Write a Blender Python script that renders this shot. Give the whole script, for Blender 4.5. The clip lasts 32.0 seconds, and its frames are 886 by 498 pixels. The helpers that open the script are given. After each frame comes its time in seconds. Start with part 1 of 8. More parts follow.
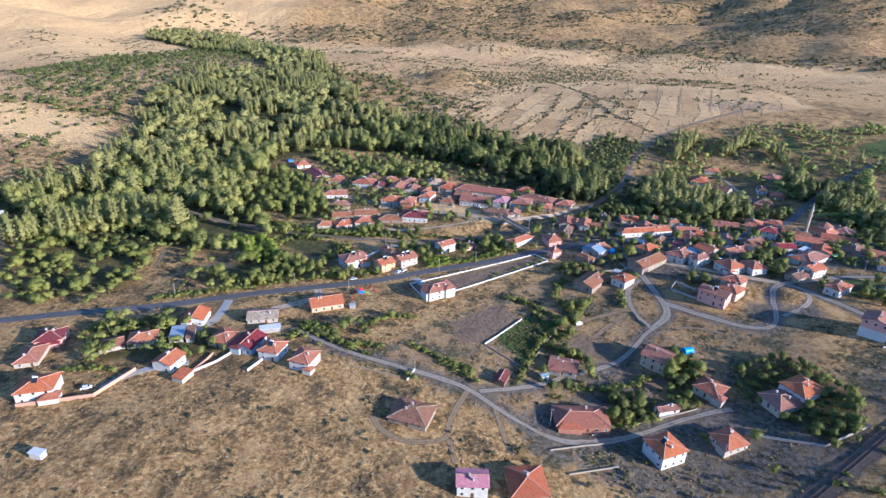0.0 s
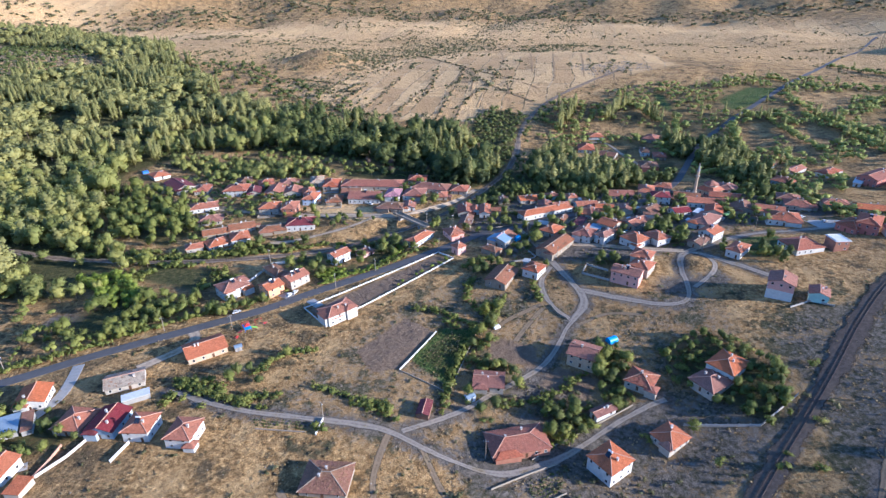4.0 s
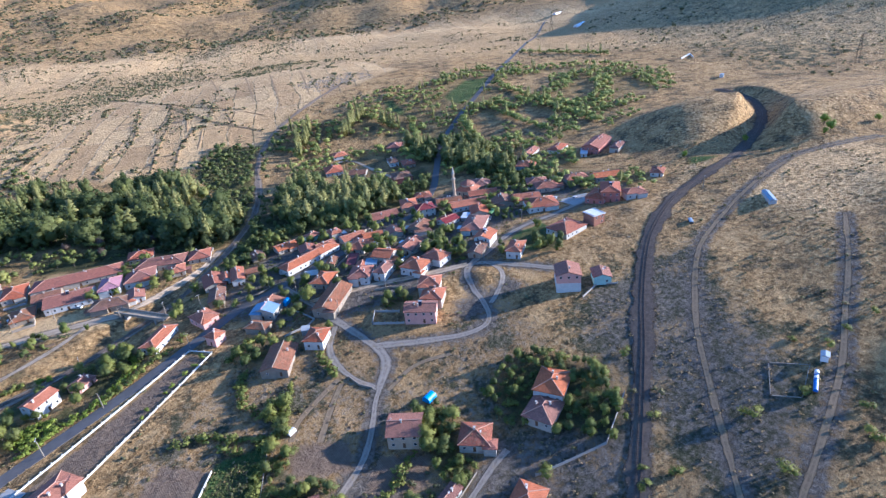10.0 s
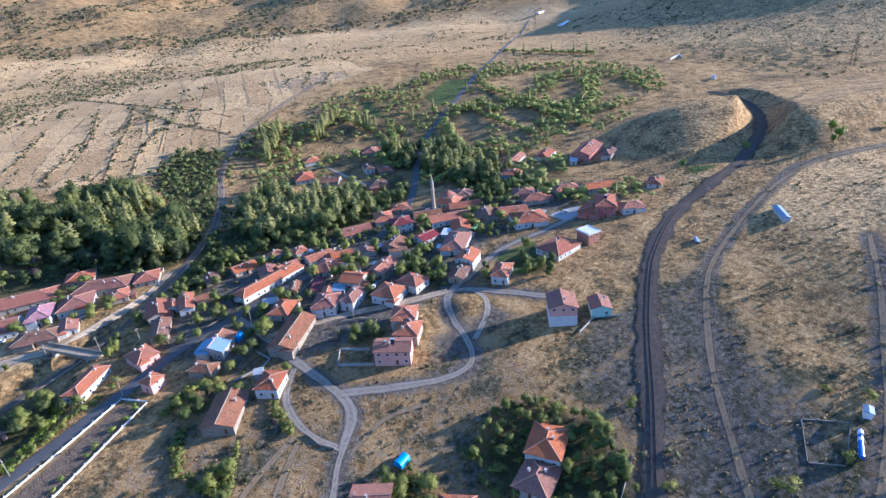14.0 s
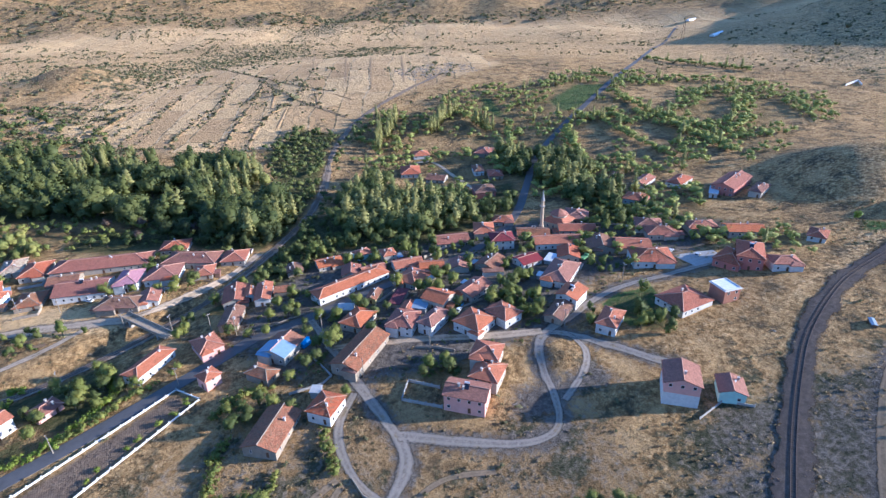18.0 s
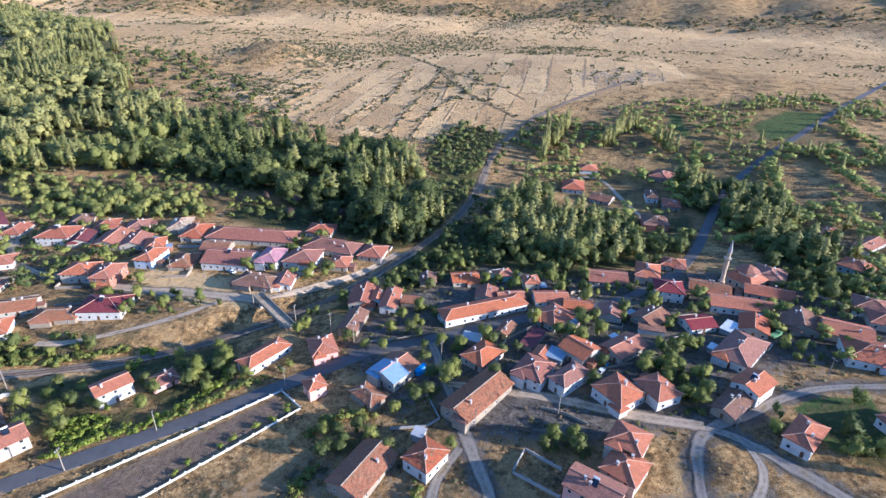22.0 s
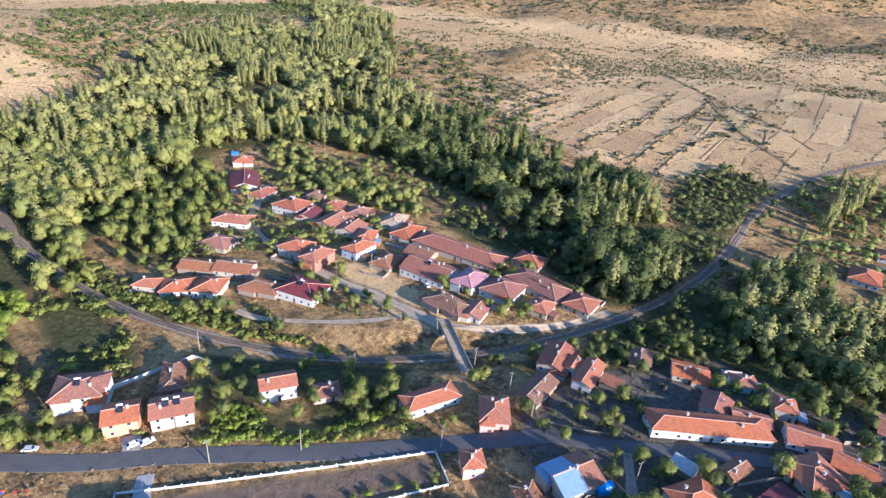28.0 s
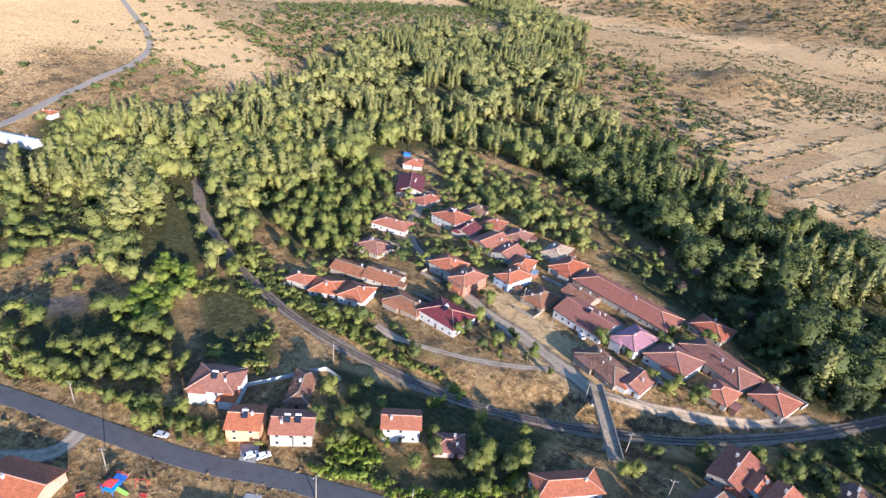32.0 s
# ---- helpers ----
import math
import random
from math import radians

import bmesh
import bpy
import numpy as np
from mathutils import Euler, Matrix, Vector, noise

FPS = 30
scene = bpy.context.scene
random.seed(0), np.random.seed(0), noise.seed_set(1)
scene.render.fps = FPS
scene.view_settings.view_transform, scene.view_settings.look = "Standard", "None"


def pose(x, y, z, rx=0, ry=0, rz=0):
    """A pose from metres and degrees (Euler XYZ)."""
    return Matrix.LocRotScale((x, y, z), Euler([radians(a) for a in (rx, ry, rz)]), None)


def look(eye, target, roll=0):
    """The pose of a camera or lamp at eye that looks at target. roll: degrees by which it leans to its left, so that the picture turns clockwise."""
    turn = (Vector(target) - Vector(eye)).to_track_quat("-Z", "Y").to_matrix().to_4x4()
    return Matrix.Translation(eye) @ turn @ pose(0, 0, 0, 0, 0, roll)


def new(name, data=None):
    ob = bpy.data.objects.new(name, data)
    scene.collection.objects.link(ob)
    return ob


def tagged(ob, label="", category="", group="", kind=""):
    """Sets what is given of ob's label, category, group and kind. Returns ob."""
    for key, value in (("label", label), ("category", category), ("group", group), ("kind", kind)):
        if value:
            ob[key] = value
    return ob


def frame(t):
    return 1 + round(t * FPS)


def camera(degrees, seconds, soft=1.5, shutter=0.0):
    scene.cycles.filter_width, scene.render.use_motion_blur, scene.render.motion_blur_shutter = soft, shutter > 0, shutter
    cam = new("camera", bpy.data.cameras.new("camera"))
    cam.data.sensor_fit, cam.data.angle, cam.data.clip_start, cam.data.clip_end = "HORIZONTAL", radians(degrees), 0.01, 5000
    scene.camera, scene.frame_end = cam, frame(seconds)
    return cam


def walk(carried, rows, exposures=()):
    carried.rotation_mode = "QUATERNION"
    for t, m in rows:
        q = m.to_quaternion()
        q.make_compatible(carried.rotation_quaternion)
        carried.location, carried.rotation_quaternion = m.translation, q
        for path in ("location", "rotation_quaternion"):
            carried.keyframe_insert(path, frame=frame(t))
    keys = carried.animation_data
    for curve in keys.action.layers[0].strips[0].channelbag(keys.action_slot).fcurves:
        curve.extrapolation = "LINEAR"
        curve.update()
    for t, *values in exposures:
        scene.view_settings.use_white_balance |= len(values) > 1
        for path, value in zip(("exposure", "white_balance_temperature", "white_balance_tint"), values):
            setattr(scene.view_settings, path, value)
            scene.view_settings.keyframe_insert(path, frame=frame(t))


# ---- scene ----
# ---- camera ----
cam = camera(77.03, 32.0, soft=1.38)
EXPOSURE = 1.38
PATH = [
    (0, (-0.00, 0.00, 152.41), (0.00, 91.49, 112.03), 1.83),
    (0.5, (-0.19, 4.67, 154.21), (-0.23, 95.23, 111.80), 1.90),
    (1, (-0.11, 9.70, 155.06), (-0.30, 100.21, 112.53), 1.85),
    (1.5, (0.07, 14.27, 155.20), (-0.34, 104.78, 112.67), 1.83),
    (2, (0.49, 18.48, 155.10), (1.28, 109.11, 112.85), 1.65),
    (2.5, (0.45, 23.12, 154.78), (4.90, 113.73, 112.71), 1.18),
    (3, (0.41, 27.98, 154.28), (8.75, 118.44, 112.47), 0.65),
    (3.5, (0.66, 32.17, 153.65), (13.38, 121.37, 110.27), 0.04),
    (4, (1.37, 37.46, 153.09), (19.77, 125.38, 109.16), -0.75),
    (4.5, (2.44, 42.11, 152.83), (27.05, 129.41, 110.73), -1.58),
    (6.5, (7.14, 60.22, 153.40), (43.42, 142.93, 110.48), -3.03),
    (7, (9.15, 64.34, 153.03), (48.80, 145.44, 110.01), -3.48),
    (7.5, (11.64, 67.90, 152.18), (54.68, 147.21, 109.08), -4.00),
    (8, (14.53, 71.96, 151.19), (61.13, 149.19, 108.03), -4.57),
    (8.5, (17.22, 75.66, 150.35), (66.22, 151.31, 107.04), -4.89),
    (9, (19.96, 79.46, 149.60), (71.72, 153.18, 106.16), -5.24),
    (9.5, (22.47, 82.69, 149.10), (75.99, 155.05, 105.51), -5.51),
    (10, (25.09, 85.99, 148.69), (79.70, 157.48, 105.03), -5.62),
    (10.5, (27.96, 89.27, 148.17), (83.16, 160.25, 104.42), -5.62),
    (11, (31.13, 92.30, 147.59), (86.65, 163.05, 103.87), -5.69),
    (11.5, (34.08, 95.46, 146.84), (89.91, 165.95, 103.09), -5.63),
    (12, (37.36, 98.89, 146.05), (93.39, 169.18, 102.26), -5.56),
    (12.5, (40.43, 102.39, 145.26), (96.76, 172.44, 101.44), -5.37),
    (13, (43.90, 106.02, 144.71), (100.48, 175.83, 100.84), -5.25),
    (13.5, (47.09, 109.17, 144.32), (103.85, 178.79, 100.37), -5.04),
    (14, (50.33, 112.29, 143.88), (107.19, 181.78, 99.86), -4.99),
    (14.5, (53.25, 115.47, 143.40), (110.35, 184.75, 99.36), -4.79),
    (16.5, (65.41, 129.85, 141.19), (119.89, 201.11, 96.99), -3.61),
    (17, (67.74, 133.09, 140.85), (118.76, 206.96, 96.79), -2.84),
    (17.5, (70.41, 136.22, 140.34), (116.70, 213.22, 96.43), -2.11),
    (18, (72.67, 139.49, 139.64), (114.40, 219.15, 95.91), -1.42),
    (18.5, (75.13, 142.92, 138.94), (113.07, 224.48, 95.27), -0.93),
    (19, (77.10, 146.90, 138.44), (112.23, 229.66, 94.66), -0.44),
    (19.5, (78.75, 150.83, 137.98), (110.86, 234.77, 94.13), -0.02),
    (20, (80.46, 154.71, 137.46), (110.04, 239.55, 93.57), 0.34),
    (20.5, (82.23, 158.87, 137.20), (110.89, 244.01, 93.26), 0.36),
    (21, (83.49, 163.02, 137.18), (110.26, 248.75, 93.20), 0.56),
    (21.5, (84.14, 166.67, 137.44), (108.59, 253.05, 93.38), 0.81),
    (22, (85.41, 170.71, 137.45), (102.37, 258.74, 93.16), 1.60),
    (22.5, (85.97, 174.84, 137.30), (99.54, 263.40, 92.89), 2.00),
    (23, (86.47, 178.81, 137.21), (95.87, 267.81, 92.59), 2.35),
    (23.5, (86.65, 183.32, 137.09), (94.31, 272.46, 92.42), 2.55),
    (24, (86.88, 187.64, 136.99), (93.53, 276.85, 92.30), 2.59),
    (24.5, (86.99, 191.85, 136.74), (93.07, 281.22, 92.30), 2.62),
    (26.5, (85.70, 204.40, 134.45), (90.97, 294.27, 90.93), 2.62),
    (27, (84.65, 206.62, 134.31), (86.15, 296.60, 90.70), 2.98),
    (27.5, (84.10, 208.48, 134.45), (75.40, 297.77, 90.28), 4.06),
    (28, (83.90, 211.38, 134.47), (64.15, 298.47, 89.47), 5.17),
    (28.5, (83.63, 213.94, 134.55), (55.63, 298.35, 88.81), 5.89),
    (29, (82.42, 217.26, 134.48), (49.98, 299.83, 88.33), 6.32),
    (29.5, (81.03, 220.47, 134.29), (44.95, 301.31, 87.76), 6.53),
    (30, (79.51, 223.69, 134.23), (40.99, 303.29, 87.55), 6.63),
    (30.5, (77.77, 226.56, 134.22), (37.02, 304.91, 87.31), 6.68),
    (31, (75.53, 230.00, 134.07), (32.99, 307.36, 87.12), 6.76),
    (31.5, (73.25, 233.03, 133.85), (29.61, 309.87, 87.04), 6.81),
    (32, (71.17, 235.93, 133.74), (26.46, 312.21, 87.02), 6.76),
]
walk(cam, [(t, look(eye, target, roll)) for t, eye, target, roll in PATH], [(0, EXPOSURE - 0.16, 4800, 15), (4, EXPOSURE - 0.1, 4760, 15), (9, EXPOSURE, 4630, 15), (14, EXPOSURE, 4630, 15), (21, EXPOSURE + 0.02, 4730, 15), (28, EXPOSURE + 0.06, 4930, 15), (32, EXPOSURE + 0.02, 5030, 15)])

# ---- light ----
SUN_AZ, SUN_EL = radians(116), radians(15.5)
world = bpy.data.worlds.new("sky")
scene.world = world
world.use_nodes = True
wn = world.node_tree.nodes
sky = wn.new("ShaderNodeTexSky")
sky.sky_type, sky.sun_disc, sky.sun_elevation, sky.sun_rotation = "NISHITA", False, SUN_EL, SUN_AZ
sky.altitude, sky.air_density, sky.dust_density, sky.ozone_density = 900, 1.1, 0.5, 3.0
wn["Background"].inputs["Strength"].default_value = 0.118
world.node_tree.links.new(sky.outputs["Color"], wn["Background"].inputs["Color"])
sun = new("sun", bpy.data.lights.new("sun", "SUN"))
sun.data.energy, sun.data.angle, sun.data.color = 5.0, radians(0.6), (1.0, 0.795, 0.555)
sun_from = Vector((math.sin(SUN_AZ) * math.cos(SUN_EL), math.cos(SUN_AZ) * math.cos(SUN_EL), math.sin(SUN_EL)))
sun.matrix_world = look(sun_from * 500, (0, 0, 0))


# ---- materials ----
def nodes_of(name, rough=0.9, spec=0.2, metal=0.0):
    m = bpy.data.materials.new(name)
    m.use_nodes = True
    t = m.node_tree
    b = t.nodes["Principled BSDF"]
    b.inputs["Roughness"].default_value = rough
    b.inputs["Specular IOR Level"].default_value = spec
    b.inputs["Metallic"].default_value = metal
    return m, t, b


def tex_noise(t, co, scale, detail=4, rough=0.6):
    n = t.nodes.new("ShaderNodeTexNoise")
    n.inputs["Scale"].default_value, n.inputs["Detail"].default_value, n.inputs["Roughness"].default_value = scale, detail, rough
    t.links.new(co, n.inputs["Vector"])
    return n.outputs["Fac"]


def ramp(t, fac, *stops):
    r = t.nodes.new("ShaderNodeValToRGB")
    while len(r.color_ramp.elements) < len(stops):
        r.color_ramp.elements.new(0.5)
    for e, (p, c) in zip(r.color_ramp.elements, stops):
        e.position, e.color = p, (*c, 1) if len(c) == 3 else c
    t.links.new(fac, r.inputs["Fac"])
    return r.outputs["Color"]


def step(t, fac, a, b):
    r = t.nodes.new("ShaderNodeMapRange")
    r.interpolation_type = "SMOOTHSTEP"
    r.inputs["From Min"].default_value, r.inputs["From Max"].default_value = a, b
    t.links.new(fac, r.inputs["Value"])
    return r.outputs["Result"]


def mix(t, fac, a, b, kind="MIX"):
    n = t.nodes.new("ShaderNodeMix")
    n.data_type, n.blend_type = "RGBA", kind
    for key, v in (("Factor", fac), ("A", a), ("B", b)):
        sock = [s for s in n.inputs if s.name == key and (s.type == "RGBA" or key == "Factor" and s.type == "VALUE")][0]
        if isinstance(v, (int, float)):
            sock.default_value = v
        elif isinstance(v, tuple):
            sock.default_value = (*v, 1)
        else:
            t.links.new(v, sock)
    return [s for s in n.outputs if s.type == "RGBA"][0]


def calc(t, op, a, b):
    n = t.nodes.new("ShaderNodeMath")
    n.operation = op
    for s, v in zip(n.inputs, (a, b)):
        if isinstance(v, (int, float)):
            s.default_value = v
        else:
            t.links.new(v, s)
    return n.outputs[0]


def bump(t, b, fac, strength, dist):
    n = t.nodes.new("ShaderNodeBump")
    n.inputs["Strength"].default_value, n.inputs["Distance"].default_value = strength, dist
    t.links.new(fac, n.inputs["Height"])
    t.links.new(n.outputs["Normal"], b.inputs["Normal"])


def coords(t, which="Object"):
    return t.nodes.new("ShaderNodeTexCoord").outputs[which]


def world_pos(t):
    return t.nodes.new("ShaderNodeNewGeometry").outputs["Position"]


def rand_ob(t):
    return t.nodes.new("ShaderNodeObjectInfo").outputs["Random"]


def base(t, b, col):
    t.links.new(col, b.inputs["Base Color"])


def plain(name, c, rough=0.85, amount=0.25, scale=0.6, spec=0.25, metal=0.0):
    """Paint, plaster, concrete: a base colour with stains and fine grain."""
    m, t, b = nodes_of(name, rough, spec, metal)
    p = world_pos(t)
    dark = tuple(v * (1 - amount) for v in c)
    light = tuple(min(1, v * (1 + amount * 0.5)) for v in c)
    col = ramp(t, tex_noise(t, p, scale, 6, 0.65), (0.3, dark), (0.55, c), (0.75, light))
    grain = tex_noise(t, p, 14, 3)
    base(t, b, mix(t, 0.35, col, ramp(t, grain, (0.3, dark), (0.7, light))))
    bump(t, b, grain, 0.3, 0.03)
    return m


def tile_mat(name, c, old=0.0):
    """Clay roof tiles in courses, from the roof's own metres."""
    m, t, b = nodes_of(name, 0.8, 0.3)
    uv = coords(t, "UV")
    br = t.nodes.new("ShaderNodeTexBrick")
    br.offset = 0.5
    for key, v in (("Scale", 1.0), ("Mortar Size", 0.03), ("Mortar Smooth", 0.6), ("Bias", 0.0), ("Brick Width", 0.3), ("Row Height", 0.36)):
        br.inputs[key].default_value = v
    for key, k in (("Color1", 1.12), ("Color2", 0.84), ("Mortar", 0.58)):
        br.inputs[key].default_value = (*(v * k for v in c), 1)
    t.links.new(uv, br.inputs["Vector"])
    p = world_pos(t)
    big = tex_noise(t, p, 0.45, 6, 0.7)
    stain = mix(t, calc(t, "MULTIPLY", step(t, big, 0.52 - old * 0.12, 0.74), 0.6), br.outputs["Color"], (0.13, 0.07, 0.045))
    lichen = mix(t, calc(t, "MULTIPLY", step(t, tex_noise(t, p, 2.6, 5, 0.7), 0.56 - old * 0.08, 0.74), 0.35 + 0.65 * old), stain, (0.36, 0.27, 0.17))
    patch = tex_noise(t, p, 1.1, 3, 0.8)
    lichen = mix(t, calc(t, "MULTIPLY", step(t, patch, 0.48, 0.36), 0.35 + 0.3 * old), lichen, tuple(v * 0.45 for v in c))
    lichen = mix(t, calc(t, "MULTIPLY", step(t, patch, 0.52, 0.66), 0.45), lichen, tuple(min(1, v * 1.5 + 0.03) for v in c))
    hue = t.nodes.new("ShaderNodeHueSaturation")
    r = rand_ob(t)
    t.links.new(calc(t, "ADD", calc(t, "MULTIPLY", r, 0.45), 0.78), hue.inputs["Value"])
    t.links.new(calc(t, "ADD", calc(t, "MULTIPLY", r, 0.3), 0.82), hue.inputs["Saturation"])
    t.links.new(mix(t, 0.6 + 0.4 * old, stain, lichen), hue.inputs["Color"])
    base(t, b, hue.outputs["Color"])
    bump(t, b, br.outputs["Fac"], 0.7, -0.06)
    return m


def leaf_mat(name, a, c, d):
    m, t, b = nodes_of(name, 0.65, 0.25)
    g = t.nodes.new("ShaderNodeNewGeometry")
    at = t.nodes.new("ShaderNodeAttribute")
    at.attribute_name = "tint"
    tint = ramp(t, calc(t, "FRACT", calc(t, "ADD", rand_ob(t), at.outputs["Fac"]), 0.0), (0.0, a), (0.5, c), (1.0, d))
    isl = ramp(t, g.outputs["Random Per Island"], (0.0, a), (0.5, c), (1.0, d))
    col = mix(t, 0.25, tint, isl)
    col = mix(t, step(t, tex_noise(t, g.outputs["Position"], 0.05, 3), 0.35, 0.7), col, mix(t, 0.5, col, d))
    speck = tex_noise(t, g.outputs["Position"], 1.7, 3, 0.75)
    col = mix(t, step(t, speck, 0.52, 0.36), col, mix(t, 0.34, col, (0.012, 0.018, 0.006)))
    col = mix(t, calc(t, "MULTIPLY", step(t, speck, 0.55, 0.75), 0.25), col, d)
    base(t, b, col)
    tr = t.nodes.new("ShaderNodeBsdfTranslucent")
    t.links.new(col, tr.inputs["Color"])
    ms = t.nodes.new("ShaderNodeMixShader")
    ms.inputs[0].default_value = 0.35
    t.links.new(b.outputs[0], ms.inputs[1])
    t.links.new(tr.outputs[0], ms.inputs[2])
    t.links.new(ms.outputs[0], t.nodes["Material Output"].inputs["Surface"])
    return m


def ground_mat():
    """Dry steppe grass, with soil, green plots and parcelled fields where the land cover says so."""
    m, t, b = nodes_of("dry_ground", 0.95, 0.1)
    p = world_pos(t)
    big, mid, fine, grain = tex_noise(t, p, 0.012, 5), tex_noise(t, p, 0.07, 6, 0.7), tex_noise(t, p, 0.45, 6, 0.72), tex_noise(t, p, 2.6, 4, 0.7)
    straw = ramp(t, fine, (0.3, (0.135, 0.08, 0.032)), (0.44, (0.30, 0.18, 0.07)), (0.55, (0.52, 0.325, 0.13)), (0.67, (0.83, 0.56, 0.245)))
    scrub = ramp(t, fine, (0.32, (0.052, 0.043, 0.022)), (0.52, (0.15, 0.108, 0.056)), (0.68, (0.36, 0.26, 0.135)))
    straw = mix(t, calc(t, "MULTIPLY", step(t, mid, 0.5, 0.36), 0.6), straw, mix(t, step(t, grain, 0.35, 0.65), (0.44, 0.28, 0.118), (0.86, 0.60, 0.28)))
    col = mix(t, step(t, mid, 0.49, 0.63), straw, scrub)
    col = mix(t, calc(t, "MULTIPLY", step(t, big, 0.48, 0.62), 0.35), col, (0.22, 0.152, 0.08))
    col = mix(t, calc(t, "MULTIPLY", step(t, grain, 0.46, 0.64), 0.7), col, (0.066, 0.046, 0.024))
    # low cushions of thorny scrub, closer together in the darker parts
    cell = t.nodes.new("ShaderNodeTexVoronoi")
    cell.inputs["Scale"].default_value, cell.inputs["Randomness"].default_value = 0.34, 1.0
    t.links.new(p, cell.inputs["Vector"])
    near = calc(t, "ADD", cell.outputs["Distance"], calc(t, "MULTIPLY", calc(t, "SUBTRACT", grain, 0.5), 0.5))
    cushion = calc(t, "MULTIPLY", step(t, near, 0.26, 0.14), step(t, calc(t, "ADD", mid, calc(t, "MULTIPLY", calc(t, "SUBTRACT", big, 0.5), 0.8)), 0.44, 0.56))
    col = mix(t, calc(t, "MULTIPLY", cushion, 0.85), col, ramp(t, grain, (0.35, (0.035, 0.034, 0.017)), (0.65, (0.10, 0.088, 0.04))))

    def cover(key):
        a = t.nodes.new("ShaderNodeAttribute")
        a.attribute_name = key
        return a.outputs["Fac"]

    def ragged(key):
        return step(t, calc(t, "ADD", cover(key), calc(t, "MULTIPLY", calc(t, "SUBTRACT", fine, 0.5), 0.9)), 0.35, 0.65)
    # parcels of worked land
    wob = t.nodes.new("ShaderNodeVectorMath")
    wob.operation = "MULTIPLY_ADD"
    nn = t.nodes.new("ShaderNodeTexNoise")
    nn.inputs["Scale"].default_value, nn.inputs["Detail"].default_value = 0.011, 3
    t.links.new(p, nn.inputs["Vector"])
    wob.inputs[1].default_value = (22, 22, 0)
    t.links.new(nn.outputs["Color"], wob.inputs[0])
    t.links.new(p, wob.inputs[2])
    rot = t.nodes.new("ShaderNodeMapping")
    rot.inputs["Rotation"].default_value[2] = radians(-66)
    t.links.new(wob.outputs[0], rot.inputs["Vector"])
    br = t.nodes.new("ShaderNodeTexBrick")
    br.offset, br.squash, br.squash_frequency, br.offset_frequency = 0.37, 0.6, 3, 2
    for key, v in (("Scale", 1.0), ("Mortar Size", 1.5), ("Mortar Smooth", 0.7), ("Bias", 0.0), ("Brick Width", 120.0), ("Row Height", 27.0)):
        br.inputs[key].default_value = v
    br.inputs["Color1"].default_value, br.inputs["Color2"].default_value, br.inputs["Mortar"].default_value = (0.0, 0.0, 0.0, 1), (1.0, 1.0, 1.0, 1), (0.5, 0.5, 0.5, 1)
    t.links.new(rot.outputs[0], br.inputs["Vector"])
    parcel = ramp(t, br.outputs["Color"], (0.0, (0.47, 0.30, 0.135)), (0.35, (0.53, 0.343, 0.155)), (0.7, (0.58, 0.385, 0.176)), (1.0, (0.66, 0.445, 0.208)))
    wave = t.nodes.new("ShaderNodeTexWave")
    wave.inputs["Scale"].default_value, wave.inputs["Distortion"].default_value = 0.16, 2.5
    t.links.new(rot.outputs[0], wave.inputs["Vector"])
    wave2 = t.nodes.new("ShaderNodeTexWave")
    wave2.inputs["Scale"].default_value, wave2.inputs["Distortion"].default_value = 0.5, 1.5
    t.links.new(p, wave2.inputs["Vector"])
    parcel = mix(t, calc(t, "MULTIPLY", wave.outputs["Fac"], 0.16), parcel, (0.17, 0.135, 0.095))
    parcel = mix(t, calc(t, "MULTIPLY", step(t, br.outputs["Fac"], 0.3, 0.8), 0.8), parcel, mix(t, step(t, mid, 0.44, 0.52), (0.56, 0.425, 0.25), (0.10, 0.088, 0.045)))
    parcel = mix(t, calc(t, "MULTIPLY", step(t, fine, 0.4, 0.7), 0.35), parcel, (0.12, 0.095, 0.055))
    col = mix(t, ragged("field"), col, parcel)
    brush = ramp(t, fine, (0.3, (0.035, 0.038, 0.02)), (0.5, (0.085, 0.08, 0.04)), (0.7, (0.24, 0.185, 0.1)))
    col = mix(t, step(t, calc(t, "ADD", cover("scrub"), calc(t, "MULTIPLY", calc(t, "SUBTRACT", mid, 0.5), 2.4)), 0.4, 0.7), col, brush)
    col = mix(t, ragged("pale"), col, ramp(t, fine, (0.3, (0.40, 0.255, 0.11)), (0.45, (0.58, 0.385, 0.175)), (0.65, (0.79, 0.545, 0.26))))
    soil = ramp(t, fine, (0.3, (0.066, 0.056, 0.046)), (0.5, (0.135, 0.114, 0.092)), (0.72, (0.27, 0.228, 0.178)))
    col = mix(t, ragged("soil"), col, soil)
    tilled = ramp(t, fine, (0.3, (0.165, 0.115, 0.075)), (0.55, (0.235, 0.168, 0.112)), (0.75, (0.33, 0.24, 0.155)))
    col = mix(t, ragged("tilled"), col, mix(t, calc(t, "MULTIPLY", wave2.outputs["Fac"], 0.4), tilled, (0.09, 0.066, 0.05)))
    col = mix(t, ragged("crop"), col, ramp(t, fine, (0.3, (0.046, 0.082, 0.022)), (0.7, (0.115, 0.16, 0.045))))
    green = ramp(t, fine, (0.3, (0.03, 0.034, 0.014)), (0.5, (0.075, 0.075, 0.028)), (0.7, (0.17, 0.14, 0.06)))
    col = mix(t, ragged("green"), col, green)
    base(t, b, col)
    bump(t, b, calc(t, "ADD", calc(t, "MULTIPLY", mid, 2.5), calc(t, "ADD", calc(t, "ADD", fine, calc(t, "MULTIPLY", big, 9.0)), calc(t, "MULTIPLY", grain, 0.5))), 1.0, 1.3)
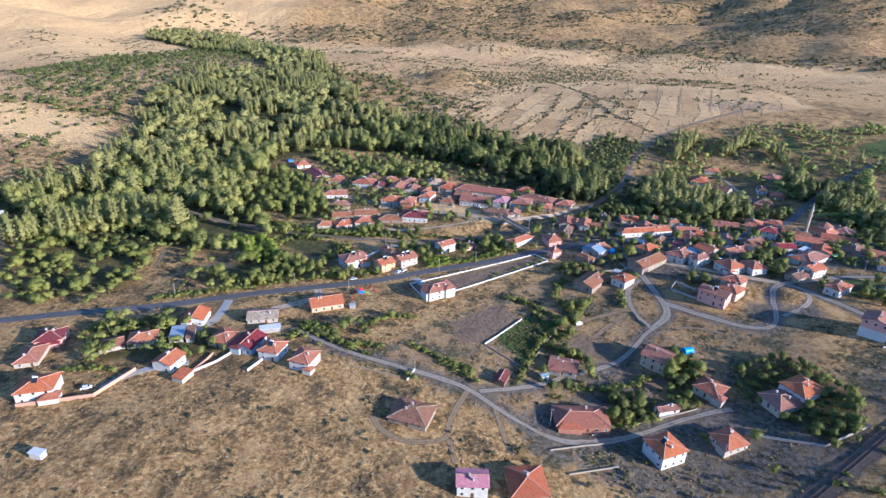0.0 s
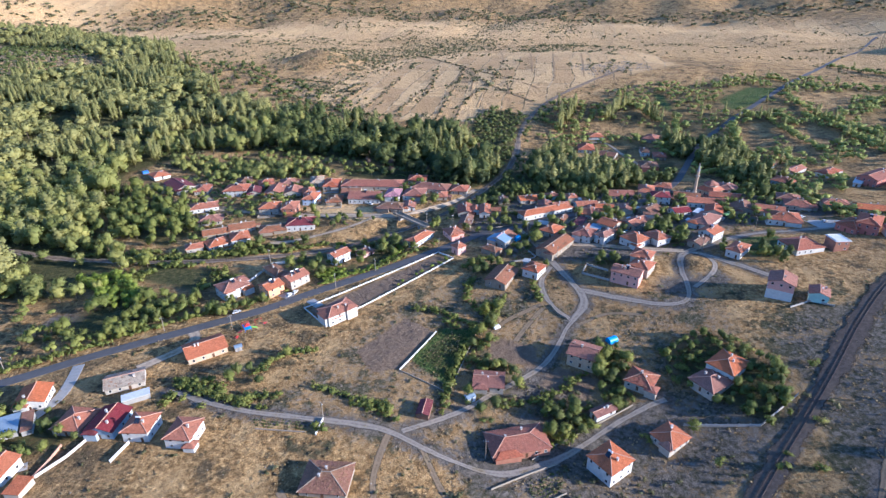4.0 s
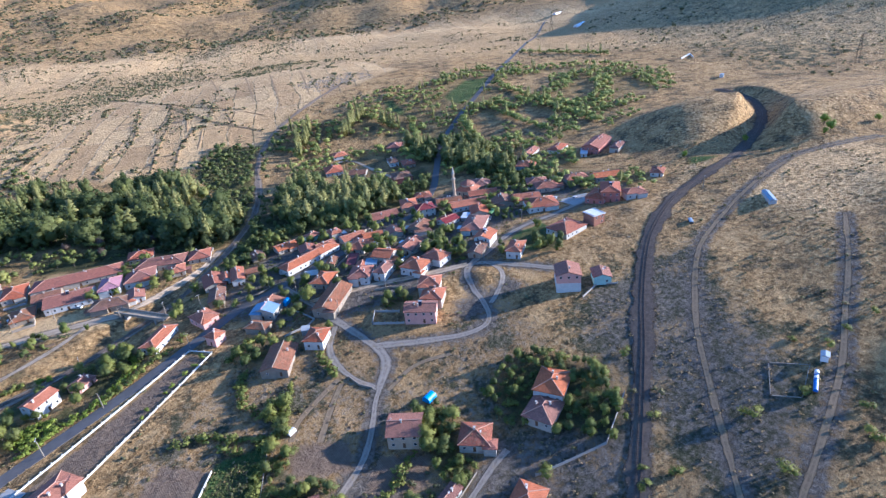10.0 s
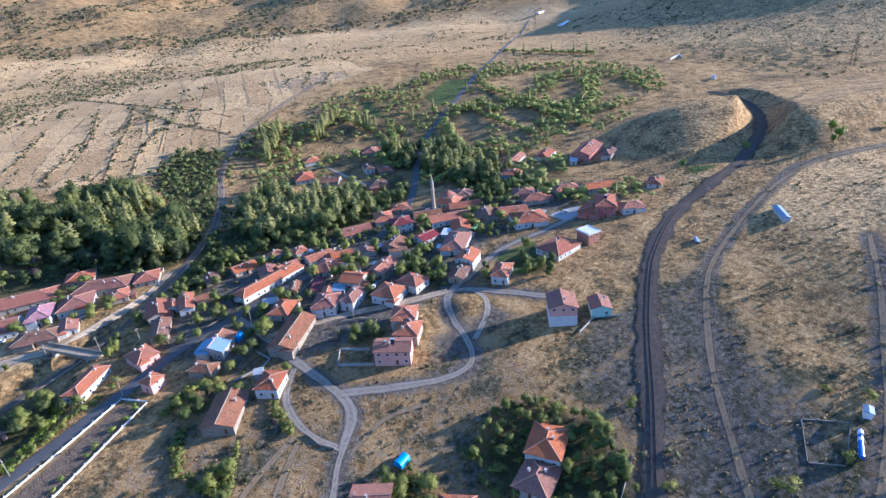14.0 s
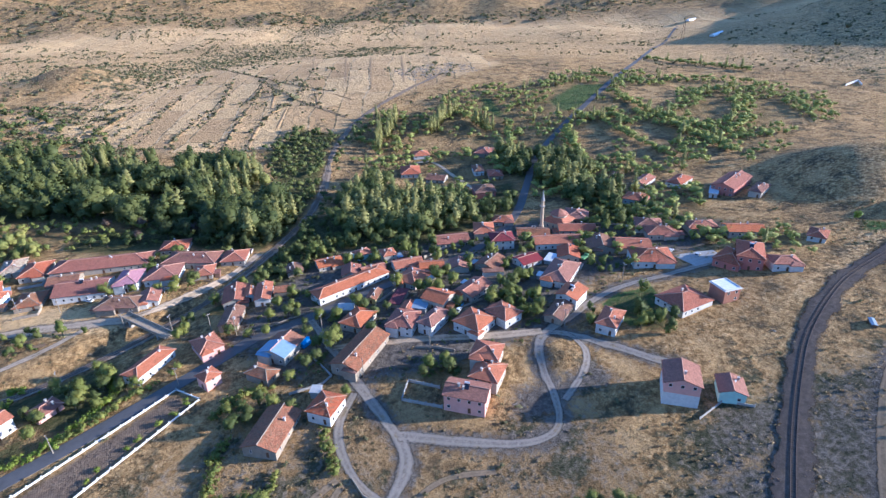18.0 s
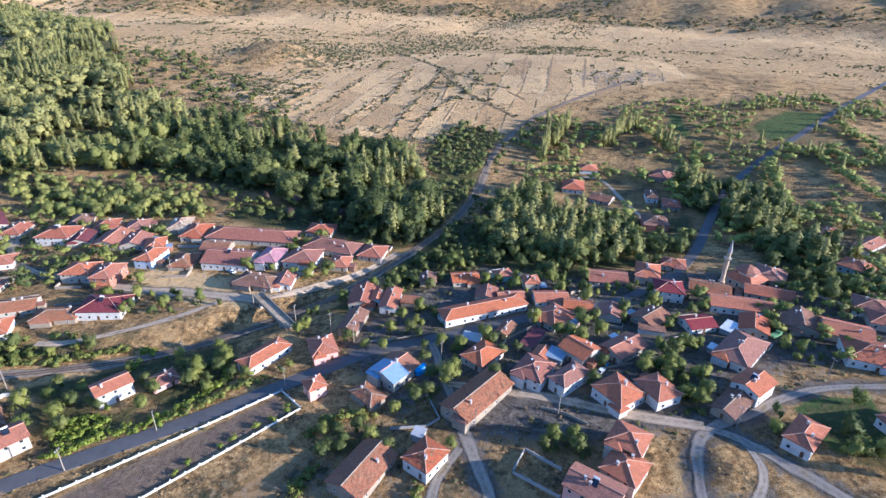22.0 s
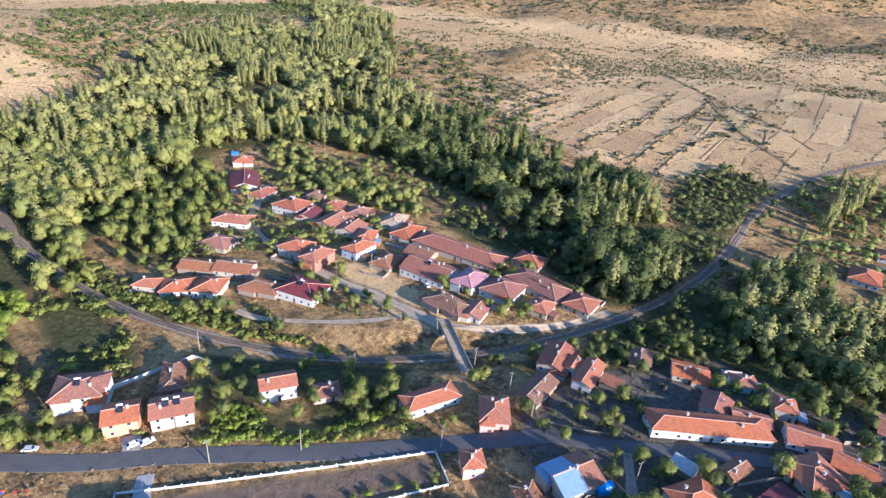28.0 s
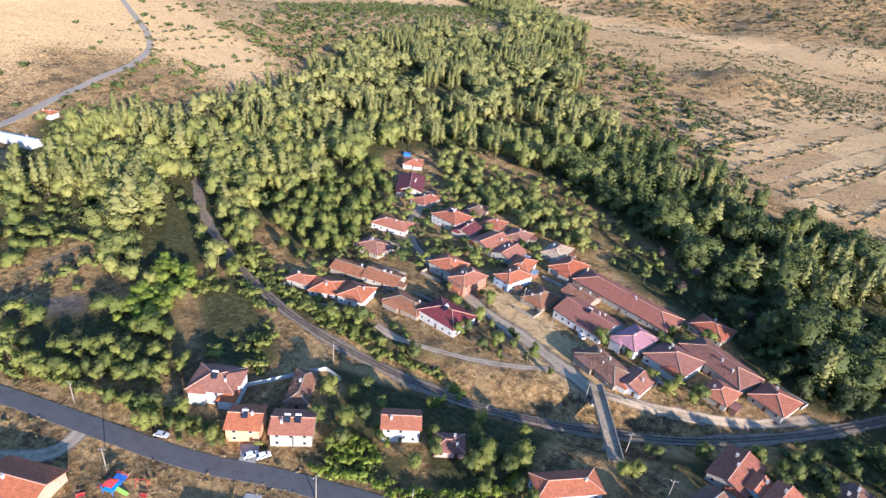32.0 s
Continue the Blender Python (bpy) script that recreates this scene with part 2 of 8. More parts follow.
    return m


def feather(t, b, fray, a, z):
    """Lets a strip thin out towards its sides, so that the ground shows through in patches."""
    side = t.nodes.new("ShaderNodeAttribute")
    side.attribute_name = "across"
    t.links.new(step(t, calc(t, "ADD", side.outputs["Fac"], calc(t, "MULTIPLY", calc(t, "SUBTRACT", fray, 0.5), 1.3)), a, z), b.inputs["Alpha"])
    return side.outputs["Fac"]


def gravel_mat(name, c, worn):
    """Railway ballast, oily dark along the middle, thinning out at the sides."""
    m, t, b = nodes_of(name, 0.95, 0.05)
    p = world_pos(t)
    mid, fine, grain = tex_noise(t, p, 0.1, 4, 0.7), tex_noise(t, p, 0.6, 5, 0.7), tex_noise(t, p, 4.0, 4, 0.7)
    col = ramp(t, fine, (0.3, tuple(v * 0.62 for v in c)), (0.5, c), (0.7, tuple(v * 1.5 for v in c)))
    col = mix(t, calc(t, "MULTIPLY", step(t, mid, 0.5, 0.66), 0.6), col, worn)
    col = mix(t, calc(t, "MULTIPLY", step(t, grain, 0.45, 0.7), 0.35), col, tuple(v * 0.4 for v in c))
    base(t, b, col)
    feather(t, b, fine, 0.98, 0.72)
    bump(t, b, calc(t, "ADD", fine, grain), 0.8, 0.15)
    return m


def dirt_mat(name="trodden_earth", pale=(0.42, 0.32, 0.215)):
    """Trodden earth with gravel, wheel-worn paler patches and weeds creeping in."""
    m, t, b = nodes_of(name, 0.95, 0.1)
    p = world_pos(t)
    mid, fine, grain = tex_noise(t, p, 0.16, 5, 0.7), tex_noise(t, p, 0.8, 6, 0.72), tex_noise(t, p, 5.0, 4, 0.7)
    col = ramp(t, fine, (0.3, tuple(v * 0.64 for v in pale)), (0.5, pale), (0.7, tuple(v * 1.4 for v in pale)))
    col = mix(t, calc(t, "MULTIPLY", step(t, mid, 0.5, 0.68), 0.8), col, ramp(t, fine, (0.35, (0.1, 0.085, 0.045)), (0.65, (0.34, 0.245, 0.13))))
    col = mix(t, calc(t, "MULTIPLY", step(t, grain, 0.45, 0.7), 0.4), col, (0.12, 0.09, 0.06))
    side = feather(t, b, fine, 1.0, 0.62)
    wheel = step(t, calc(t, "ADD", calc(t, "ABSOLUTE", calc(t, "SUBTRACT", side, 0.4), 0.0), calc(t, "MULTIPLY", calc(t, "SUBTRACT", mid, 0.5), 0.35)), 0.22, 0.1)
    col = mix(t, calc(t, "MULTIPLY", wheel, 0.55), col, tuple(v * 1.24 for v in pale))
    col = mix(t, calc(t, "MULTIPLY", step(t, side, 0.62, 0.8), 0.5), col, tuple(v * 0.55 for v in pale))
    base(t, b, col)
    bump(t, b, calc(t, "ADD", fine, grain), 0.8, 0.15)
    return m


M = {
    "ground": ground_mat(),
    "asphalt": plain("asphalt", (0.115, 0.107, 0.102), 0.8, 0.3, 0.3),
    "dirt": dirt_mat(),
    "grey_dirt": dirt_mat("grey_earth", (0.26, 0.22, 0.175)),
    "bank": plain("bank_earth", (0.4, 0.265, 0.13), 0.95, 0.5, 0.25, 0.1),
    "rut": dirt_mat("rut_earth", (0.225, 0.162, 0.097)),
    "ballast": gravel_mat("track_ballast", (0.105, 0.084, 0.067), (0.16, 0.122, 0.085)),
    "old_ballast": gravel_mat("brown_ballast", (0.26, 0.2, 0.14), (0.36, 0.27, 0.16)),
    "rail": plain("rusty_steel", (0.14, 0.1, 0.075), 0.7, 0.35, 1.0, 0.4, 0.4),
    "sleeper": plain("sleeper_concrete", (0.3, 0.255, 0.2), 0.9, 0.3, 2.0),
    "tie": plain("tarred_sleeper", (0.11, 0.085, 0.065), 0.9, 0.3, 2.0),
    "concrete": plain("concrete", (0.36, 0.34, 0.31), 0.9, 0.3, 0.8),
    "whitewall": plain("whitewashed_wall", (0.62, 0.61, 0.57), 0.85, 0.25, 0.9),
    "wood": plain("weathered_wood", (0.16, 0.115, 0.075), 0.85, 0.35, 3.0),
    "bark": plain("bark", (0.12, 0.095, 0.07), 0.95, 0.4, 3.0, 0.1),
    "iron": plain("painted_iron", (0.3, 0.3, 0.3), 0.5, 0.2, 2.0, 0.5, 0.5),
    "rubber": plain("rubber", (0.02, 0.02, 0.02), 0.8, 0.2, 2.0),
    "chimney": plain("chimney_plaster", (0.5, 0.45, 0.4), 0.9, 0.3, 1.2),
    "frame": plain("window_frame", (0.55, 0.53, 0.5), 0.6, 0.2, 2.0),
    "door": plain("brown_door", (0.12, 0.065, 0.035), 0.6, 0.25, 2.0),
    "ridge": plain("ridge_tile", (0.5, 0.29, 0.2), 0.8, 0.3, 1.5),
    "old_tile": plain("old_loose_tile", (0.3, 0.17, 0.1), 0.9, 0.6, 0.9, 0.1),
    "tank": plain("white_tank", (0.75, 0.75, 0.74), 0.4, 0.1, 1.0, 0.5),
    "stone": plain("field_stone", (0.34, 0.29, 0.225), 0.95, 0.4, 1.4, 0.1),
}
glass, gt, gb = nodes_of("window_glass", 0.08, 0.6)
base(gt, gb, ramp(gt, tex_noise(gt, world_pos(gt), 0.5), (0.3, (0.015, 0.018, 0.022)), (0.7, (0.05, 0.06, 0.07))))
M["glass"] = glass
panel, gt, gb = nodes_of("solar_glass", 0.12, 0.6)
base(gt, gb, ramp(gt, tex_noise(gt, world_pos(gt), 0.8), (0.3, (0.01, 0.013, 0.022)), (0.7, (0.03, 0.036, 0.05))))
M["panel"] = panel
WALLS = {k: plain(k + "_plaster", c, 0.9, a, 0.5) for k, c, a in (
    ("white", (0.56, 0.545, 0.51), 0.34), ("cream", (0.42, 0.375, 0.31), 0.36), ("pink", (0.62, 0.36, 0.3), 0.18), ("peach", (0.66, 0.36, 0.2), 0.18),
    ("sand", (0.5, 0.38, 0.26), 0.25), ("grey", (0.34, 0.33, 0.31), 0.3), ("bluegrey", (0.36, 0.42, 0.47), 0.22), ("stone", (0.3, 0.25, 0.19), 0.4),
    ("brick", (0.36, 0.17, 0.11), 0.3), ("redwall", (0.4, 0.16, 0.125), 0.22), ("yellow", (0.6, 0.47, 0.2), 0.22), ("mint", (0.42, 0.62, 0.56), 0.2),
    ("paleblue", (0.5, 0.6, 0.7), 0.18), ("brownwall", (0.2, 0.12, 0.08), 0.3))}
TILES = {k: tile_mat(k + "_tiles", c, old) for k, c, old in (
    ("orange", (0.385, 0.14, 0.073), 0.22), ("red", (0.315, 0.11, 0.064), 0.32), ("crimson", (0.17, 0.03, 0.035), 0.05), ("salmon", (0.37, 0.17, 0.1), 0.35),
    ("brown", (0.29, 0.125, 0.07), 0.62), ("sand", (0.42, 0.34, 0.24), 0.5), ("pinktile", (0.42, 0.2, 0.23), 0.05))}
for k, c in (("bluetin", (0.25, 0.31, 0.37)), ("whitetin", (0.56, 0.57, 0.58)), ("concrete", (0.42, 0.41, 0.39)), ("blueroof", (0.2, 0.29, 0.4)), ("whiteflat", (0.72, 0.71, 0.68))):
    TILES[k] = plain(k + "_sheet", c, 0.6, 0.25, 0.7, 0.4)
LEAF = {
    "broad": leaf_mat("broad_leaves", (0.115, 0.15, 0.034), (0.185, 0.21, 0.046), (0.31, 0.31, 0.07)),
    "wood": leaf_mat("wood_leaves", (0.165, 0.195, 0.05), (0.265, 0.28, 0.074), (0.4, 0.38, 0.105)),
    # darker copy of the wood leaves, with the shade put into the colour
    "deep": leaf_mat("shade_dark_leaves", (0.06, 0.084, 0.027), (0.096, 0.12, 0.036), (0.17, 0.185, 0.052)),
    # dark green foliage, lowered a little further to paint shade at the grove
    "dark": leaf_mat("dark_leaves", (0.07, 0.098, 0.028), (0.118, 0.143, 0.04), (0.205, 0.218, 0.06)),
    "poplar": leaf_mat("poplar_leaves", (0.32, 0.315, 0.105), (0.25, 0.255, 0.08), (0.41, 0.38, 0.13)),
    "shrub": leaf_mat("shrub_leaves", (0.12, 0.125, 0.055), (0.16, 0.155, 0.07), (0.21, 0.19, 0.09)),
    "orchard": leaf_mat("orchard_leaves", (0.2, 0.245, 0.062), (0.285, 0.32, 0.08), (0.4, 0.405, 0.105)),
    # darkest green, painting the shade behind the row of houses into the leaves
    "shade": leaf_mat("shaded_leaves", (0.036, 0.052, 0.019), (0.06, 0.078, 0.027), (0.11, 0.125, 0.038)),
    "fresh": leaf_mat("fresh_leaves", (0.17, 0.24, 0.03), (0.24, 0.3, 0.04), (0.34, 0.38, 0.055)),
    "tuft": leaf_mat("dry_tufts", (0.40, 0.285, 0.13), (0.52, 0.38, 0.19), (0.26, 0.19, 0.09)),
    "bare": leaf_mat("withered_twigs", (0.16, 0.11, 0.08), (0.2, 0.14, 0.1), (0.12, 0.085, 0.06)),
}


# ---- terrain ----
def inside(poly, x, y):
    x, y = np.asarray(x, float), np.asarray(y, float)
    hit = np.zeros(x.shape, bool)
    for (x0, y0), (x1, y1) in zip(poly, poly[1:] + poly[:1]):
        if y0 != y1:
            hit ^= ((y0 > y) != (y1 > y)) & (x < (x1 - x0) * (y - y0) / (y1 - y0) + x0)
    return hit


def off_line(line, x, y):
    """Distance from points to a polyline."""
    best = np.full(np.shape(x), 1e9)
    for (x0, y0), (x1, y1) in zip(line, line[1:]):
        dx, dy = x1 - x0, y1 - y0
        u = np.clip(((x - x0) * dx + (y - y0) * dy) / (dx * dx + dy * dy + 1e-9), 0, 1)
        best = np.minimum(best, np.hypot(x - x0 - u * dx, y - y0 - u * dy))
    return best


RAIL_EAST = [(-420, -230), (-250, -118), (-100, -15), (20, 66), (90, 117), (136, 147), (161, 162), (195, 183), (220, 200), (247, 216), (274, 230), (313, 242), (338, 246), (401, 247), (440, 255), (477, 264), (517, 278), (555, 297), (583, 316), (600, 335), (615, 365)]
SCARP_FOOT = [(424, 372), (404, 332), (385, 300), (393, 277), (412, 259), (436, 250), (433, 232), (438, 215), (462, 201), (495, 190), (560, 172), (660, 150)]
SCARP = SCARP_FOOT + [(740, 240), (680, 330), (600, 372), (500, 390), (455, 392)]
# the (405, 5) hill is added only to cast shade over the slopes
HILLS = [(189, 269, 5.5, 2.6), (140, 290, 80, 6.7), (260, 330, 100, 4.5), (330, 170, 90, 4.0), (100, 180, 60, -10.9), (-100, 180, 80, 4.6),
         (60, 480, 120, 2.0), (290, 560, 120, -19.6), (-250, 520, 200, -12.2), (460, 860, 260, 32.1), (-350, 1100, 300, 45.6),
         (540, 260, 160, 8.6), (60, 720, 150, -3.9), (430, 40, 140, 34.6), (900, 520, 250, 4.2), (405, 5, 56, 33.0), (1520, 410, 350, 185.0), (-900, 560, 200, 75.0), (8, 1005, 38, 24.0)]


def ease(u):
    u = np.clip(u, 0, 1)
    return u * u * (3 - 2 * u)


def scarp(x, y):
    """The hill with a steep front and the deep railway cutting through it."""
    wide = np.where(y > np.interp(x, [p[0] for p in RAIL_EAST], [p[1] for p in RAIL_EAST]), 78.0, 30.0)
    rise = 0 * x
    for k in range(6):
        u, v = x + 17 * math.cos(k * math.pi / 3), y + 17 * math.sin(k * math.pi / 3)
        d = np.where(inside(SCARP, u, v), off_line(SCARP + SCARP[:1], u, v), 0.0)
        rise = rise + ease(d / wide) * (1 - 0.7 * ease((off_line(SCARP_FOOT, u, v) - wide) / 95)) / 6
    return 22.0 * rise * ease((off_line(RAIL_EAST, x, y) - 4) / 17)


def height(x, y):
    """Height of the ground."""
    x, y = np.asarray(x, float), np.asarray(y, float)
    z = 0 * x
    for cx, cy, s, a in HILLS:
        z = z + a * np.exp(-((x - cx) ** 2 + (y - cy) ** 2) / (2 * s * s))
    r = np.hypot(x - 100, y - 300)
    u = np.clip((r - 1100) / 3000, 0, 1)
    a = np.arctan2(y - 300, x - 100)
    far = u * u * (3 - 2 * u) * (420 + 90 * np.sin(3.1 * a + 0.6) + 50 * np.sin(7.3 * a + 2.0))
    roll = np.clip((r - 700) / 900, 0, 1) * (9 * np.sin(x / 170 + 1.3) * np.sin(y / 210 + 0.4) + 5 * np.sin(x / 71 + y / 93))
    ridge = np.clip((r - 1000) / 900, 0, 1) * (34 * np.abs(np.sin(x / 310 + 0.8 * np.sin(y / 260))) * np.abs(np.sin(y / 240 + 1.1 * np.sin(x / 330))) + 12 * np.abs(np.sin(x / 83 + 1.4 * np.sin(y / 110)))) + np.clip((r - 1300) / 1200, 0, 1) * 45 * np.abs(np.sin(x / 130 + 1.9 * np.sin(y / 170))) * np.abs(np.sin(y / 115 + 1.7 * np.sin(x / 190)))
    cut = np.interp(x, [-89, -57, -24, 4, 23, 50, 79, 104], [369, 364, 366, 369, 373, 384, 400, 421])
    v = np.clip(1.35 - np.abs(y - cut) / 13, 0, 1)
    z = z - 4.0 * np.exp(-(((x - 30) / 75) ** 4)) * v * v * (3 - 2 * v)
    bump = 0.5 * np.sin(x / 13.0 + 0.7 * np.sin(y / 17.0)) * np.sin(y / 15.0 + 0.5) * np.clip((np.hypot(x - 60, y - 330) - 60) / 200, 0.15, 1)
    z = z + far + roll + ridge + bump
    hill = (x > 380) & (x < 745) & (y > 145) & (y < 400)
    if np.any(hill):
        z = np.array(z)
        z[hill] += scarp(x[hill], y[hill])
    return z


# ---- building blocks ----
def mesh_ob(name, verts, faces, mat, parent=None, label="", uvs=None, smooth=False):
    me = bpy.data.meshes.new(name)
    me.from_pydata([tuple(v) for v in verts], [], faces)
    for one in (mat if isinstance(mat, (list, tuple)) else [mat]):
        me.materials.append(one)
    if uvs is not None:
        lay = me.uv_layers.new(name="UVMap")
        lay.data.foreach_set("uv", np.asarray(uvs, np.float32).ravel())
    if smooth:
        me.shade_smooth()
    ob = new(name, me)
    if parent:
        ob.parent = parent
    if label:
        tagged(ob, label=label)
    return ob


def part(name, bm, mat, parent=None, label=""):
    me = bpy.data.meshes.new(name)
    bmesh.ops.recalc_face_normals(bm, faces=bm.faces)
    bm.to_mesh(me)
    bm.free()
    me.materials.append(mat)
    ob = new(name, me)
    if parent:
        ob.parent = parent
    if label:
        tagged(ob, label=label)
    return ob


def box(bm, x0, y0, z0, x1, y1, z1):
    v = [bm.verts.new((x, y, z)) for z in (z0, z1) for x, y in ((x0, y0), (x1, y0), (x1, y1), (x0, y1))]
    for f in ((0, 3, 2, 1), (4, 5, 6, 7), (0, 1, 5, 4), (1, 2, 6, 5), (2, 3, 7, 6), (3, 0, 4, 7)):
        bm.faces.new([v[i] for i in f])
    return v


def tube(bm, a, b, r0, r1, n=6):
    a, b = Vector(a), Vector(b)
    q = (b - a).to_track_quat("Z", "Y")
    rings = [[bm.verts.new(c + q @ Vector((r * math.cos(k * math.tau / n), r * math.sin(k * math.tau / n), 0))) for k in range(n)] for c, r in ((a, r0), (b, r1))]
    for k in range(n):
        bm.faces.new((rings[0][k], rings[0][(k + 1) % n], rings[1][(k + 1) % n], rings[1][k]))
    bm.faces.new(rings[0][::-1])
    bm.faces.new(rings[1])


def thing(name, x, y, rot, label, category, group="", z=None):
    ob = new(name)
    ob.empty_display_size = 0.5
    ob.matrix_world = pose(x, y, float(height(x, y)) if z is None else z, 0, 0, rot)
    return tagged(ob, label, category, group)




def smooth_line(line, gap=3.0):
    """A rounded line through the corners, with a point every few metres."""
    p = np.array(line, float)
    for _ in range(3):
        q = np.empty((2 * len(p) - 2, 2))
        q[0::2], q[1::2] = 0.75 * p[:-1] + 0.25 * p[1:], 0.25 * p[:-1] + 0.75 * p[1:]
        p = np.vstack([p[:1], q, p[-1:]])
    s = np.r_[0, np.cumsum(np.hypot(*np.diff(p, axis=0).T))]
    u = np.linspace(0, s[-1], max(2, int(s[-1] / gap) + 1))
    return np.c_[np.interp(u, s, p[:, 0]), np.interp(u, s, p[:, 1])]


def sides(p):
    d = np.gradient(p, axis=0)
    d /= np.hypot(*d.T)[:, None] + 1e-9
    return np.c_[-d[:, 1], d[:, 0]]


def strip(name, line, width, mat, label, lift=0.1, ragged=0.0, crown=0.0, gap=1.5, kind="structure", category="road"):
    p = smooth_line(line, gap)
    n = sides(p)
    r = np.random.default_rng(len(p))

    def wander(span):
        """Slow random change along the line, about -1 to 1."""
        few = r.normal(0, 0.5, int(len(p) * gap / span) + 3)
        return np.interp(np.arange(len(p)) * gap / span, np.arange(len(few)), few)
    n = n * (1 + 0.35 * min(ragged, 1.0) * wander(14.0)[:, None])
    rim = {-1: wander(4.0), 1: wander(4.0)}
    cols = []
    for u in (-1, -0.92, -0.4, 0, 0.4, 0.92, 1):
        w = 0.5 * width * u * (1 + (0.3 * ragged * rim[1 if u > 0 else -1] if abs(u) > 0.9 else 0))
        q = p + n * np.reshape(w, (-1, 1))
        z = height(q[:, 0], q[:, 1]) + (lift + crown * (1 - u * u) if abs(u) < 1 else -0.5)
        cols.append(np.c_[q, z])
    v = np.stack(cols, 1).reshape(-1, 3)
    f = [(i * 7 + j, i * 7 + j + 1, i * 7 + j + 8, i * 7 + j + 7) for i in range(len(p) - 1) for j in range(6)]
    ob = mesh_ob(name, v, [q[::-1] for q in f], mat)
    side = ob.data.attributes.new("across", "FLOAT", "POINT")
    side.data.foreach_set("value", np.tile(np.array([1, 0.92, 0.4, 0, 0.4, 0.92, 1], np.float32), len(p)))
    return tagged(ob, label, category, kind=kind)


# ---- plan ----
ROAD_WEST = [(-420, 190), (-300, 224), (-226, 244), (-187, 252), (-147, 262), (-106, 277), (-75, 286), (-39, 296), (-15, 308), (25, 321), (64, 336), (91, 348)]
ROAD_EAST = [(91, 348), (115, 350), (137, 355), (176, 361), (203, 366), (228, 378), (265, 405), (311, 458), (354, 508), (422, 557), (515, 609), (780, 789), (1200, 1100)]
LANE_SOUTH = [(-73, 238), (-45, 219), (-15, 209), (11, 200), (25, 187), (38, 177), (50, 171), (66, 173), (81, 178), (99, 186), (116, 191), (126, 192)]
LANE_MID = [(18, 197), (41, 203), (58, 212), (84, 222), (94, 231), (104, 243), (109, 247)]
LANE_TOWN = [(109, 247), (120, 256), (122, 266), (120, 281), (119, 294), (118, 305), (117, 331), (116, 350)]
LANE_LOOP = [(109, 247), (103, 261), (104, 280), (116, 293)]
LANE_ARC = [(122, 268), (140, 254), (155, 244), (166, 242), (172, 248), (176, 257), (180, 269), (185, 278), (193, 285), (209, 287), (225, 293), (245, 296), (271, 290), (330, 285)]
LANE_BACK = [(193, 285), (200, 280), (206, 270), (212, 260), (216, 250), (222, 243)]
MOUND_TRACK = [(200, 280), (201, 272), (198, 264), (189, 257), (177, 252)]
MOUND_YARD = [(164, 268), (178, 262), (199, 262), (202, 246), (184, 250), (168, 246), (156, 253)]
# grey scrubby grass; its soil and scrub cover also paint the slope's shade
GREY_SLOPE = [(175, 215), (215, 240), (250, 225), (300, 215), (260, 180), (230, 130), (190, 105), (140, 110), (150, 150)]
CLEARINGS = [[(-153, 309), (-148, 324), (-114, 314), (-112, 303), (-128, 297)], [(-110, 347), (-106, 366), (-78, 350), (-76, 329), (-88, 327)]]
TOWN_GARDEN = [(196, 324), (219, 318), (217, 331), (204, 330)]
STREET_YARD = [(118, 296), (150, 284), (190, 284), (240, 298), (188, 300), (150, 316), (124, 324)]
# bare brown soil, darkened besides in place of long tree and house shadows
SOUTH_SLOPE = [(-60, 215), (20, 170), (140, 150), (190, 215), (198, 262), (150, 262), (124, 250), (112, 300), (88, 325), (40, 300), (0, 270)]
STREET = [(118, 322), (135, 315), (154, 306), (174, 294), (193, 286)]
RAIL_NORTH = [(-330, 560), (-240, 440), (-189, 407), (-135, 383), (-89, 369), (-57, 364), (-24, 366), (4, 369), (23, 373), (50, 384), (79, 400), (104, 421), (127, 445), (156, 489), (182, 542), (213, 622), (259, 685), (307, 722), (420, 790)]
NW_STREET = [(45, 399), (31, 406), (2, 416), (-16, 422), (-37, 433), (-65, 447), (-88, 462), (-97, 486), (-110, 520)]
NW_LANE = [(44, 400), (63, 405), (89, 417), (112, 438)]
NW_BANK = [(31, 405), (13, 393), (-7, 386), (-30, 381), (-42, 383)]
TRACK_HILL = [(-320, -230), (-120, -80), (40, 40), (150, 120), (206, 165), (221, 176), (259, 197), (281, 205), (325, 212), (409, 217), (466, 186)]
FAR_ROAD = [(-300, 224), (-340, 300), (-380, 388), (-416, 434), (-452, 492), (-482, 555), (-530, 598), (-623, 632), (-749, 676)]
SIDE_ROAD = [(-75, 289), (-69, 279), (-71, 271), (-90, 258)]
FOREST_WEST = [(-218, 322), (-330, 380), (-388, 418), (-328, 488), (-360, 642), (-412, 805), (-381, 931), (-299, 945), (-226, 1007), (-112, 786), (-14, 694), (62, 648), (132, 612), (148, 556), (140, 480), (114, 444), (82, 486), (37, 537), (-45, 590), (-117, 614), (-176, 568), (-173, 502), (-163, 435), (-182, 394), (-187, 357)]
FOREST_SOUTH = [(-300, 340), (-362, 432), (-326, 478), (-297, 475), (-212, 519), (-170, 487), (-130, 391), (-115, 352), (-150, 330), (-193, 345), (-265, 362)]
RIBBON = [(-381, 931), (-291, 949), (-435, 1235), (-654, 1460), (-784, 1526), (-840, 1675), (-612, 1703), (-284, 1253), (-180, 947), (-226, 1007)]
GROVE = [(185, 513), (223, 554), (238, 501), (240, 452), (249, 414), (205, 405), (167, 428), (155, 447)]
GROVE_EAST = [(338, 545), (368, 512), (365, 454), (334, 385), (315, 384), (315, 422), (318, 482)]
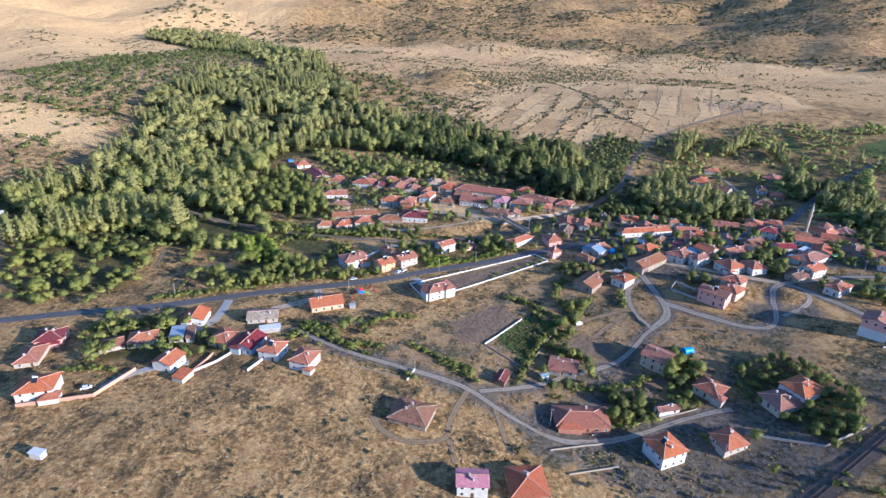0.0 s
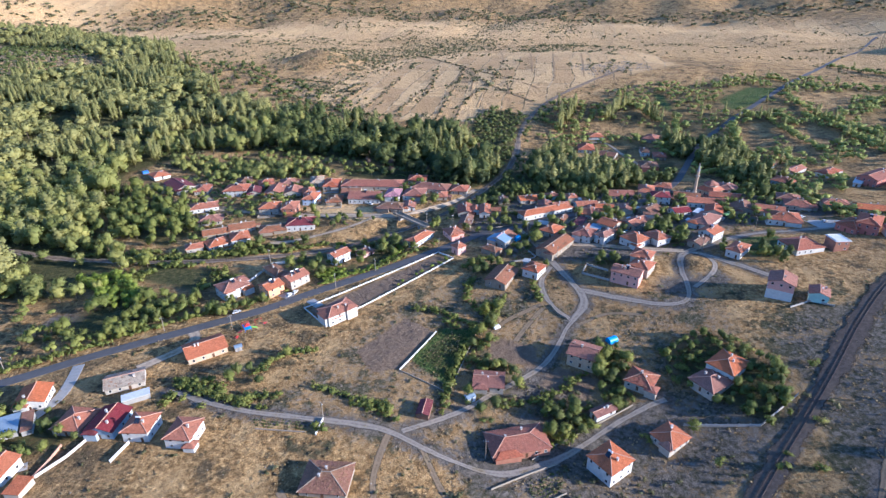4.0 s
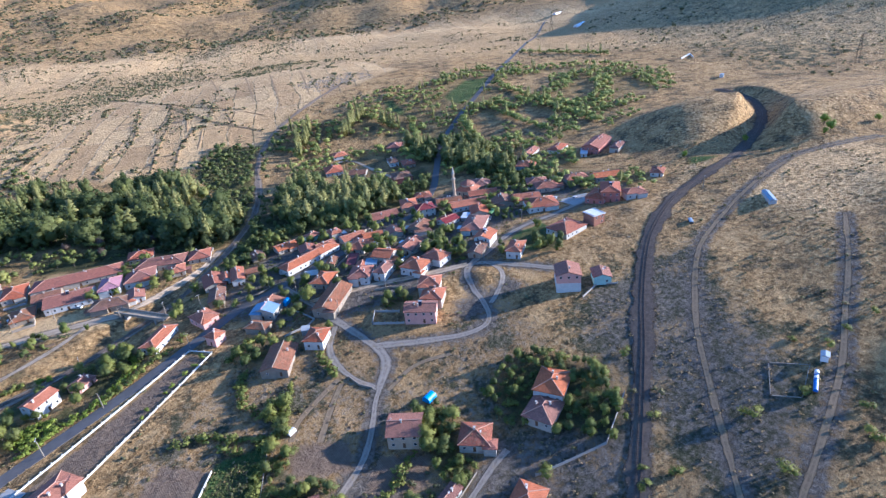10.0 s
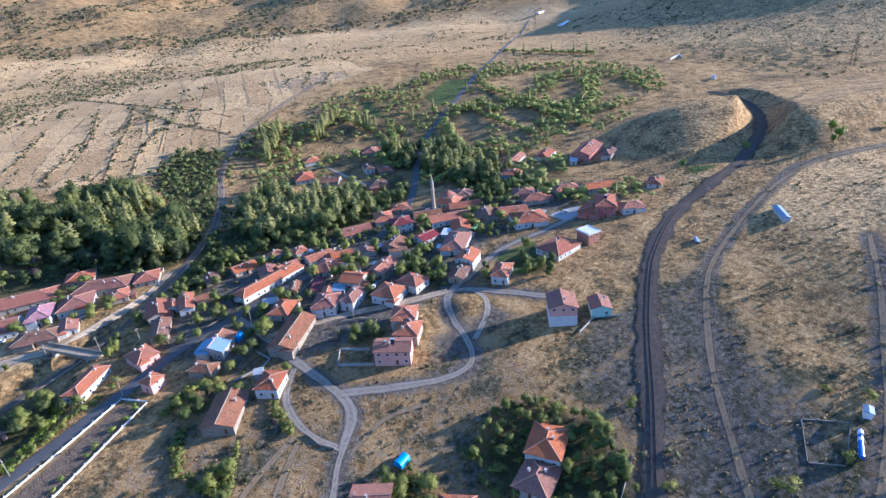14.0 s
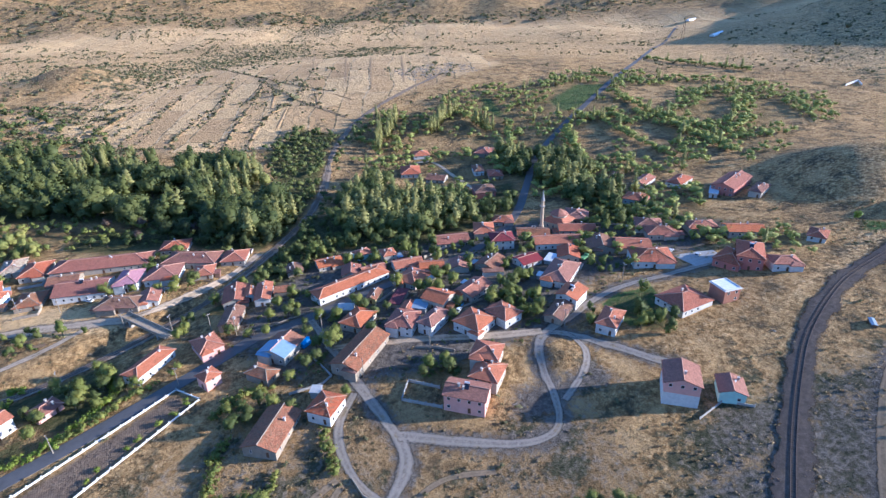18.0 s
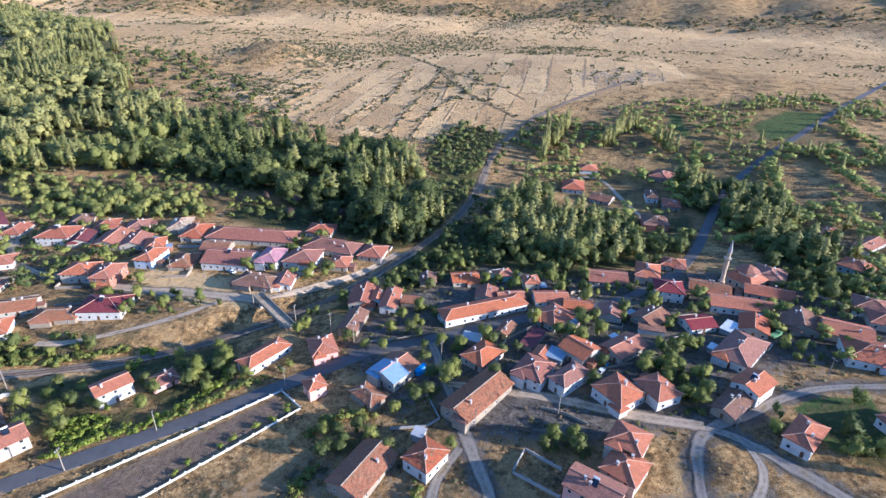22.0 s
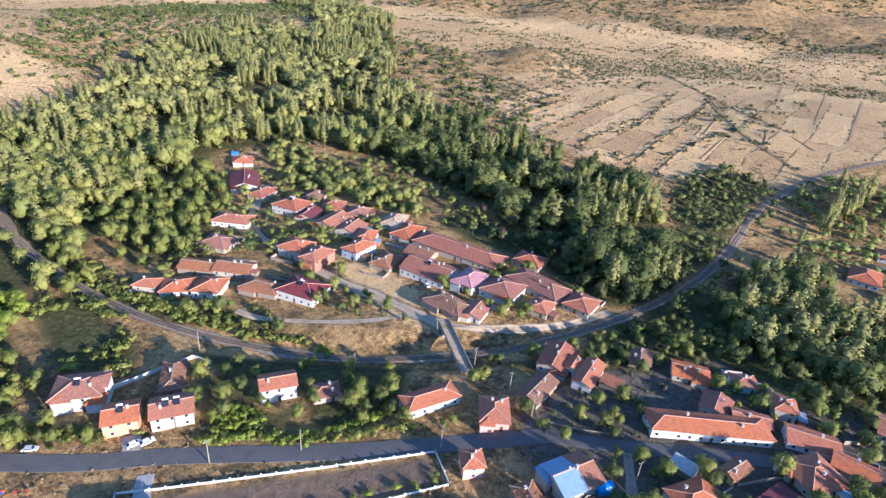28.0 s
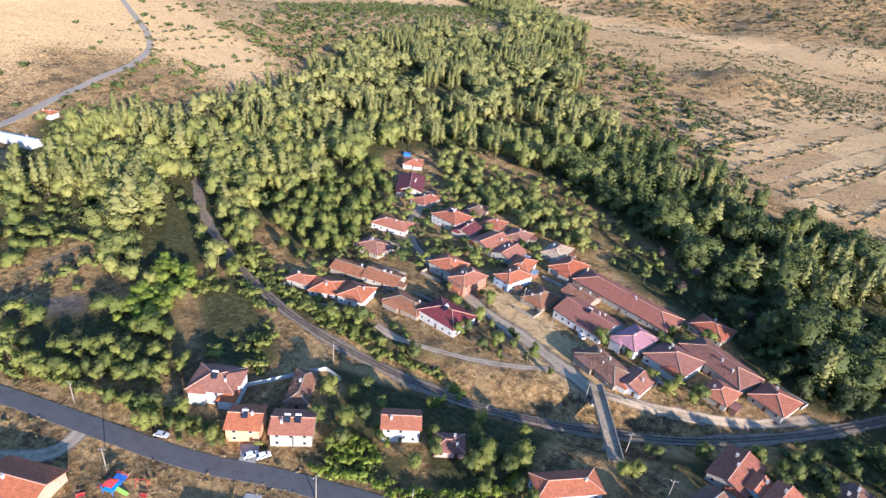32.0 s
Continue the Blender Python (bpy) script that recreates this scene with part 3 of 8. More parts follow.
ORCHARD = [(291, 700), (390, 704), (483, 714), (616, 691), (724, 493), (631, 419), (516, 407), (462, 413), (408, 447), (352, 427), (318, 484), (315, 591), (272, 628), (200, 590), (243, 653)]
FIELDS = [(40, 690), (150, 650), (220, 640), (300, 725), (420, 760), (520, 800), (560, 1000), (300, 1150), (60, 1000), (-60, 850)]
G_TWIN = [(138, 217), (159, 221), (175, 208), (176, 186), (161, 163), (151, 167), (141, 185), (134, 198)]
G_ORANGE = [(109, 229), (124, 232), (122, 215), (114, 193), (103, 185), (100, 200), (103, 216)]
G_LONG = [(75, 198), (91, 202), (98, 194), (94, 186), (72, 182)]
G_RED = [(43, 208), (54, 235), (64, 256), (74, 274), (79, 270), (70, 250), (62, 232), (70, 226), (72, 214), (60, 205), (50, 194)]
G_VEG = [(27, 239), (46, 258), (62, 253), (42, 217)]
G_VILLA = [(-78, 295), (-62, 306), (-41, 308), (-34, 305), (-57, 295)]
G_SOUTH = [(-33, 340), (-16, 356), (2, 336), (10, 339), (22, 328), (-4, 314), (-17, 323)]
G_SOUTH2 = [(-1, 357), (20, 360), (37, 359), (44, 343), (22, 330)]
G_ROWS = [(-151, 295), (-119, 348), (-68, 318), (-93, 290), (-116, 284)]
G_NW = [(-163, 435), (-174, 514), (-152, 537), (-108, 475), (-91, 431), (-96, 411), (-108, 393)]
G_NWBANK = [(-71, 379), (-33, 384), (3, 389), (-3, 379), (-51, 371)]
G_NWEAST = [(-124, 591), (-45, 590), (37, 537), (82, 486), (68, 485), (23, 499), (-31, 522), (-82, 545)]
G_TOWN1, G_TOWN2 = [(140, 293), (160, 291), (157, 281), (138, 281)], [(185, 322), (203, 326), (206, 304), (196, 289), (188, 293), (185, 305)]
G_BROWN, G_EAST = [(78, 314), (87, 307), (97, 298), (86, 290), (70, 300)], [(232, 277), (246, 266), (237, 255), (221, 263)]
G_ROADSIDE = [(26, 357), (39, 354), (47, 342), (32, 332)]
G_FARM = [(-178, 242), (-132, 249), (-92, 217), (-114, 207), (-154, 202), (-171, 221)]
G_LEFTROWS = [(-230, 256), (-296, 336), (-265, 359), (-193, 343), (-173, 280), (-200, 267)]
G_HEDGE = [(-57, 243), (-24, 254), (-5, 234), (6, 217), (-4, 211), (-38, 231)]
GARDENS = [G_TWIN, G_ORANGE, G_LONG, G_RED, G_VILLA, G_SOUTH, G_SOUTH2, G_NW, G_NWBANK, G_TOWN1, G_TOWN2, G_BROWN, G_EAST, G_ROADSIDE, G_FARM]
# yard soil here is laid on darker to paint shade between the houses
TOWN = [(78, 352), (98, 305), (124, 322), (150, 312), (188, 296), (240, 304), (300, 300), (350, 312), (332, 372), (240, 400), (150, 400), (90, 372)]
TOWN_NW = [(-110, 440), (-95, 385), (-20, 388), (60, 405), (112, 440), (40, 480), (-60, 512), (-125, 540)]
EAST_YARDS = [(200, 300), (330, 290), (330, 240), (255, 238), (222, 222), (200, 240), (188, 268)]
ROW_END_WOOD = [(66, 492), (88, 458), (114, 444), (130, 454), (150, 490), (152, 545), (100, 522)]
# dark green ground cover stands in for shaded dry grass by the rails
RAIL_EDGE = [(108, 428), (128, 452), (152, 492), (176, 470), (168, 428), (138, 412), (116, 414)]
RAIL_SCRUB = [(127, 455), (156, 495), (182, 545), (213, 625), (240, 662), (205, 695), (155, 640), (150, 560)]
# weedy ground, coloured darker to paint the broad shadow over it
DIM_WEEDS = [(30, 160), (24, 192), (45, 203), (80, 215), (112, 200), (140, 200), (182, 212), (180, 165), (130, 140), (80, 135)]
ORCHARD_HOMES = [(240, 440), (330, 400), (420, 400), (462, 413), (408, 447), (352, 500), (318, 590), (272, 628), (215, 590), (238, 500)]
BACK_SLOPE = [(-120, 354), (-122, 382), (-69, 354), (-53, 345), (-54, 328), (-81, 328)]
GROVE_EDGE = [(154, 412), (189, 392), (209, 403), (251, 400), (285, 429), (312, 476), (173, 483)]
MOSQUE_WOOD = [(299, 399), (290, 357), (297, 341), (330, 355), (355, 408), (329, 437)]
VILLAGE_BANK = [(-167, 398), (-125, 400), (-93, 385), (-61, 387), (-23, 387), (-23, 376), (-70, 363), (-111, 368)]
LAWN = [(226, 289), (239, 292), (256, 288), (247, 270), (234, 264), (224, 268), (223, 280)]
# dark soil, with the shadow on these yards painted into the ground cover
TOWN_NORTH = [(99, 394), (116, 404), (143, 418), (176, 418), (167, 380), (145, 372), (126, 375), (102, 370)]
TOWN_EDGE = [(100, 411), (116, 430), (144, 443), (165, 437), (174, 422), (162, 417), (144, 420), (128, 414), (116, 401)]
VILLAGE_SQUARE = [(-24, 438), (-3, 445), (33, 419), (50, 403), (45, 394), (18, 400), (-6, 416)]
LANE_ORCHARD = [(268, 565), (288, 567), (283, 514), (277, 473), (274, 445)]
EAST_HOMES = [(384, 433), (385, 373), (356, 324), (357, 280), (336, 258), (314, 294), (313, 359)]
EAST_VEG = [(392, 275), (376, 265), (388, 258), (402, 256), (400, 262)]
ORCHARD_FAR = [(634, 628), (623, 517), (664, 477), (613, 408), (566, 416), (484, 366), (445, 376), (494, 460)]
BLEACHED = [(305, 150), (420, 120), (480, 200), (420, 235), (330, 232), (312, 212)]
BANK_WOOD = [(66, 384), (92, 398), (118, 422), (150, 462), (172, 424), (140, 402), (112, 388), (84, 374)]
SCRUBLAND = [[(64, 1176), (241, 1531), (455, 1495), (394, 1277), (211, 1095), (71, 962)], [(-26, 1116), (38, 1290), (128, 1126), (108, 929), (46, 873), (-8, 949)], [(-99, 1142), (-40, 1268), (-19, 949), (-65, 916)],
             [(356, 1085), (500, 1322), (654, 1379), (548, 1166), (401, 1046)], [(197, 688), (235, 712), (233, 663), (193, 626), (155, 622), (174, 667)], [(317, 1800), (772, 1600), (699, 1534), (438, 1601)], [(-14, 895), (46, 903), (50, 802), (-27, 829)]]
FIELD_BANKS = [[(139, 637), (175, 731), (212, 775)], [(126, 666), (154, 736), (189, 810), (218, 901)], [(115, 744), (145, 786), (182, 924)], [(86, 702), (132, 790)], [(215, 903), (222, 795), (253, 717), (259, 706)], [(185, 1116), (214, 947), (247, 837), (276, 792)],
               [(11, 756), (34, 833), (70, 852)], [(48, 727), (95, 816), (120, 885)], [(318, 781), (414, 1025)], [(359, 777), (453, 992)], [(302, 826), (385, 1061)], [(288, 916), (413, 1344)], [(195, 767), (225, 859)],
               [(-20, 869), (36, 821)], [(-31, 853), (23, 796)], [(-61, 789), (-25, 746)], [(4, 758), (52, 678)], [(19, 750), (66, 842)], [(219, 938), (222, 788), (257, 702)], [(209, 756), (185, 703)], [(271, 781), (282, 750)], [(251, 783), (240, 743)]]
DARK_HEDGES = [[(-33, 864), (44, 804)], [(-27, 889), (47, 842)], [(-47, 789), (6, 748), (51, 690)]]
CROPS = [[(455, 623), (521, 658), (558, 638), (513, 605), (470, 585), (447, 586)], [(405, 684), (417, 667), (403, 620), (387, 612), (388, 643)], [(599, 578), (628, 542), (552, 505), (518, 527)]]
DRY_PLOTS = [[(557, 618), (607, 589), (564, 543), (522, 545), (539, 578)], [(427, 547), (439, 534), (408, 467), (383, 468), (402, 508)], [(468, 514), (480, 503), (458, 449), (435, 453)], [(238, 544), (274, 534), (257, 490), (214, 483)], [(442, 507), (447, 503), (425, 448), (408, 442)]]
ORCHARD_ROWS = [[(463, 551), (428, 429)], [(422, 550), (373, 466)], [(503, 519), (467, 403)], [(531, 603), (505, 507), (501, 446)], [(366, 654), (366, 593)], [(458, 626), (453, 547)], [(572, 688), (592, 624)], [(725, 746), (743, 589)], [(480, 560), (450, 440)], [(390, 600), (345, 520)]]
TILLED = [[(4, 249), (30, 270), (43, 256), (23, 233), (10, 232)], [(-17, 290), (58, 329), (65, 321), (-9, 275)], [(68, 248), (87, 234), (81, 222), (62, 234)], [(91, 222), (105, 210), (95, 200), (79, 213)]]
VILLAGE_BACK = [(-140, 566), (-93, 520), (-61, 519), (-24, 505), (7, 498), (8, 521), (-34, 547), (-83, 568), (-136, 601)]
# shadowed meadow, its shade painted by near-full dark green cover
SHADE_MEADOW = [(16, 500), (37, 484), (70, 476), (80, 498), (42, 522), (12, 535)]
CLUMP = [(-117, 318), (-128, 331), (-139, 349), (-149, 360), (-136, 366), (-119, 355), (-117, 347), (-106, 335), (-97, 324), (-106, 317)]

# ---- ground ----


def axis(lo, hi, fine, reach):
    """Grid lines: even between lo and hi, wider and wider outside."""
    mid = list(np.arange(lo, hi + fine, fine))
    out, step_, left, right = [], fine, [lo], [mid[-1]]
    while left[-1] > -reach:
        step_ *= 1.055
        left.append(left[-1] - step_)
    step_ = fine
    while right[-1] < reach:
        step_ *= 1.055
        right.append(right[-1] + step_)
    return np.array(left[:0:-1] + mid + right[1:])


gx, gy = axis(-240, 615, 3.0, 4600), axis(90, 720, 3.0, 4700)
X, Y = np.meshgrid(gx, gy)
Z = height(X, Y)
cols_n = len(gx)
idx = np.arange(len(gy) * cols_n).reshape(len(gy), cols_n)
quads = np.stack([idx[:-1, :-1], idx[:-1, 1:], idx[1:, 1:], idx[1:, :-1]], -1).reshape(-1, 4)
ground = mesh_ob("ground", np.stack([X, Y, Z], -1).reshape(-1, 3).tolist(), quads.tolist(), M["ground"], smooth=True)
tagged(ground, "dry steppe ground with straw grass, fields and bare soil", "ground", kind="structure")


def cover(key, value):
    a = ground.data.attributes.new(key, "FLOAT", "POINT")
    a.data.foreach_set("value", np.clip(value, 0, 1).astype(np.float32).ravel())


def blob(poly, soft=12.0):
    """1 inside a plot, fading at its edge."""
    d = off_line(poly + poly[:1], X, Y)
    return np.where(inside(poly, X, Y), 0.5 + 0.5 * np.clip(d / soft, 0, 1), 0.5 - 0.5 * np.clip(d / soft, 0, 1))


cover("green", (1 - 0.8 * blob(VILLAGE_SQUARE, 6)) * np.maximum.reduce([0.6 * blob(q, 6) for q in GARDENS + [G_VEG]] + [blob(q, 20) for q in (FOREST_WEST, GROVE, GROVE_EAST, RIBBON)] + [0.95 * blob(G_SOUTH2, 4), 0.9 * blob([(-45, 352), (-5, 365), (40, 374), (42, 350), (0, 346), (-20, 346)], 6), 0.7 * blob(FOREST_SOUTH, 20), 0.42 * blob(ORCHARD_FAR, 20), 0.45 * blob(EAST_HOMES, 12), 0.46 * blob(ORCHARD, 25) * (1 - np.maximum.reduce([blob(q, 8) for q in DRY_PLOTS])), 0.8 * blob(BANK_WOOD, 10), blob(ROW_END_WOOD, 8), 0.65 * blob(VILLAGE_BANK, 6), 0.8 * blob(BACK_SLOPE, 8), 0.85 * blob(GROVE_EDGE, 8), 0.55 * blob(LAWN, 4), 0.3 * blob(TOWN_NORTH, 6), 0.8 * blob(TOWN_EDGE, 6), 0.8 * blob(MOSQUE_WOOD, 8), 0.75 * blob(RAIL_SCRUB, 10), 0.2 * blob(DIM_WEEDS, 15), 0.45 * blob(ORCHARD_HOMES, 20), 0.7 * blob(RAIL_EDGE, 8)] + [k * blob(q, 15) for q, k in ((G_ROWS, 0.78), (G_LEFTROWS, 0.6), (G_NWEAST, 0.48), (VILLAGE_BACK, 0.62), (SHADE_MEADOW, 0.95))] + [0.4 * blob(TOWN, 15), 0.36 * blob(TOWN_NW, 15)]))
# soil cover: real bare earth, plus darkening painted as shade in some plots
cover("soil", np.maximum.reduce([0.36 * blob(EAST_YARDS, 15), 0.56 * blob(DIM_WEEDS, 12), 0.8 * blob([(62, 208), (70, 221), (91, 220), (96, 204), (78, 202)], 4), 0.8 * blob(TOWN, 12), 0.32 * blob(TOWN_NW, 12), 0.85 * blob(TOWN_NORTH, 6), 0.75 * blob(STREET_YARD, 8), 0.8 * blob(CLEARINGS[0], 6), 0.5 * blob(CLEARINGS[1], 6), 0.8 * blob(MOUND_YARD, 8), 0.52 * blob(GREY_SLOPE, 20), 0.44 * blob(SOUTH_SLOPE, 15)] + [np.clip(1.0 - off_line(q, X, Y) / 8, 0, 0.62) for q in (LANE_SOUTH, LANE_MID, LANE_TOWN, LANE_ARC, LANE_BACK, NW_STREET, TRACK_HILL, RAIL_EAST, [(330, 160), (282, 142), (254, 134), (228, 125), (203, 120), (181, 116), (140, 105)])]))
away = np.hypot(X - 100, Y - 300)
far_hills = np.clip((away - 1420) / 260, 0, 1) * np.clip((X + 620) / 300, 0, 1)
cover("field", (1 - far_hills) * np.maximum(blob(FIELDS, 25), 0.75 * np.clip((np.hypot(X - 100, Y - 300) - 900) / 500, 0, 1)))

# a pale field, its cover raised further to imitate distance haze
PALE = [(-390, 405), (-521, 503), (-467, 549), (-325, 560), (-400, 700), (-809, 799), (-862, 587), (-600, 420)]
PALE_RIDGE = [(330, 800), (420, 780), (620, 860), (760, 1000), (500, 1060), (330, 960)]
cover("pale", np.maximum.reduce([0.95 * blob(VILLAGE_SQUARE, 8), 0.52 * blob(BLEACHED, 25), 0.4 * blob(SCARP, 25), 0.5 * blob([(255, 238), (330, 244), (400, 250), (390, 275), (340, 262), (300, 258)], 10), 0.7 * blob(PALE, 60), 0.45 * blob(PALE_RIDGE, 60)] + [0.3 * blob(q, 10) for q in DRY_PLOTS] + [0.47 * np.clip((away - 520) / 250, 0, 1) * (1 - far_hills)]))

cover("tilled", np.maximum.reduce([0.95 * blob(q, 4) for q in TILLED]))
cover("crop", np.maximum.reduce([0.85 * blob(LAWN, 3)] + [0.7 * blob(q, 8) for q in CROPS[:2]] + [0.5 * blob(G_SOUTH, 5), 0.9 * blob(G_VEG, 4), 0.8 * blob(EAST_VEG, 5)]))
# the wide eastern plot's scrub darkens that hillside in place of its shade
cover("scrub", np.maximum.reduce([0.2 * far_hills, 0.72 * blob(GREY_SLOPE, 20), 0.46 * blob(SOUTH_SLOPE, 15), 0.66 * blob(DIM_WEEDS, 15), 0.38 * blob(TOWN_NORTH, 8), 0.6 * blob([(700, 330), (1100, 150), (1700, 400), (1300, 900), (850, 640)], 60)] + [0.5 * blob(q, 40) for q in SCRUBLAND] + [0.12 * np.clip((np.hypot(X - 100, Y - 300) - 420) / 200, 0, 1) * (1 - blob(FIELDS, 25))]))

# ---- roads and railways ----
strip("road", ROAD_WEST, 7.0, M["asphalt"], "dark asphalt village road with worn edges", 0.14, 0.04, 0.05)
strip("road", ROAD_EAST, 6.0, M["asphalt"], "dark asphalt road through the old village", 0.14, 0.05, 0.05)
strip("road", FAR_ROAD, 7.0, M["sleeper"], "pale asphalt road over the western fields", 0.3, 0.04)
strip("road", SIDE_ROAD, 7.0, M["dirt"], "pale dusty turn-off by the orange hall", 0.1, 0.3)
for line, w in ((STREET, 5.0), (NW_STREET, 8.0), (NW_LANE, 5.6), (NW_BANK, 4.2), (LANE_ORCHARD, 4.4)):
    strip("dirt_lane", line, w, M["dirt"], "pale trodden dirt lane between the houses", 0.1, 0.9)
# grey earth lanes; on LANE_SOUTH the darker grey also paints shade
for line, w in ((LANE_SOUTH, 3.6), (LANE_MID, 3.2), (LANE_TOWN, 5.0), (LANE_LOOP, 3.2), (LANE_ARC, 4.0), (LANE_BACK, 4.6), (MOUND_TRACK, 3.4)):
    strip("dirt_lane", line, w, M["grey_dirt"], "grey stony lane with two worn wheel tracks", 0.1, 0.9)
strip("paved_yard", [(286, 296), (296, 295), (305, 291)], 15.0, M["concrete"], "bare grey concrete yard between the houses", 0.12, 0.1, category="yard")
for line, w, lab in (([(-117, 268), (-115, 247), (-119, 237), (-122, 232)], 5.0, "pale concrete drive down to the farmyard"), ([(-112, 206), (-126, 201), (-136, 194), (-140, 186)], 4.0, "pale concrete lane below the farmhouses"),
                     ([(-31, 311), (-27, 307), (-24, 303)], 6.0, "pale concrete forecourt where two cars stand"),
                     ([(-16, 300), (-15, 298), (-11, 292)], 5.0, "pale concrete apron before the yard gate")):
    strip("driveway", line, w, M["concrete"], lab, 0.12, 0.2, category="driveway")
RUTS = [[(13, 197), (8, 186), (4, 174), (5, 164), (7, 155)], [(-26, 176), (-22, 168), (-12, 162), (2, 165), (5, 170)], [(24, 188), (26, 174), (29, 162)], [(99, 263), (87, 259), (76, 255), (70, 248)], [(99, 260), (89, 252), (78, 241)], [(111, 244), (127, 248), (142, 241)],
        [(330, 160), (282, 142), (254, 134), (228, 125), (203, 120), (181, 116), (150, 112), (122, 100)], [(-181, 311), (-183, 325), (-188, 344)]]
for line in [TRACK_HILL] + RUTS:
    strip("wheel_track", line, 3.0, M["rut"], "faint wheel track worn into the dry grass", 0.04, 0.8)


def railway(line, label, bed, stone):
    strip("track_bed", line, bed, M[stone], label, 0.3, 0.9, 0.12, category="railway")
    p = smooth_line(line, 3.0)
    n = sides(p)
    for s in (-0.72, 0.72):
        q = p + n * s
        z = height(q[:, 0], q[:, 1]) + 0.62
        v = np.concatenate([np.c_[q + n * o, z + dz] for o, dz in ((-0.07, 0), (0.07, 0), (0.07, -0.2), (-0.07, -0.2))])
        k = len(p)
        f = [(a * k + i, b * k + i, b * k + i + 1, a * k + i + 1) for i in range(k - 1) for a, b in ((0, 1), (1, 2), (3, 0))]
        tagged(mesh_ob("rail", v, f, M["rail"]), "rusty steel rail on the ballast", "rail", kind="structure")
    p = smooth_line(line, 0.9)
    near = np.hypot(p[:, 0] - 90, p[:, 1] - 300) < 260
    p, n = p[near], sides(p)[near]
    d = np.c_[n[:, 1], -n[:, 0]]
    z = height(p[:, 0], p[:, 1]) + 0.49
    v = np.concatenate([np.c_[p + n * a + d * b, z] for a, b in ((-1.25, -0.13), (1.25, -0.13), (1.25, 0.13), (-1.25, 0.13))])
    k = len(p)
    tagged(mesh_ob("sleepers", v, [(i, k + i, 2 * k + i, 3 * k + i) for i in range(k)], M["tie"]), "dark sleepers half sunk in ballast", "sleepers", kind="stuff")


railway(RAIL_EAST, "curved single railway track on dark ballast along the hill", 9.4, "ballast")
railway(RAIL_NORTH, "single railway track on brown ballast below the village", 6.4, "old_ballast")

for i, line in enumerate(FIELD_BANKS):
    strip("field_bank", line, 2.6, M["bank"], "pale earth bank between two dry fields", 0.2, 0.8, 0.04 if 8 <= i < 12 else 0.3, category="bank")


# ---- houses ----
LOOKS = {"hip": "hipped", "gable": "gabled", "gablex": "gabled", "shed": "flat-pitched", "flat": "flat"}
TONE = {"orange": "orange clay-tile", "red": "weathered red tile", "crimson": "dark crimson sheet", "salmon": "faded salmon tile", "brown": "old brown tile", "sand": "sand-coloured tile",
        "pinktile": "pink tile", "bluetin": "blue-grey tin", "whitetin": "white tin", "concrete": "bare concrete", "blueroof": "blue sheet and tile", "whiteflat": "white concrete"}
WALLNAME = {"bluegrey": "blue-grey plaster", "redwall": "red-painted", "brownwall": "brown board", "brick": "bare brick", "stone": "mud and stone", "mint": "mint-green", "paleblue": "pale blue"}


def roof_faces(w, d, z, kind, rise, over):
    """Top faces of a roof round the origin, as lists of corners from eave to ridge."""
    a, b = w / 2 + over, d / 2 + over
    drop = rise * over / (min(w, d) / 2)
    e = [(-a, -b, z - drop), (a, -b, z - drop), (a, b, z - drop), (-a, b, z - drop)]
    if kind == "hip":
        t = z + rise
        r0, r1 = ((-max(w - d, 0.8) / 2, 0, t), (max(w - d, 0.8) / 2, 0, t)) if w >= d else ((0, -max(d - w, 0.8) / 2, t), (0, max(d - w, 0.8) / 2, t))
        if w >= d:
            return [[e[0], e[1], r1, r0], [e[1], e[2], r1], [e[2], e[3], r0, r1], [e[3], e[0], r0]], [(r0, r1), (e[0], r0), (e[1], r1), (e[2], r1), (e[3], r0)]
        return [[e[0], e[1], r0], [e[1], e[2], r1, r0], [e[2], e[3], r1], [e[3], e[0], r0, r1]], [(r0, r1), (e[0], r0), (e[1], r0), (e[2], r1), (e[3], r1)]
    if kind == "gable":
        if w >= d:
            r0, r1 = (-a, 0, z + rise), (a, 0, z + rise)
            return [[e[0], e[1], r1, r0], [e[2], e[3], r0, r1]], [(r0, r1)]
        r0, r1 = (0, -b, z + rise), (0, b, z + rise)
        return [[e[1], e[2], r1, r0], [e[3], e[0], r0, r1]], [(r0, r1)]
    return [[(e[0][0], e[0][1], z + 0.1), (e[1][0], e[1][1], z + 0.1), (e[2][0], e[2][1], z + 0.1 + rise), (e[3][0], e[3][1], z + 0.1 + rise)]], []


FRAMES = {}


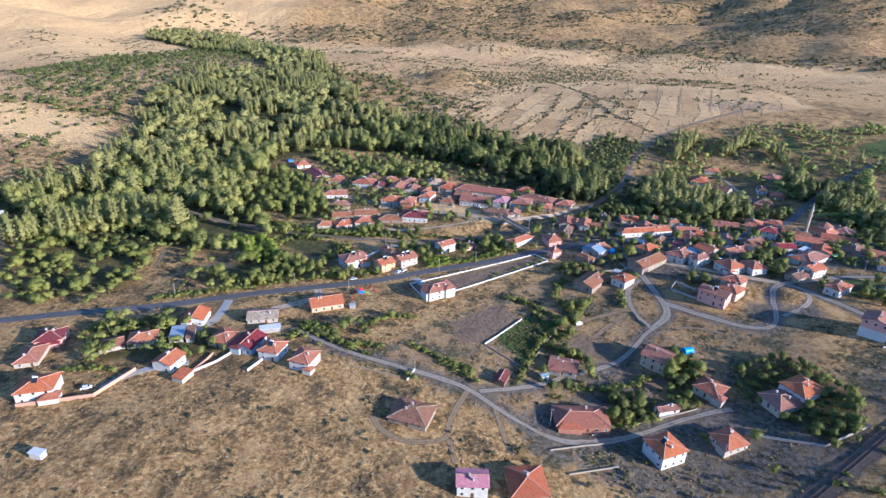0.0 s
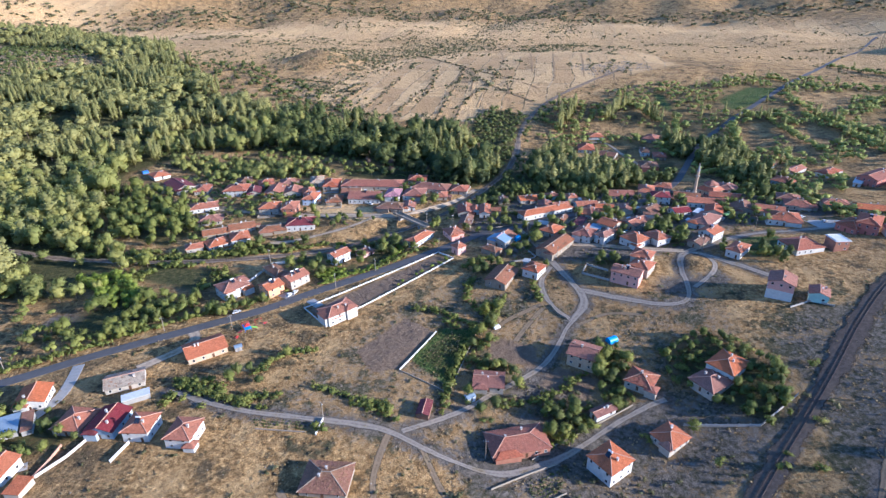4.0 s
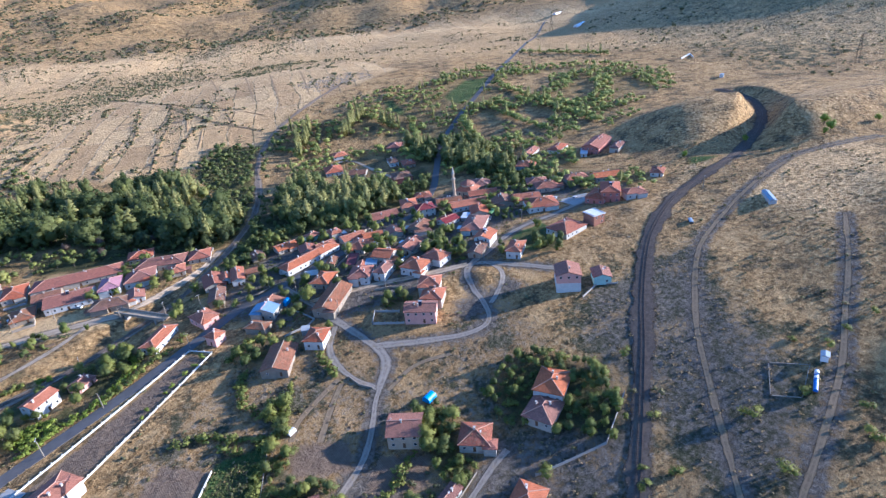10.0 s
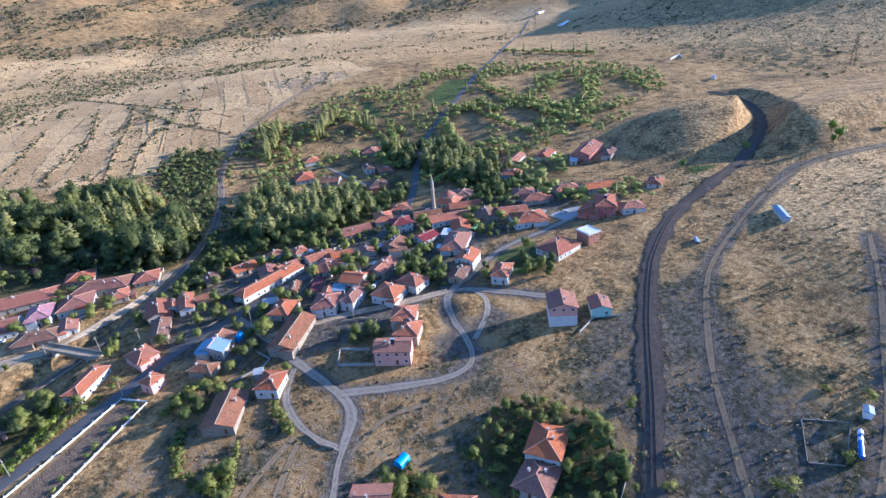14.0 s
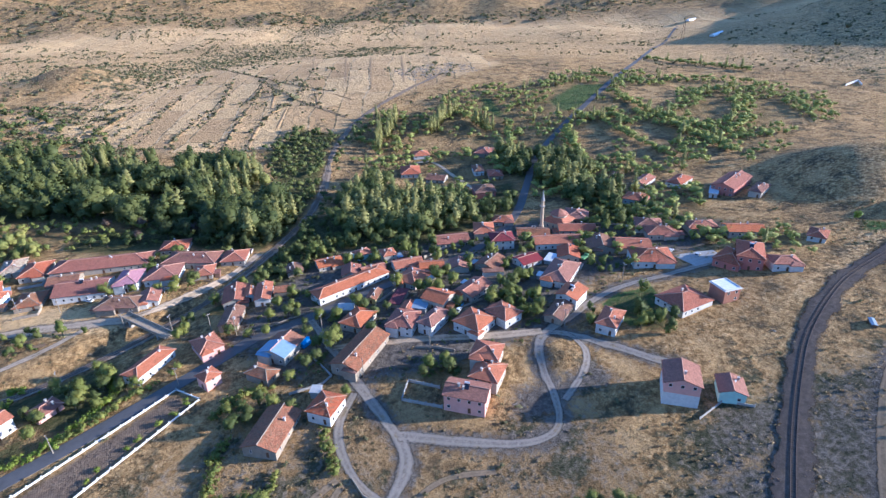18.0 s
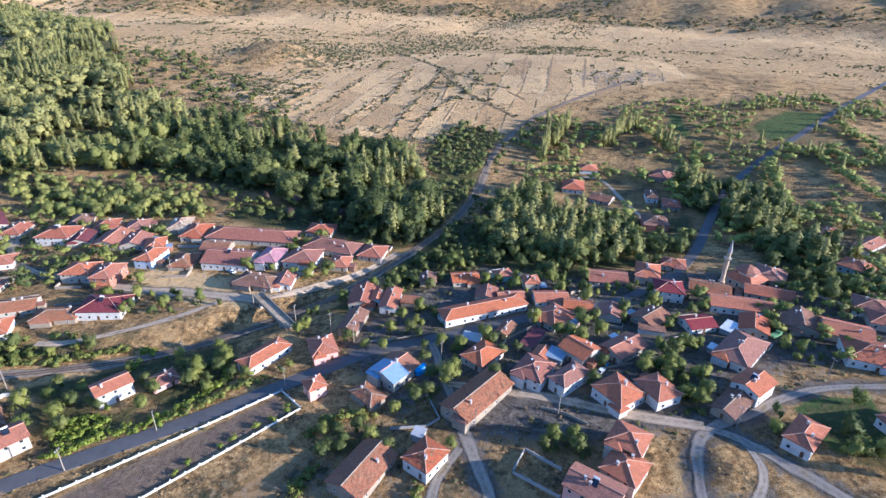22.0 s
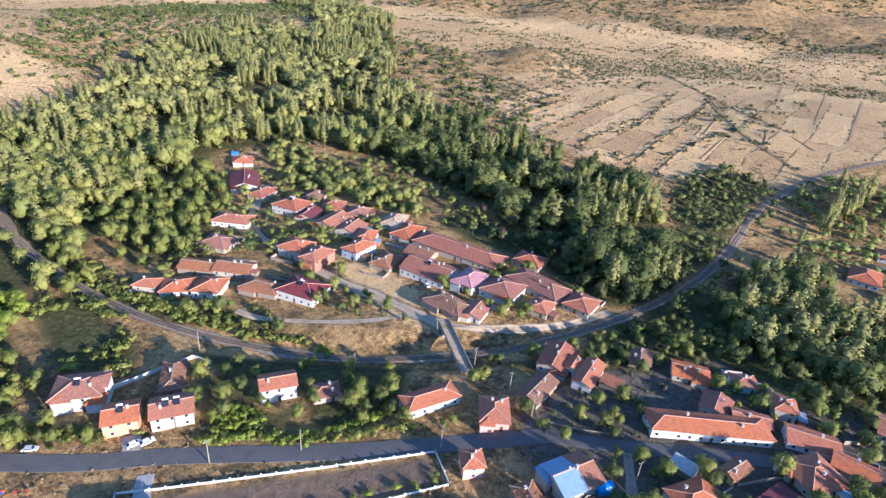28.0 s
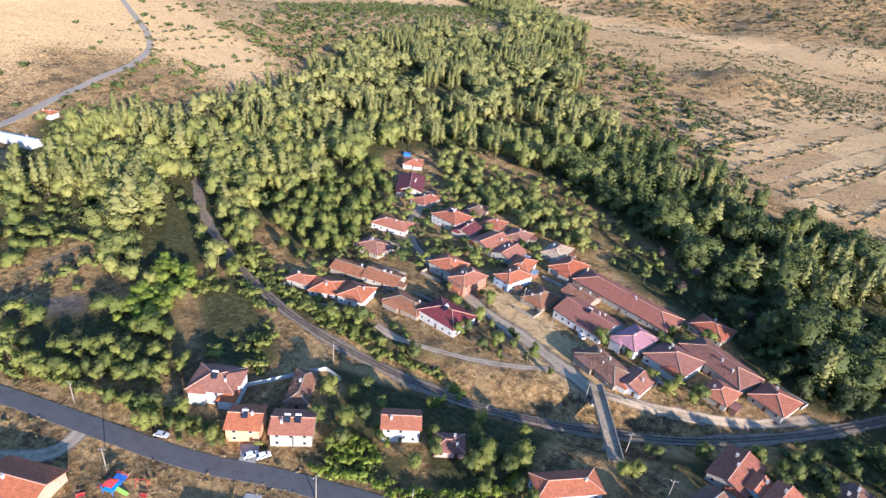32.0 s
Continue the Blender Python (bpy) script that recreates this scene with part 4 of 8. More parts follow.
def window(parent, x, y, z, w, h, turn):
    """A framed pane set on a wall that faces turn degrees."""
    key = (round(w, 1), round(h, 1))
    if key not in FRAMES:
        t = 0.1
        ring = [(sx * (w / 2 - i), yy, h / 2 + sz * (h / 2 - i)) for yy in (-0.08, 0.05) for i in (0, t) for sx, sz in ((-1, -1), (1, -1), (1, 1), (-1, 1))]
        f = []
        for k in range(4):
            n = (k + 1) % 4
            f += [(k, n, 4 + n, 4 + k), (8 + n, 8 + k, 12 + k, 12 + n), (n, k, 8 + k, 8 + n), (4 + k, 4 + n, 12 + n, 12 + k)]
        a = bpy.data.meshes.new("window")
        a.from_pydata(ring, [], f)
        a.materials.append(M["frame"])
        q = [(sx * (w / 2 - 0.08), yy, h / 2 + sz * (h / 2 - 0.08)) for yy in (-0.03, 0.02) for sx, sz in ((-1, -1), (1, -1), (1, 1), (-1, 1))]
        b = bpy.data.meshes.new("pane")
        b.from_pydata(q, [], [(0, 1, 2, 3), (7, 6, 5, 4), (0, 4, 5, 1), (1, 5, 6, 2), (2, 6, 7, 3), (3, 7, 4, 0)])
        b.materials.append(M["glass"])
        FRAMES[key] = (a, b)
    ob, gl = new("window", FRAMES[key][0]), new("pane", FRAMES[key][1])
    ob.parent, gl.parent = parent, ob
    ob.matrix_local = pose(x, y, z, 0, 0, turn)


HOMES, PLOTS = [], []


def house(x, y, rot, w, d, eave, kind, wall, tile, solar=0, base_h=0.0, wing=None):
    r = random.Random(int(x * 13 + y * 7))
    low = min(float(height(x + sx * w * 0.5, y + sy * d * 0.5)) for sx in (-1, 1) for sy in (-1, 1))
    z0 = float(height(x, y))
    sink = max(0.4, z0 - low + 0.5)
    HOMES.append((x, y, max(w, d)))
    PLOTS.append((x, y, rot, w, d, eave))
    if not wing and not base_h and not solar and kind in ("hip", "gable") and 9 < w < 24 and d > 8 and 2.9 <= eave and r.random() < 0.45:
        wing = (r.choice((-0.24, 0.24)) * w, -0.5 * d + 1.4, 0.42 * w, 4.4, eave - 0.25)
    ridge_x = kind == "gablex"
    if ridge_x:
        rot, w, d, kind = rot + 90, d, w, "gable"
        if w < d:
            w = d + 0.4
    if kind == "gablew":
        kind, w, d = "gable", max(w, d + 0.1), min(d, w)
    storeys = 1 if eave < 4.6 else 2 if eave < 7.5 else 3
    size = "two-storey " if storeys == 2 else "tall " if storeys == 3 else "long low " if max(w, d) > 22 else "small " if max(w, d) < 8 else "single-storey "
    shape = "" if tile == "blueroof" else LOOKS[kind] + " "
    ob = thing("house" if eave > 2.8 and min(w, d) > 4.5 else "shed", x, y, rot, f"{size}{WALLNAME.get(wall, wall)} house with {TONE[tile]} {shape}roof" if eave > 2.8
               else f"low {WALLNAME.get(wall, wall)} shed with {TONE[tile]} roof", "house" if eave > 2.8 else "shed", "village houses", z0)
    over = 0.55 if eave > 2.8 else 0.3
    w, d = max(w - 2 * over, 2.5), max(d - 2 * over, 2.5)
    rise = {"hip": 0.35, "gable": 0.34}.get(kind, 0.06) * min(w, d) / 2
    if kind in ("shed", "flat"):
        rise = 0.12 if kind == "flat" else 0.06 * d
    # walls, up to the gable
    hw, hd = w / 2, d / 2
    v = [(sx * hw, sy * hd, z) for z in (-sink, eave) for sx, sy in ((-1, -1), (1, -1), (1, 1), (-1, 1))]
    f = [(0, 1, 5, 4), (1, 2, 6, 5), (2, 3, 7, 6), (3, 0, 4, 7)]
    if kind == "gable":
        if w >= d:
            v += [(-hw, 0, eave + rise - 0.12), (hw, 0, eave + rise - 0.12)]
            f[1], f[3] = (1, 2, 6, 9, 5), (3, 0, 4, 8, 7)
        else:
            v += [(0, -hd, eave + rise - 0.12), (0, hd, eave + rise - 0.12)]
            f[0], f[2] = (0, 1, 5, 8, 4), (2, 3, 7, 9, 6)
    mesh_ob("wall", v, f, WALLS[wall], ob)
    if base_h:
        bm = bmesh.new()
        box(bm, -hw - 0.06, -hd - 0.06, -sink, hw + 0.06, hd + 0.06, base_h)
        part("plinth", bm, WALLS["grey"] if wall != "pink" else M["whitewall"], ob, "unpainted pale concrete base")
    # roof with real thickness
    tops, ridges = roof_faces(w, d, eave, kind, rise, over)
    verts, faces, uvs = [], [], []
    for face in tops:
        p = [Vector(c) for c in face]
        u = (p[1] - p[0]).normalized()
        n = (p[1] - p[0]).cross(p[-1] - p[0]).normalized()
        s = n.cross(u)
        k = len(verts)
        verts += [tuple(c) for c in p] + [tuple(c - Vector((0, 0, 0.2))) for c in p]
        m = len(p)
        faces.append(tuple(range(k, k + m)))
        uvs += [((c - p[0]).dot(u), (c - p[0]).dot(s)) for c in p]
        faces.append(tuple(range(k + 2 * m - 1, k + m - 1, -1)))
        uvs += [(0, 0)] * m
        for i in range(m):
            j = (i + 1) % m
            faces.append((k + i, k + m + i, k + m + j, k + j))
            uvs += [(0, 0)] * 4
    if tile == "blueroof":
        for sheet, (u0, u1) in (("blueroof", (0, 0.58)), ("brown", (0.58, 1))):
            v2, f2, t2 = [], [], []
            for face in tops:
                p = [Vector(c) for c in face]
                q = [p[0].lerp(p[1], u0), p[0].lerp(p[1], u1), p[3].lerp(p[2], u1), p[3].lerp(p[2], u0)]
                if face is not tops[0]:
                    q = [p[1].lerp(p[0], u1), p[1].lerp(p[0], u0), p[2].lerp(p[3], u0), p[2].lerp(p[3], u1)]
                k = len(v2)
                v2 += [tuple(c) for c in q] + [tuple(c - Vector((0, 0, 0.2))) for c in q]
                for g in ((0, 1, 2, 3), (7, 6, 5, 4), (0, 4, 5, 1), (1, 5, 6, 2), (2, 6, 7, 3), (3, 7, 4, 0)):
                    f2.append(tuple(k + i for i in g))
                    t2 += [((q[i % 4] - q[0]).length * (1 if i % 4 == 1 else 0.3), (q[i % 4] - q[0]).length * (1 if i % 4 == 3 else 0.3)) for i in g]
            mesh_ob("roof", v2, f2, [TILES[sheet]], ob, uvs=t2)
    else:
        mesh_ob("roof", verts, faces, [TILES[tile]], ob, uvs=uvs)
    if tile in ("brown", "sand") or (tile in ("red", "salmon") and r.random() < 0.25):
        # slipped and patched tiles on a worn roof
        v3, f3 = [], []
        for face in tops:
            p = [Vector(c) for c in face]
            n = (p[1] - p[0]).cross(p[-1] - p[0]).normalized()
            for _ in range(int((p[1] - p[0]).length * (p[-1] - p[0]).length * (0.9 if tile == "brown" else 0.3))):
                u, t = r.random(), r.random() ** 0.8 * 0.95
                top = p[3].lerp(p[2], u) if len(p) == 4 else p[2]
                c = p[0].lerp(p[1], u).lerp(top, t) + n * r.uniform(0.02, 0.09)
                e1 = Vector((r.uniform(-1, 1), r.uniform(-1, 1), r.uniform(-0.3, 0.3)))
                e1 = (e1 - n * e1.dot(n) * 0.7).normalized() * r.uniform(0.16, 0.42)
                e2 = (n + 0.25 * Vector((r.uniform(-1, 1), r.uniform(-1, 1), 0))).cross(e1).normalized() * r.uniform(0.1, 0.24)
                k = len(v3)
                v3 += [tuple(c + a * e1 + b * e2 + h * n) for h in (0, 0.06) for a, b in ((-1, -1), (1, -1), (1, 1), (-1, 1))]
                f3 += [(k + 4, k + 5, k + 6, k + 7), (k, k + 1, k + 5, k + 4), (k + 1, k + 2, k + 6, k + 5), (k + 2, k + 3, k + 7, k + 6), (k + 3, k, k + 4, k + 7)]
        if v3:
            tagged(mesh_ob("loose_tiles", v3, f3, M["old_tile"], ob), "slipped old tiles in uneven rows", kind="stuff")
    if ridges and tile not in ("bluetin", "whitetin"):
        bm = bmesh.new()
        for a, b in ridges:
            tube(bm, Vector(a) + Vector((0, 0, 0.03)), Vector(b) + Vector((0, 0, 0.03)), 0.17, 0.17, 5)
        part("ridge_cap", bm, M["ridge"] if tile != "brown" else M["stone"], ob)
    if kind == "flat":
        bm = bmesh.new()
        for q in ((-hw - 0.1, -hd - 0.1, hw + 0.1, -hd + 0.1), (-hw - 0.1, hd - 0.1, hw + 0.1, hd + 0.1), (-hw - 0.1, -hd, -hw + 0.1, hd), (hw - 0.1, -hd, hw + 0.1, hd)):
            box(bm, q[0], q[1], eave, q[2], q[3], eave + 0.5)
        part("parapet", bm, M["whitewall"], ob)
    # chimneys
    if eave > 2.8 and kind in ("hip", "gable"):
        for _ in range(1 if r.random() < 0.55 else 2):
            cx, cy = r.uniform(-0.28, 0.28) * w, r.uniform(-0.28, 0.28) * d
            zr = eave + rise * (1 - max(abs(cx) / hw if kind == "hip" or w < d else 0, abs(cy) / hd if kind == "hip" or w >= d else 0))
            bm = bmesh.new()
            box(bm, cx - 0.32, cy - 0.32, zr - 0.6, cx + 0.32, cy + 0.32, zr + 1.1)
            box(bm, cx - 0.42, cy - 0.42, zr + 1.1, cx + 0.42, cy + 0.42, zr + 1.25)
            part("chimney", bm, M["chimney"], ob)
    if eave > 2.8 and kind in ("hip", "gable") and r.random() < 0.25:
        cx, cy = r.uniform(-0.2, 0.2) * w, r.uniform(-0.2, 0.2) * d
        zr = eave + rise * (1 - max(abs(cx) / hw if kind == "hip" or w < d else 0, abs(cy) / hd if kind == "hip" or w >= d else 0))
        bm = bmesh.new()
        tube(bm, (cx, cy, zr - 0.3), (cx, cy, zr + 0.9), 0.04, 0.04, 4)
        face = Matrix.Rotation(radians(180 - rot), 3, "Z") @ Vector((0.25, 0.8, 0.5))
        tube(bm, Vector((cx, cy, zr + 0.95)), Vector((cx, cy, zr + 0.95)) - 0.1 * face, 0.36, 0.16, 10)
        part("satellite_dish", bm, M["tank"], ob, "white satellite dish on a short mast")
    # windows and a door on the sides that can be seen
    if eave >= 2.9:
        floor_h = eave / storeys
        for turn, span, depth in ((0, w, hd), (90, d, hw), (-90, d, hw), (180, w, hd)):
            seen = (rot + turn) % 360
            if 100 < seen < 260 and storeys < 3:
                continue
            n = max(1, int(span / (3.4 if wall != "stone" else 5.0)))
            ca, sa = math.cos(radians(turn)), math.sin(radians(turn))
            for s in range(storeys):
                for i in range(n):
                    if r.random() < 0.12 or (base_h and s * floor_h + 0.9 < base_h):
                        continue
                    u = (i + 0.5) / n * span - span / 2
                    if s == 0 and turn == 0 and i == n // 2:
                        bm = bmesh.new()
                        box(bm, -0.5, -0.06, 0, 0.5, 0.04, 2.1)
                        dr = part("door", bm, M["door"], ob)
                        dr.matrix_local = pose(u, -hd, 0.05, 0, 0, 0)
                        continue
                    window(ob, ca * u + sa * depth, sa * u - ca * depth, s * floor_h + 0.95, 1.15 if wall != "stone" else 0.8, min(1.3, floor_h - 1.45), turn)
    for lx, ly, ww, wd, we in (wing if wing and isinstance(wing[0], tuple) else [wing] if wing else []):
        bm = bmesh.new()
        box(bm, lx - ww / 2, ly - wd / 2, -sink, lx + ww / 2, ly + wd / 2, we)
        part("wing_wall", bm, WALLS[wall], ob)
        faces2, _ = roof_faces(ww, wd, we, "hip", 0.2 * min(ww, wd), 0.45)
        v2, f2, t2 = [], [], []
        for face in faces2:
            k, p = len(v2), [Vector(c) + Vector((lx, ly, 0)) for c in face]
            u = (p[1] - p[0]).normalized()
            v2 += [tuple(c) for c in p] + [tuple(c - Vector((0, 0, 0.18))) for c in p]
            m = len(p)
            f2 += [tuple(range(k, k + m)), tuple(range(k + 2 * m - 1, k + m - 1, -1))] + [(k + i, k + m + i, k + m + (i + 1) % m, k + (i + 1) % m) for i in range(m)]
            t2 += [((c - p[0]).dot(u), (c - p[0]).length) for c in p] + [(0, 0)] * (m + 4 * m)
        mesh_ob("wing_roof", v2, f2, TILES[tile], ob, uvs=t2)
    for k in range(solar):
        heater(ob, (k - 0.5 * (solar - 1)) * 3.2, -0.05 * d if kind == "hip" else 0, eave + rise, rot)
    return ob


def heater(of, lx, ly, z, rot):
    """A solar water heater standing on a roof ridge."""
    c = of.matrix_world @ Vector((lx, ly, z))
    ob = thing("solar_heater", c.x, c.y, rot, "roof water heater with white tank and dark glass panels", "water heater", "roof heaters", c.z - 0.25)
    bm = bmesh.new()
    tube(bm, (-0.9, 0, 1.45), (0.9, 0, 1.45), 0.32, 0.32, 10)
    part("tank", bm, M["tank"], ob)
    bm = bmesh.new()
    v = [bm.verts.new(p) for p in ((-0.9, -1.9, 0.1), (0.9, -1.9, 0.1), (0.9, -0.3, 1.2), (-0.9, -0.3, 1.2), (-0.9, -1.9, 0.0), (0.9, -1.9, 0.0), (0.9, -0.3, 1.1), (-0.9, -0.3, 1.1))]
    for f in ((0, 1, 2, 3), (7, 6, 5, 4), (0, 4, 5, 1), (1, 5, 6, 2), (2, 6, 7, 3), (3, 7, 4, 0)):
        bm.faces.new([v[i] for i in f])
    part("panel", bm, M["panel"], ob)
    for sx in (-0.8, 0.8):
        for y0, z0, z1 in ((0, 0, 1.4), (-1.8, -0.6, 0.1)):
            bm = bmesh.new()
            tube(bm, (sx, y0, z0), (sx, y0, z1), 0.04, 0.04, 4)
            part("leg", bm, M["iron"], ob)


# south-west farm row
house(-163.0, 182.9, 17, 14.4, 12.6, 5.5, "hip", "white", "orange", solar=1, wing=(5.5,-6.5,7.0,5.0,3.2))
house(-184.8, 209.0, 16, 10.4, 15.2, 3.0, "hip", "cream", "orange")
house(-185.5, 223.9, 19, 12.6, 11.7, 4.0, "hip", "pink", "crimson", wing=(0,-5.5,9.0,3.5,2.8))
house(-153.3, 218.1, 29, 11.1, 9.8, 2.6, "gable", "cream", "red")
house(-140.8, 223.0, 17, 13.0, 10.0, 3.5, "hip", "white", "salmon")
house(-126.5, 227.5, 15, 6.7, 10.9, 2.8, "shed", "grey", "bluetin")
house(-120.5, 228.2, 17, 4.0, 11.4, 2.6, "shed", "grey", "brown")
house(-124.5, 243.9, 4, 11.5, 12.4, 4.0, "gable", "white", "orange")
house(-91.5, 247.4, 12, 15.6, 11.0, 3.0, "gable", "cream", "sand")
house(-84.2, 235.0, 17, 10.4, 4.3, 2.5, "shed", "grey", "whitetin")
house(-102.2, 224.1, -19, 12.3, 12.5, 3.5, "hip", "cream", "orange")
house(-89.5, 220.2, -16, 11.6, 13.7, 4.0, "gable", "bluegrey", "crimson")
house(-76.3, 213.9, -14, 10.5, 11.1, 5.0, "hip", "white", "orange", solar=1)
house(-60.1, 206.9, -17, 10.5, 11.6, 5.0, "hip", "white", "orange", wing=(4.5,-5.0,4.0,3.5,2.7))
house(-119.1, 203.1, -15, 10.2, 10.8, 4.5, "gable", "white", "orange")
house(-109.3, 194.1, -17, 5.9, 7.3, 2.5, "shed", "cream", "orange")
house(-62.7, 264.2, 22, 17.9, 13.6, 3.5, "gable", "sand", "orange")
house(-140.2, 148.2, -12, 5.4, 3.0, 2.5, "shed", "white", "whitetin")
# foreground
house(-10.2, 177.0, -17, 16.6, 13.8, 3.0, "hip", "stone", "brown")
house(12.6, 143.3, -0, 11.6, 8.5, 5.5, "gable", "white", "pinktile")
house(31.9, 146.0, 5, 14.0, 14.4, 3.5, "hip", "cream", "red")
house(58.3, 217.6, -19, 13.6, 11.2, 3.0, "gable", "cream", "red")
house(28.3, 205.8, -23, 5.4, 8.9, 2.6, "gable", "brownwall", "crimson")
house(103.5, 222.0, -42, 13.0, 12.4, 5.8, "gable", "sand", "orange")
house(120.8, 202.8, -48, 11.9, 11.6, 3.5, "hip", "cream", "red", wing=(5.5,-4.0,4.5,4.5,3.0))
house(59.3, 183.9, 0, 22.9, 13.2, 3.5, "hip", "brick", "red")
house(98.2, 191.9, -75, 5.1, 10.9, 3.0, "gable", "white", "red")
house(88.2, 166.9, -67, 11.7, 12.7, 6.5, "hip", "white", "orange", solar=1)
house(115.9, 173.1, -69, 10.5, 11.5, 3.5, "hip", "cream", "orange")
house(146.2, 192.8, -71, 12.2, 14.8, 3.3, "hip", "cream", "orange")
house(157.2, 198.0, -64, 12.4, 15.2, 4.2, "hip", "white", "orange")
house(-2.0, 279.5, -61, 11.4, 17.3, 5.5, "hip", "white", "orange", wing=((2.5, -3.5, 5.0, 5.5, 3.6), (-4.6, 1.5, 4.6, 7.0, 4.3), (0.6, -7.4, 7.2, 4.4, 5.0), (3.6, 4.6, 5.0, 5.6, 6.0)))
house(210.1, 233.4, -45, 12.2, 12.4, 8.5, "gablex", "pink", "orange", base_h=4.2)
house(223.4, 224.1, -44, 9.1, 9.8, 4.0, "gablex", "mint", "orange")
# old town
house(147.8, 267.7, -45, 15.3, 10.0, 6.5, "gablew", "pink", "orange", solar=1)
house(164.4, 281.4, -46, 11.1, 11.1, 6.0, "hip", "cream", "orange")
house(159.4, 273.1, -51, 11.1, 11.7, 5.0, "hip", "cream", "orange")
house(171.7, 302.6, -67, 13.2, 13.1, 4.5, "hip", "white", "orange", wing=(4.5,-5.0,4.5,4.0,3.0))
house(184.9, 301.2, -77, 12.4, 11.0, 4.5, "hip", "white", "orange")
house(168.5, 327.7, -59, 11.8, 11.8, 4.5, "gable", "cream", "orange")
house(158.4, 312.8, -61, 7.7, 14.5, 5.0, "hip", "white", "orange")
house(147.6, 318.8, -44, 11.6, 13.4, 5.0, "hip", "white", "red")
house(186.0, 327.3, -66, 10.8, 16.4, 3.5, "gable", "cream", "orange")
house(132.8, 332.8, -53, 10.8, 14.3, 3.5, "hip", "cream", "orange")
house(125.5, 310.7, -51, 12.4, 25.5, 4.0, "gable", "stone", "brown")
house(141.1, 365.8, 12, 39.2, 10.1, 4.0, "hip", "white", "orange")
house(146.1, 379.0, -20, 10.0, 11.0, 3.5, "gable", "cream", "red")
house(156.1, 375.0, -1, 12.6, 7.4, 3.5, "gable", "cream", "orange")
house(146.1, 348.3, -43, 5.7, 9.8, 3.0, "gable", "yellow", "brown")
house(173.3, 370.9, -7, 15.6, 10.0, 3.2, "gable", "white", "orange")
house(169.2, 386.2, -6, 7.9, 9.2, 5.0, "hip", "cream", "orange")
house(140.3, 398.0, -3, 13.6, 10.6, 3.0, "gable", "cream", "orange")
house(122.6, 400.5, -8, 8.7, 9.6, 3.0, "gable", "stone", "brown")
house(91.8, 388.6, -13, 12.2, 17.1, 3.2, "gable", "cream", "red")
house(97.9, 385.6, -15, 6.0, 8.6, 3.8, "gable", "white", "orange")
house(111.6, 380.4, -18, 8.0, 6.2, 2.5, "shed", "stone", "brown")
house(103.3, 381.6, -18, 7.8, 17.0, 4.0, "gable", "white", "orange")
house(86.4, 367.5, -23, 8.8, 16.2, 3.5, "gable", "stone", "brown")
house(52.3, 351.5, -47, 8.6, 20.0, 4.0, "hip", "white", "orange")
house(74.0, 351.2, 13, 10.3, 12.6, 4.0, "hip", "pink", "orange")
house(71.7, 327.7, -66, 7.3, 7.2, 5.0, "hip", "pink", "orange")
house(99.7, 330.6, -48, 12.6, 14.5, 4.5, "gable", "cream", "blueroof")
house(89.6, 319.6, -54, 11.5, 7.5, 3.5, "hip", "stone", "brown")
house(86.3, 289.5, -40, 12.6, 19.5, 3.4, "gable", "stone", "brown")
house(104.8, 289.3, -48, 9.9, 11.4, 4.5, "hip", "white", "red")
house(104.2, 299.5, -32, 4.0, 4.2, 2.6, "shed", "grey", "concrete")
house(228.1, 317.6, -56, 13.2, 22.5, 4.0, "hip", "white", "orange")
house(217.0, 296.9, -64, 10.3, 12.7, 5.5, "gable", "white", "orange", solar=1)
house(205.8, 291.1, -60, 8.5, 15.1, 3.0, "gable", "stone", "brown")
house(217.8, 274.2, -59, 8.7, 14.8, 4.5, "hip", "white", "orange")
house(253.7, 269.3, -90, 15.4, 18.6, 3.5, "hip", "white", "red")
house(271.3, 263.8, -101, 9.8, 8.9, 6.0, "flat", "brick", "whiteflat")
house(273.4, 305.6, -33, 19.9, 16.5, 4.0, "hip", "white", "red")
house(278.3, 322.3, -36, 17.7, 13.8, 3.5, "gable", "cream", "orange")
house(266.2, 332.2, -35, 15.8, 15.9, 3.5, "gable", "stone", "brown")
house(287.1, 375.3, -43, 14.2, 17.2, 4.0, "hip", "cream", "orange")
house(273.2, 359.2, -31, 21.1, 11.4, 3.2, "gable", "cream", "red")
house(252.1, 350.2, -24, 26.2, 11.9, 4.0, "gable", "white", "orange")
house(227.7, 366.9, -24, 13.1, 12.4, 6.0, "hip", "white", "crimson")
house(230.2, 389.1, -30, 12.0, 15.5, 5.0, "hip", "cream", "orange")
house(208.3, 387.6, -17, 18.7, 13.3, 3.2, "gable", "cream", "red")
house(168.6, 354.1, -61, 13.3, 15.0, 3.5, "hip", "cream", "orange")
house(182.3, 361.5, -23, 12.7, 8.8, 3.2, "gable", "cream", "orange")
house(193.5, 353.6, -28, 10.5, 10.7, 3.2, "gable", "cream", "orange")
house(207.9, 346.3, -62, 12.0, 13.9, 3.0, "gable", "stone", "brown")
house(224.4, 338.9, 2, 12.4, 10.1, 3.0, "gable", "white", "crimson")
house(249.7, 368.3, -31, 18.3, 12.3, 3.2, "gable", "stone", "brown")
house(246.0, 333.6, -38, 11.6, 13.1, 3.2, "gable", "cream", "red")
# east end
house(307.2, 278.3, -53, 12.2, 19.3, 7.0, "hip", "redwall", "red", solar=1)
house(301.3, 282.1, -75, 12.8, 17.4, 4.0, "hip", "redwall", "red")
house(313.2, 265.4, -34, 13.4, 9.9, 4.0, "hip", "white", "orange")
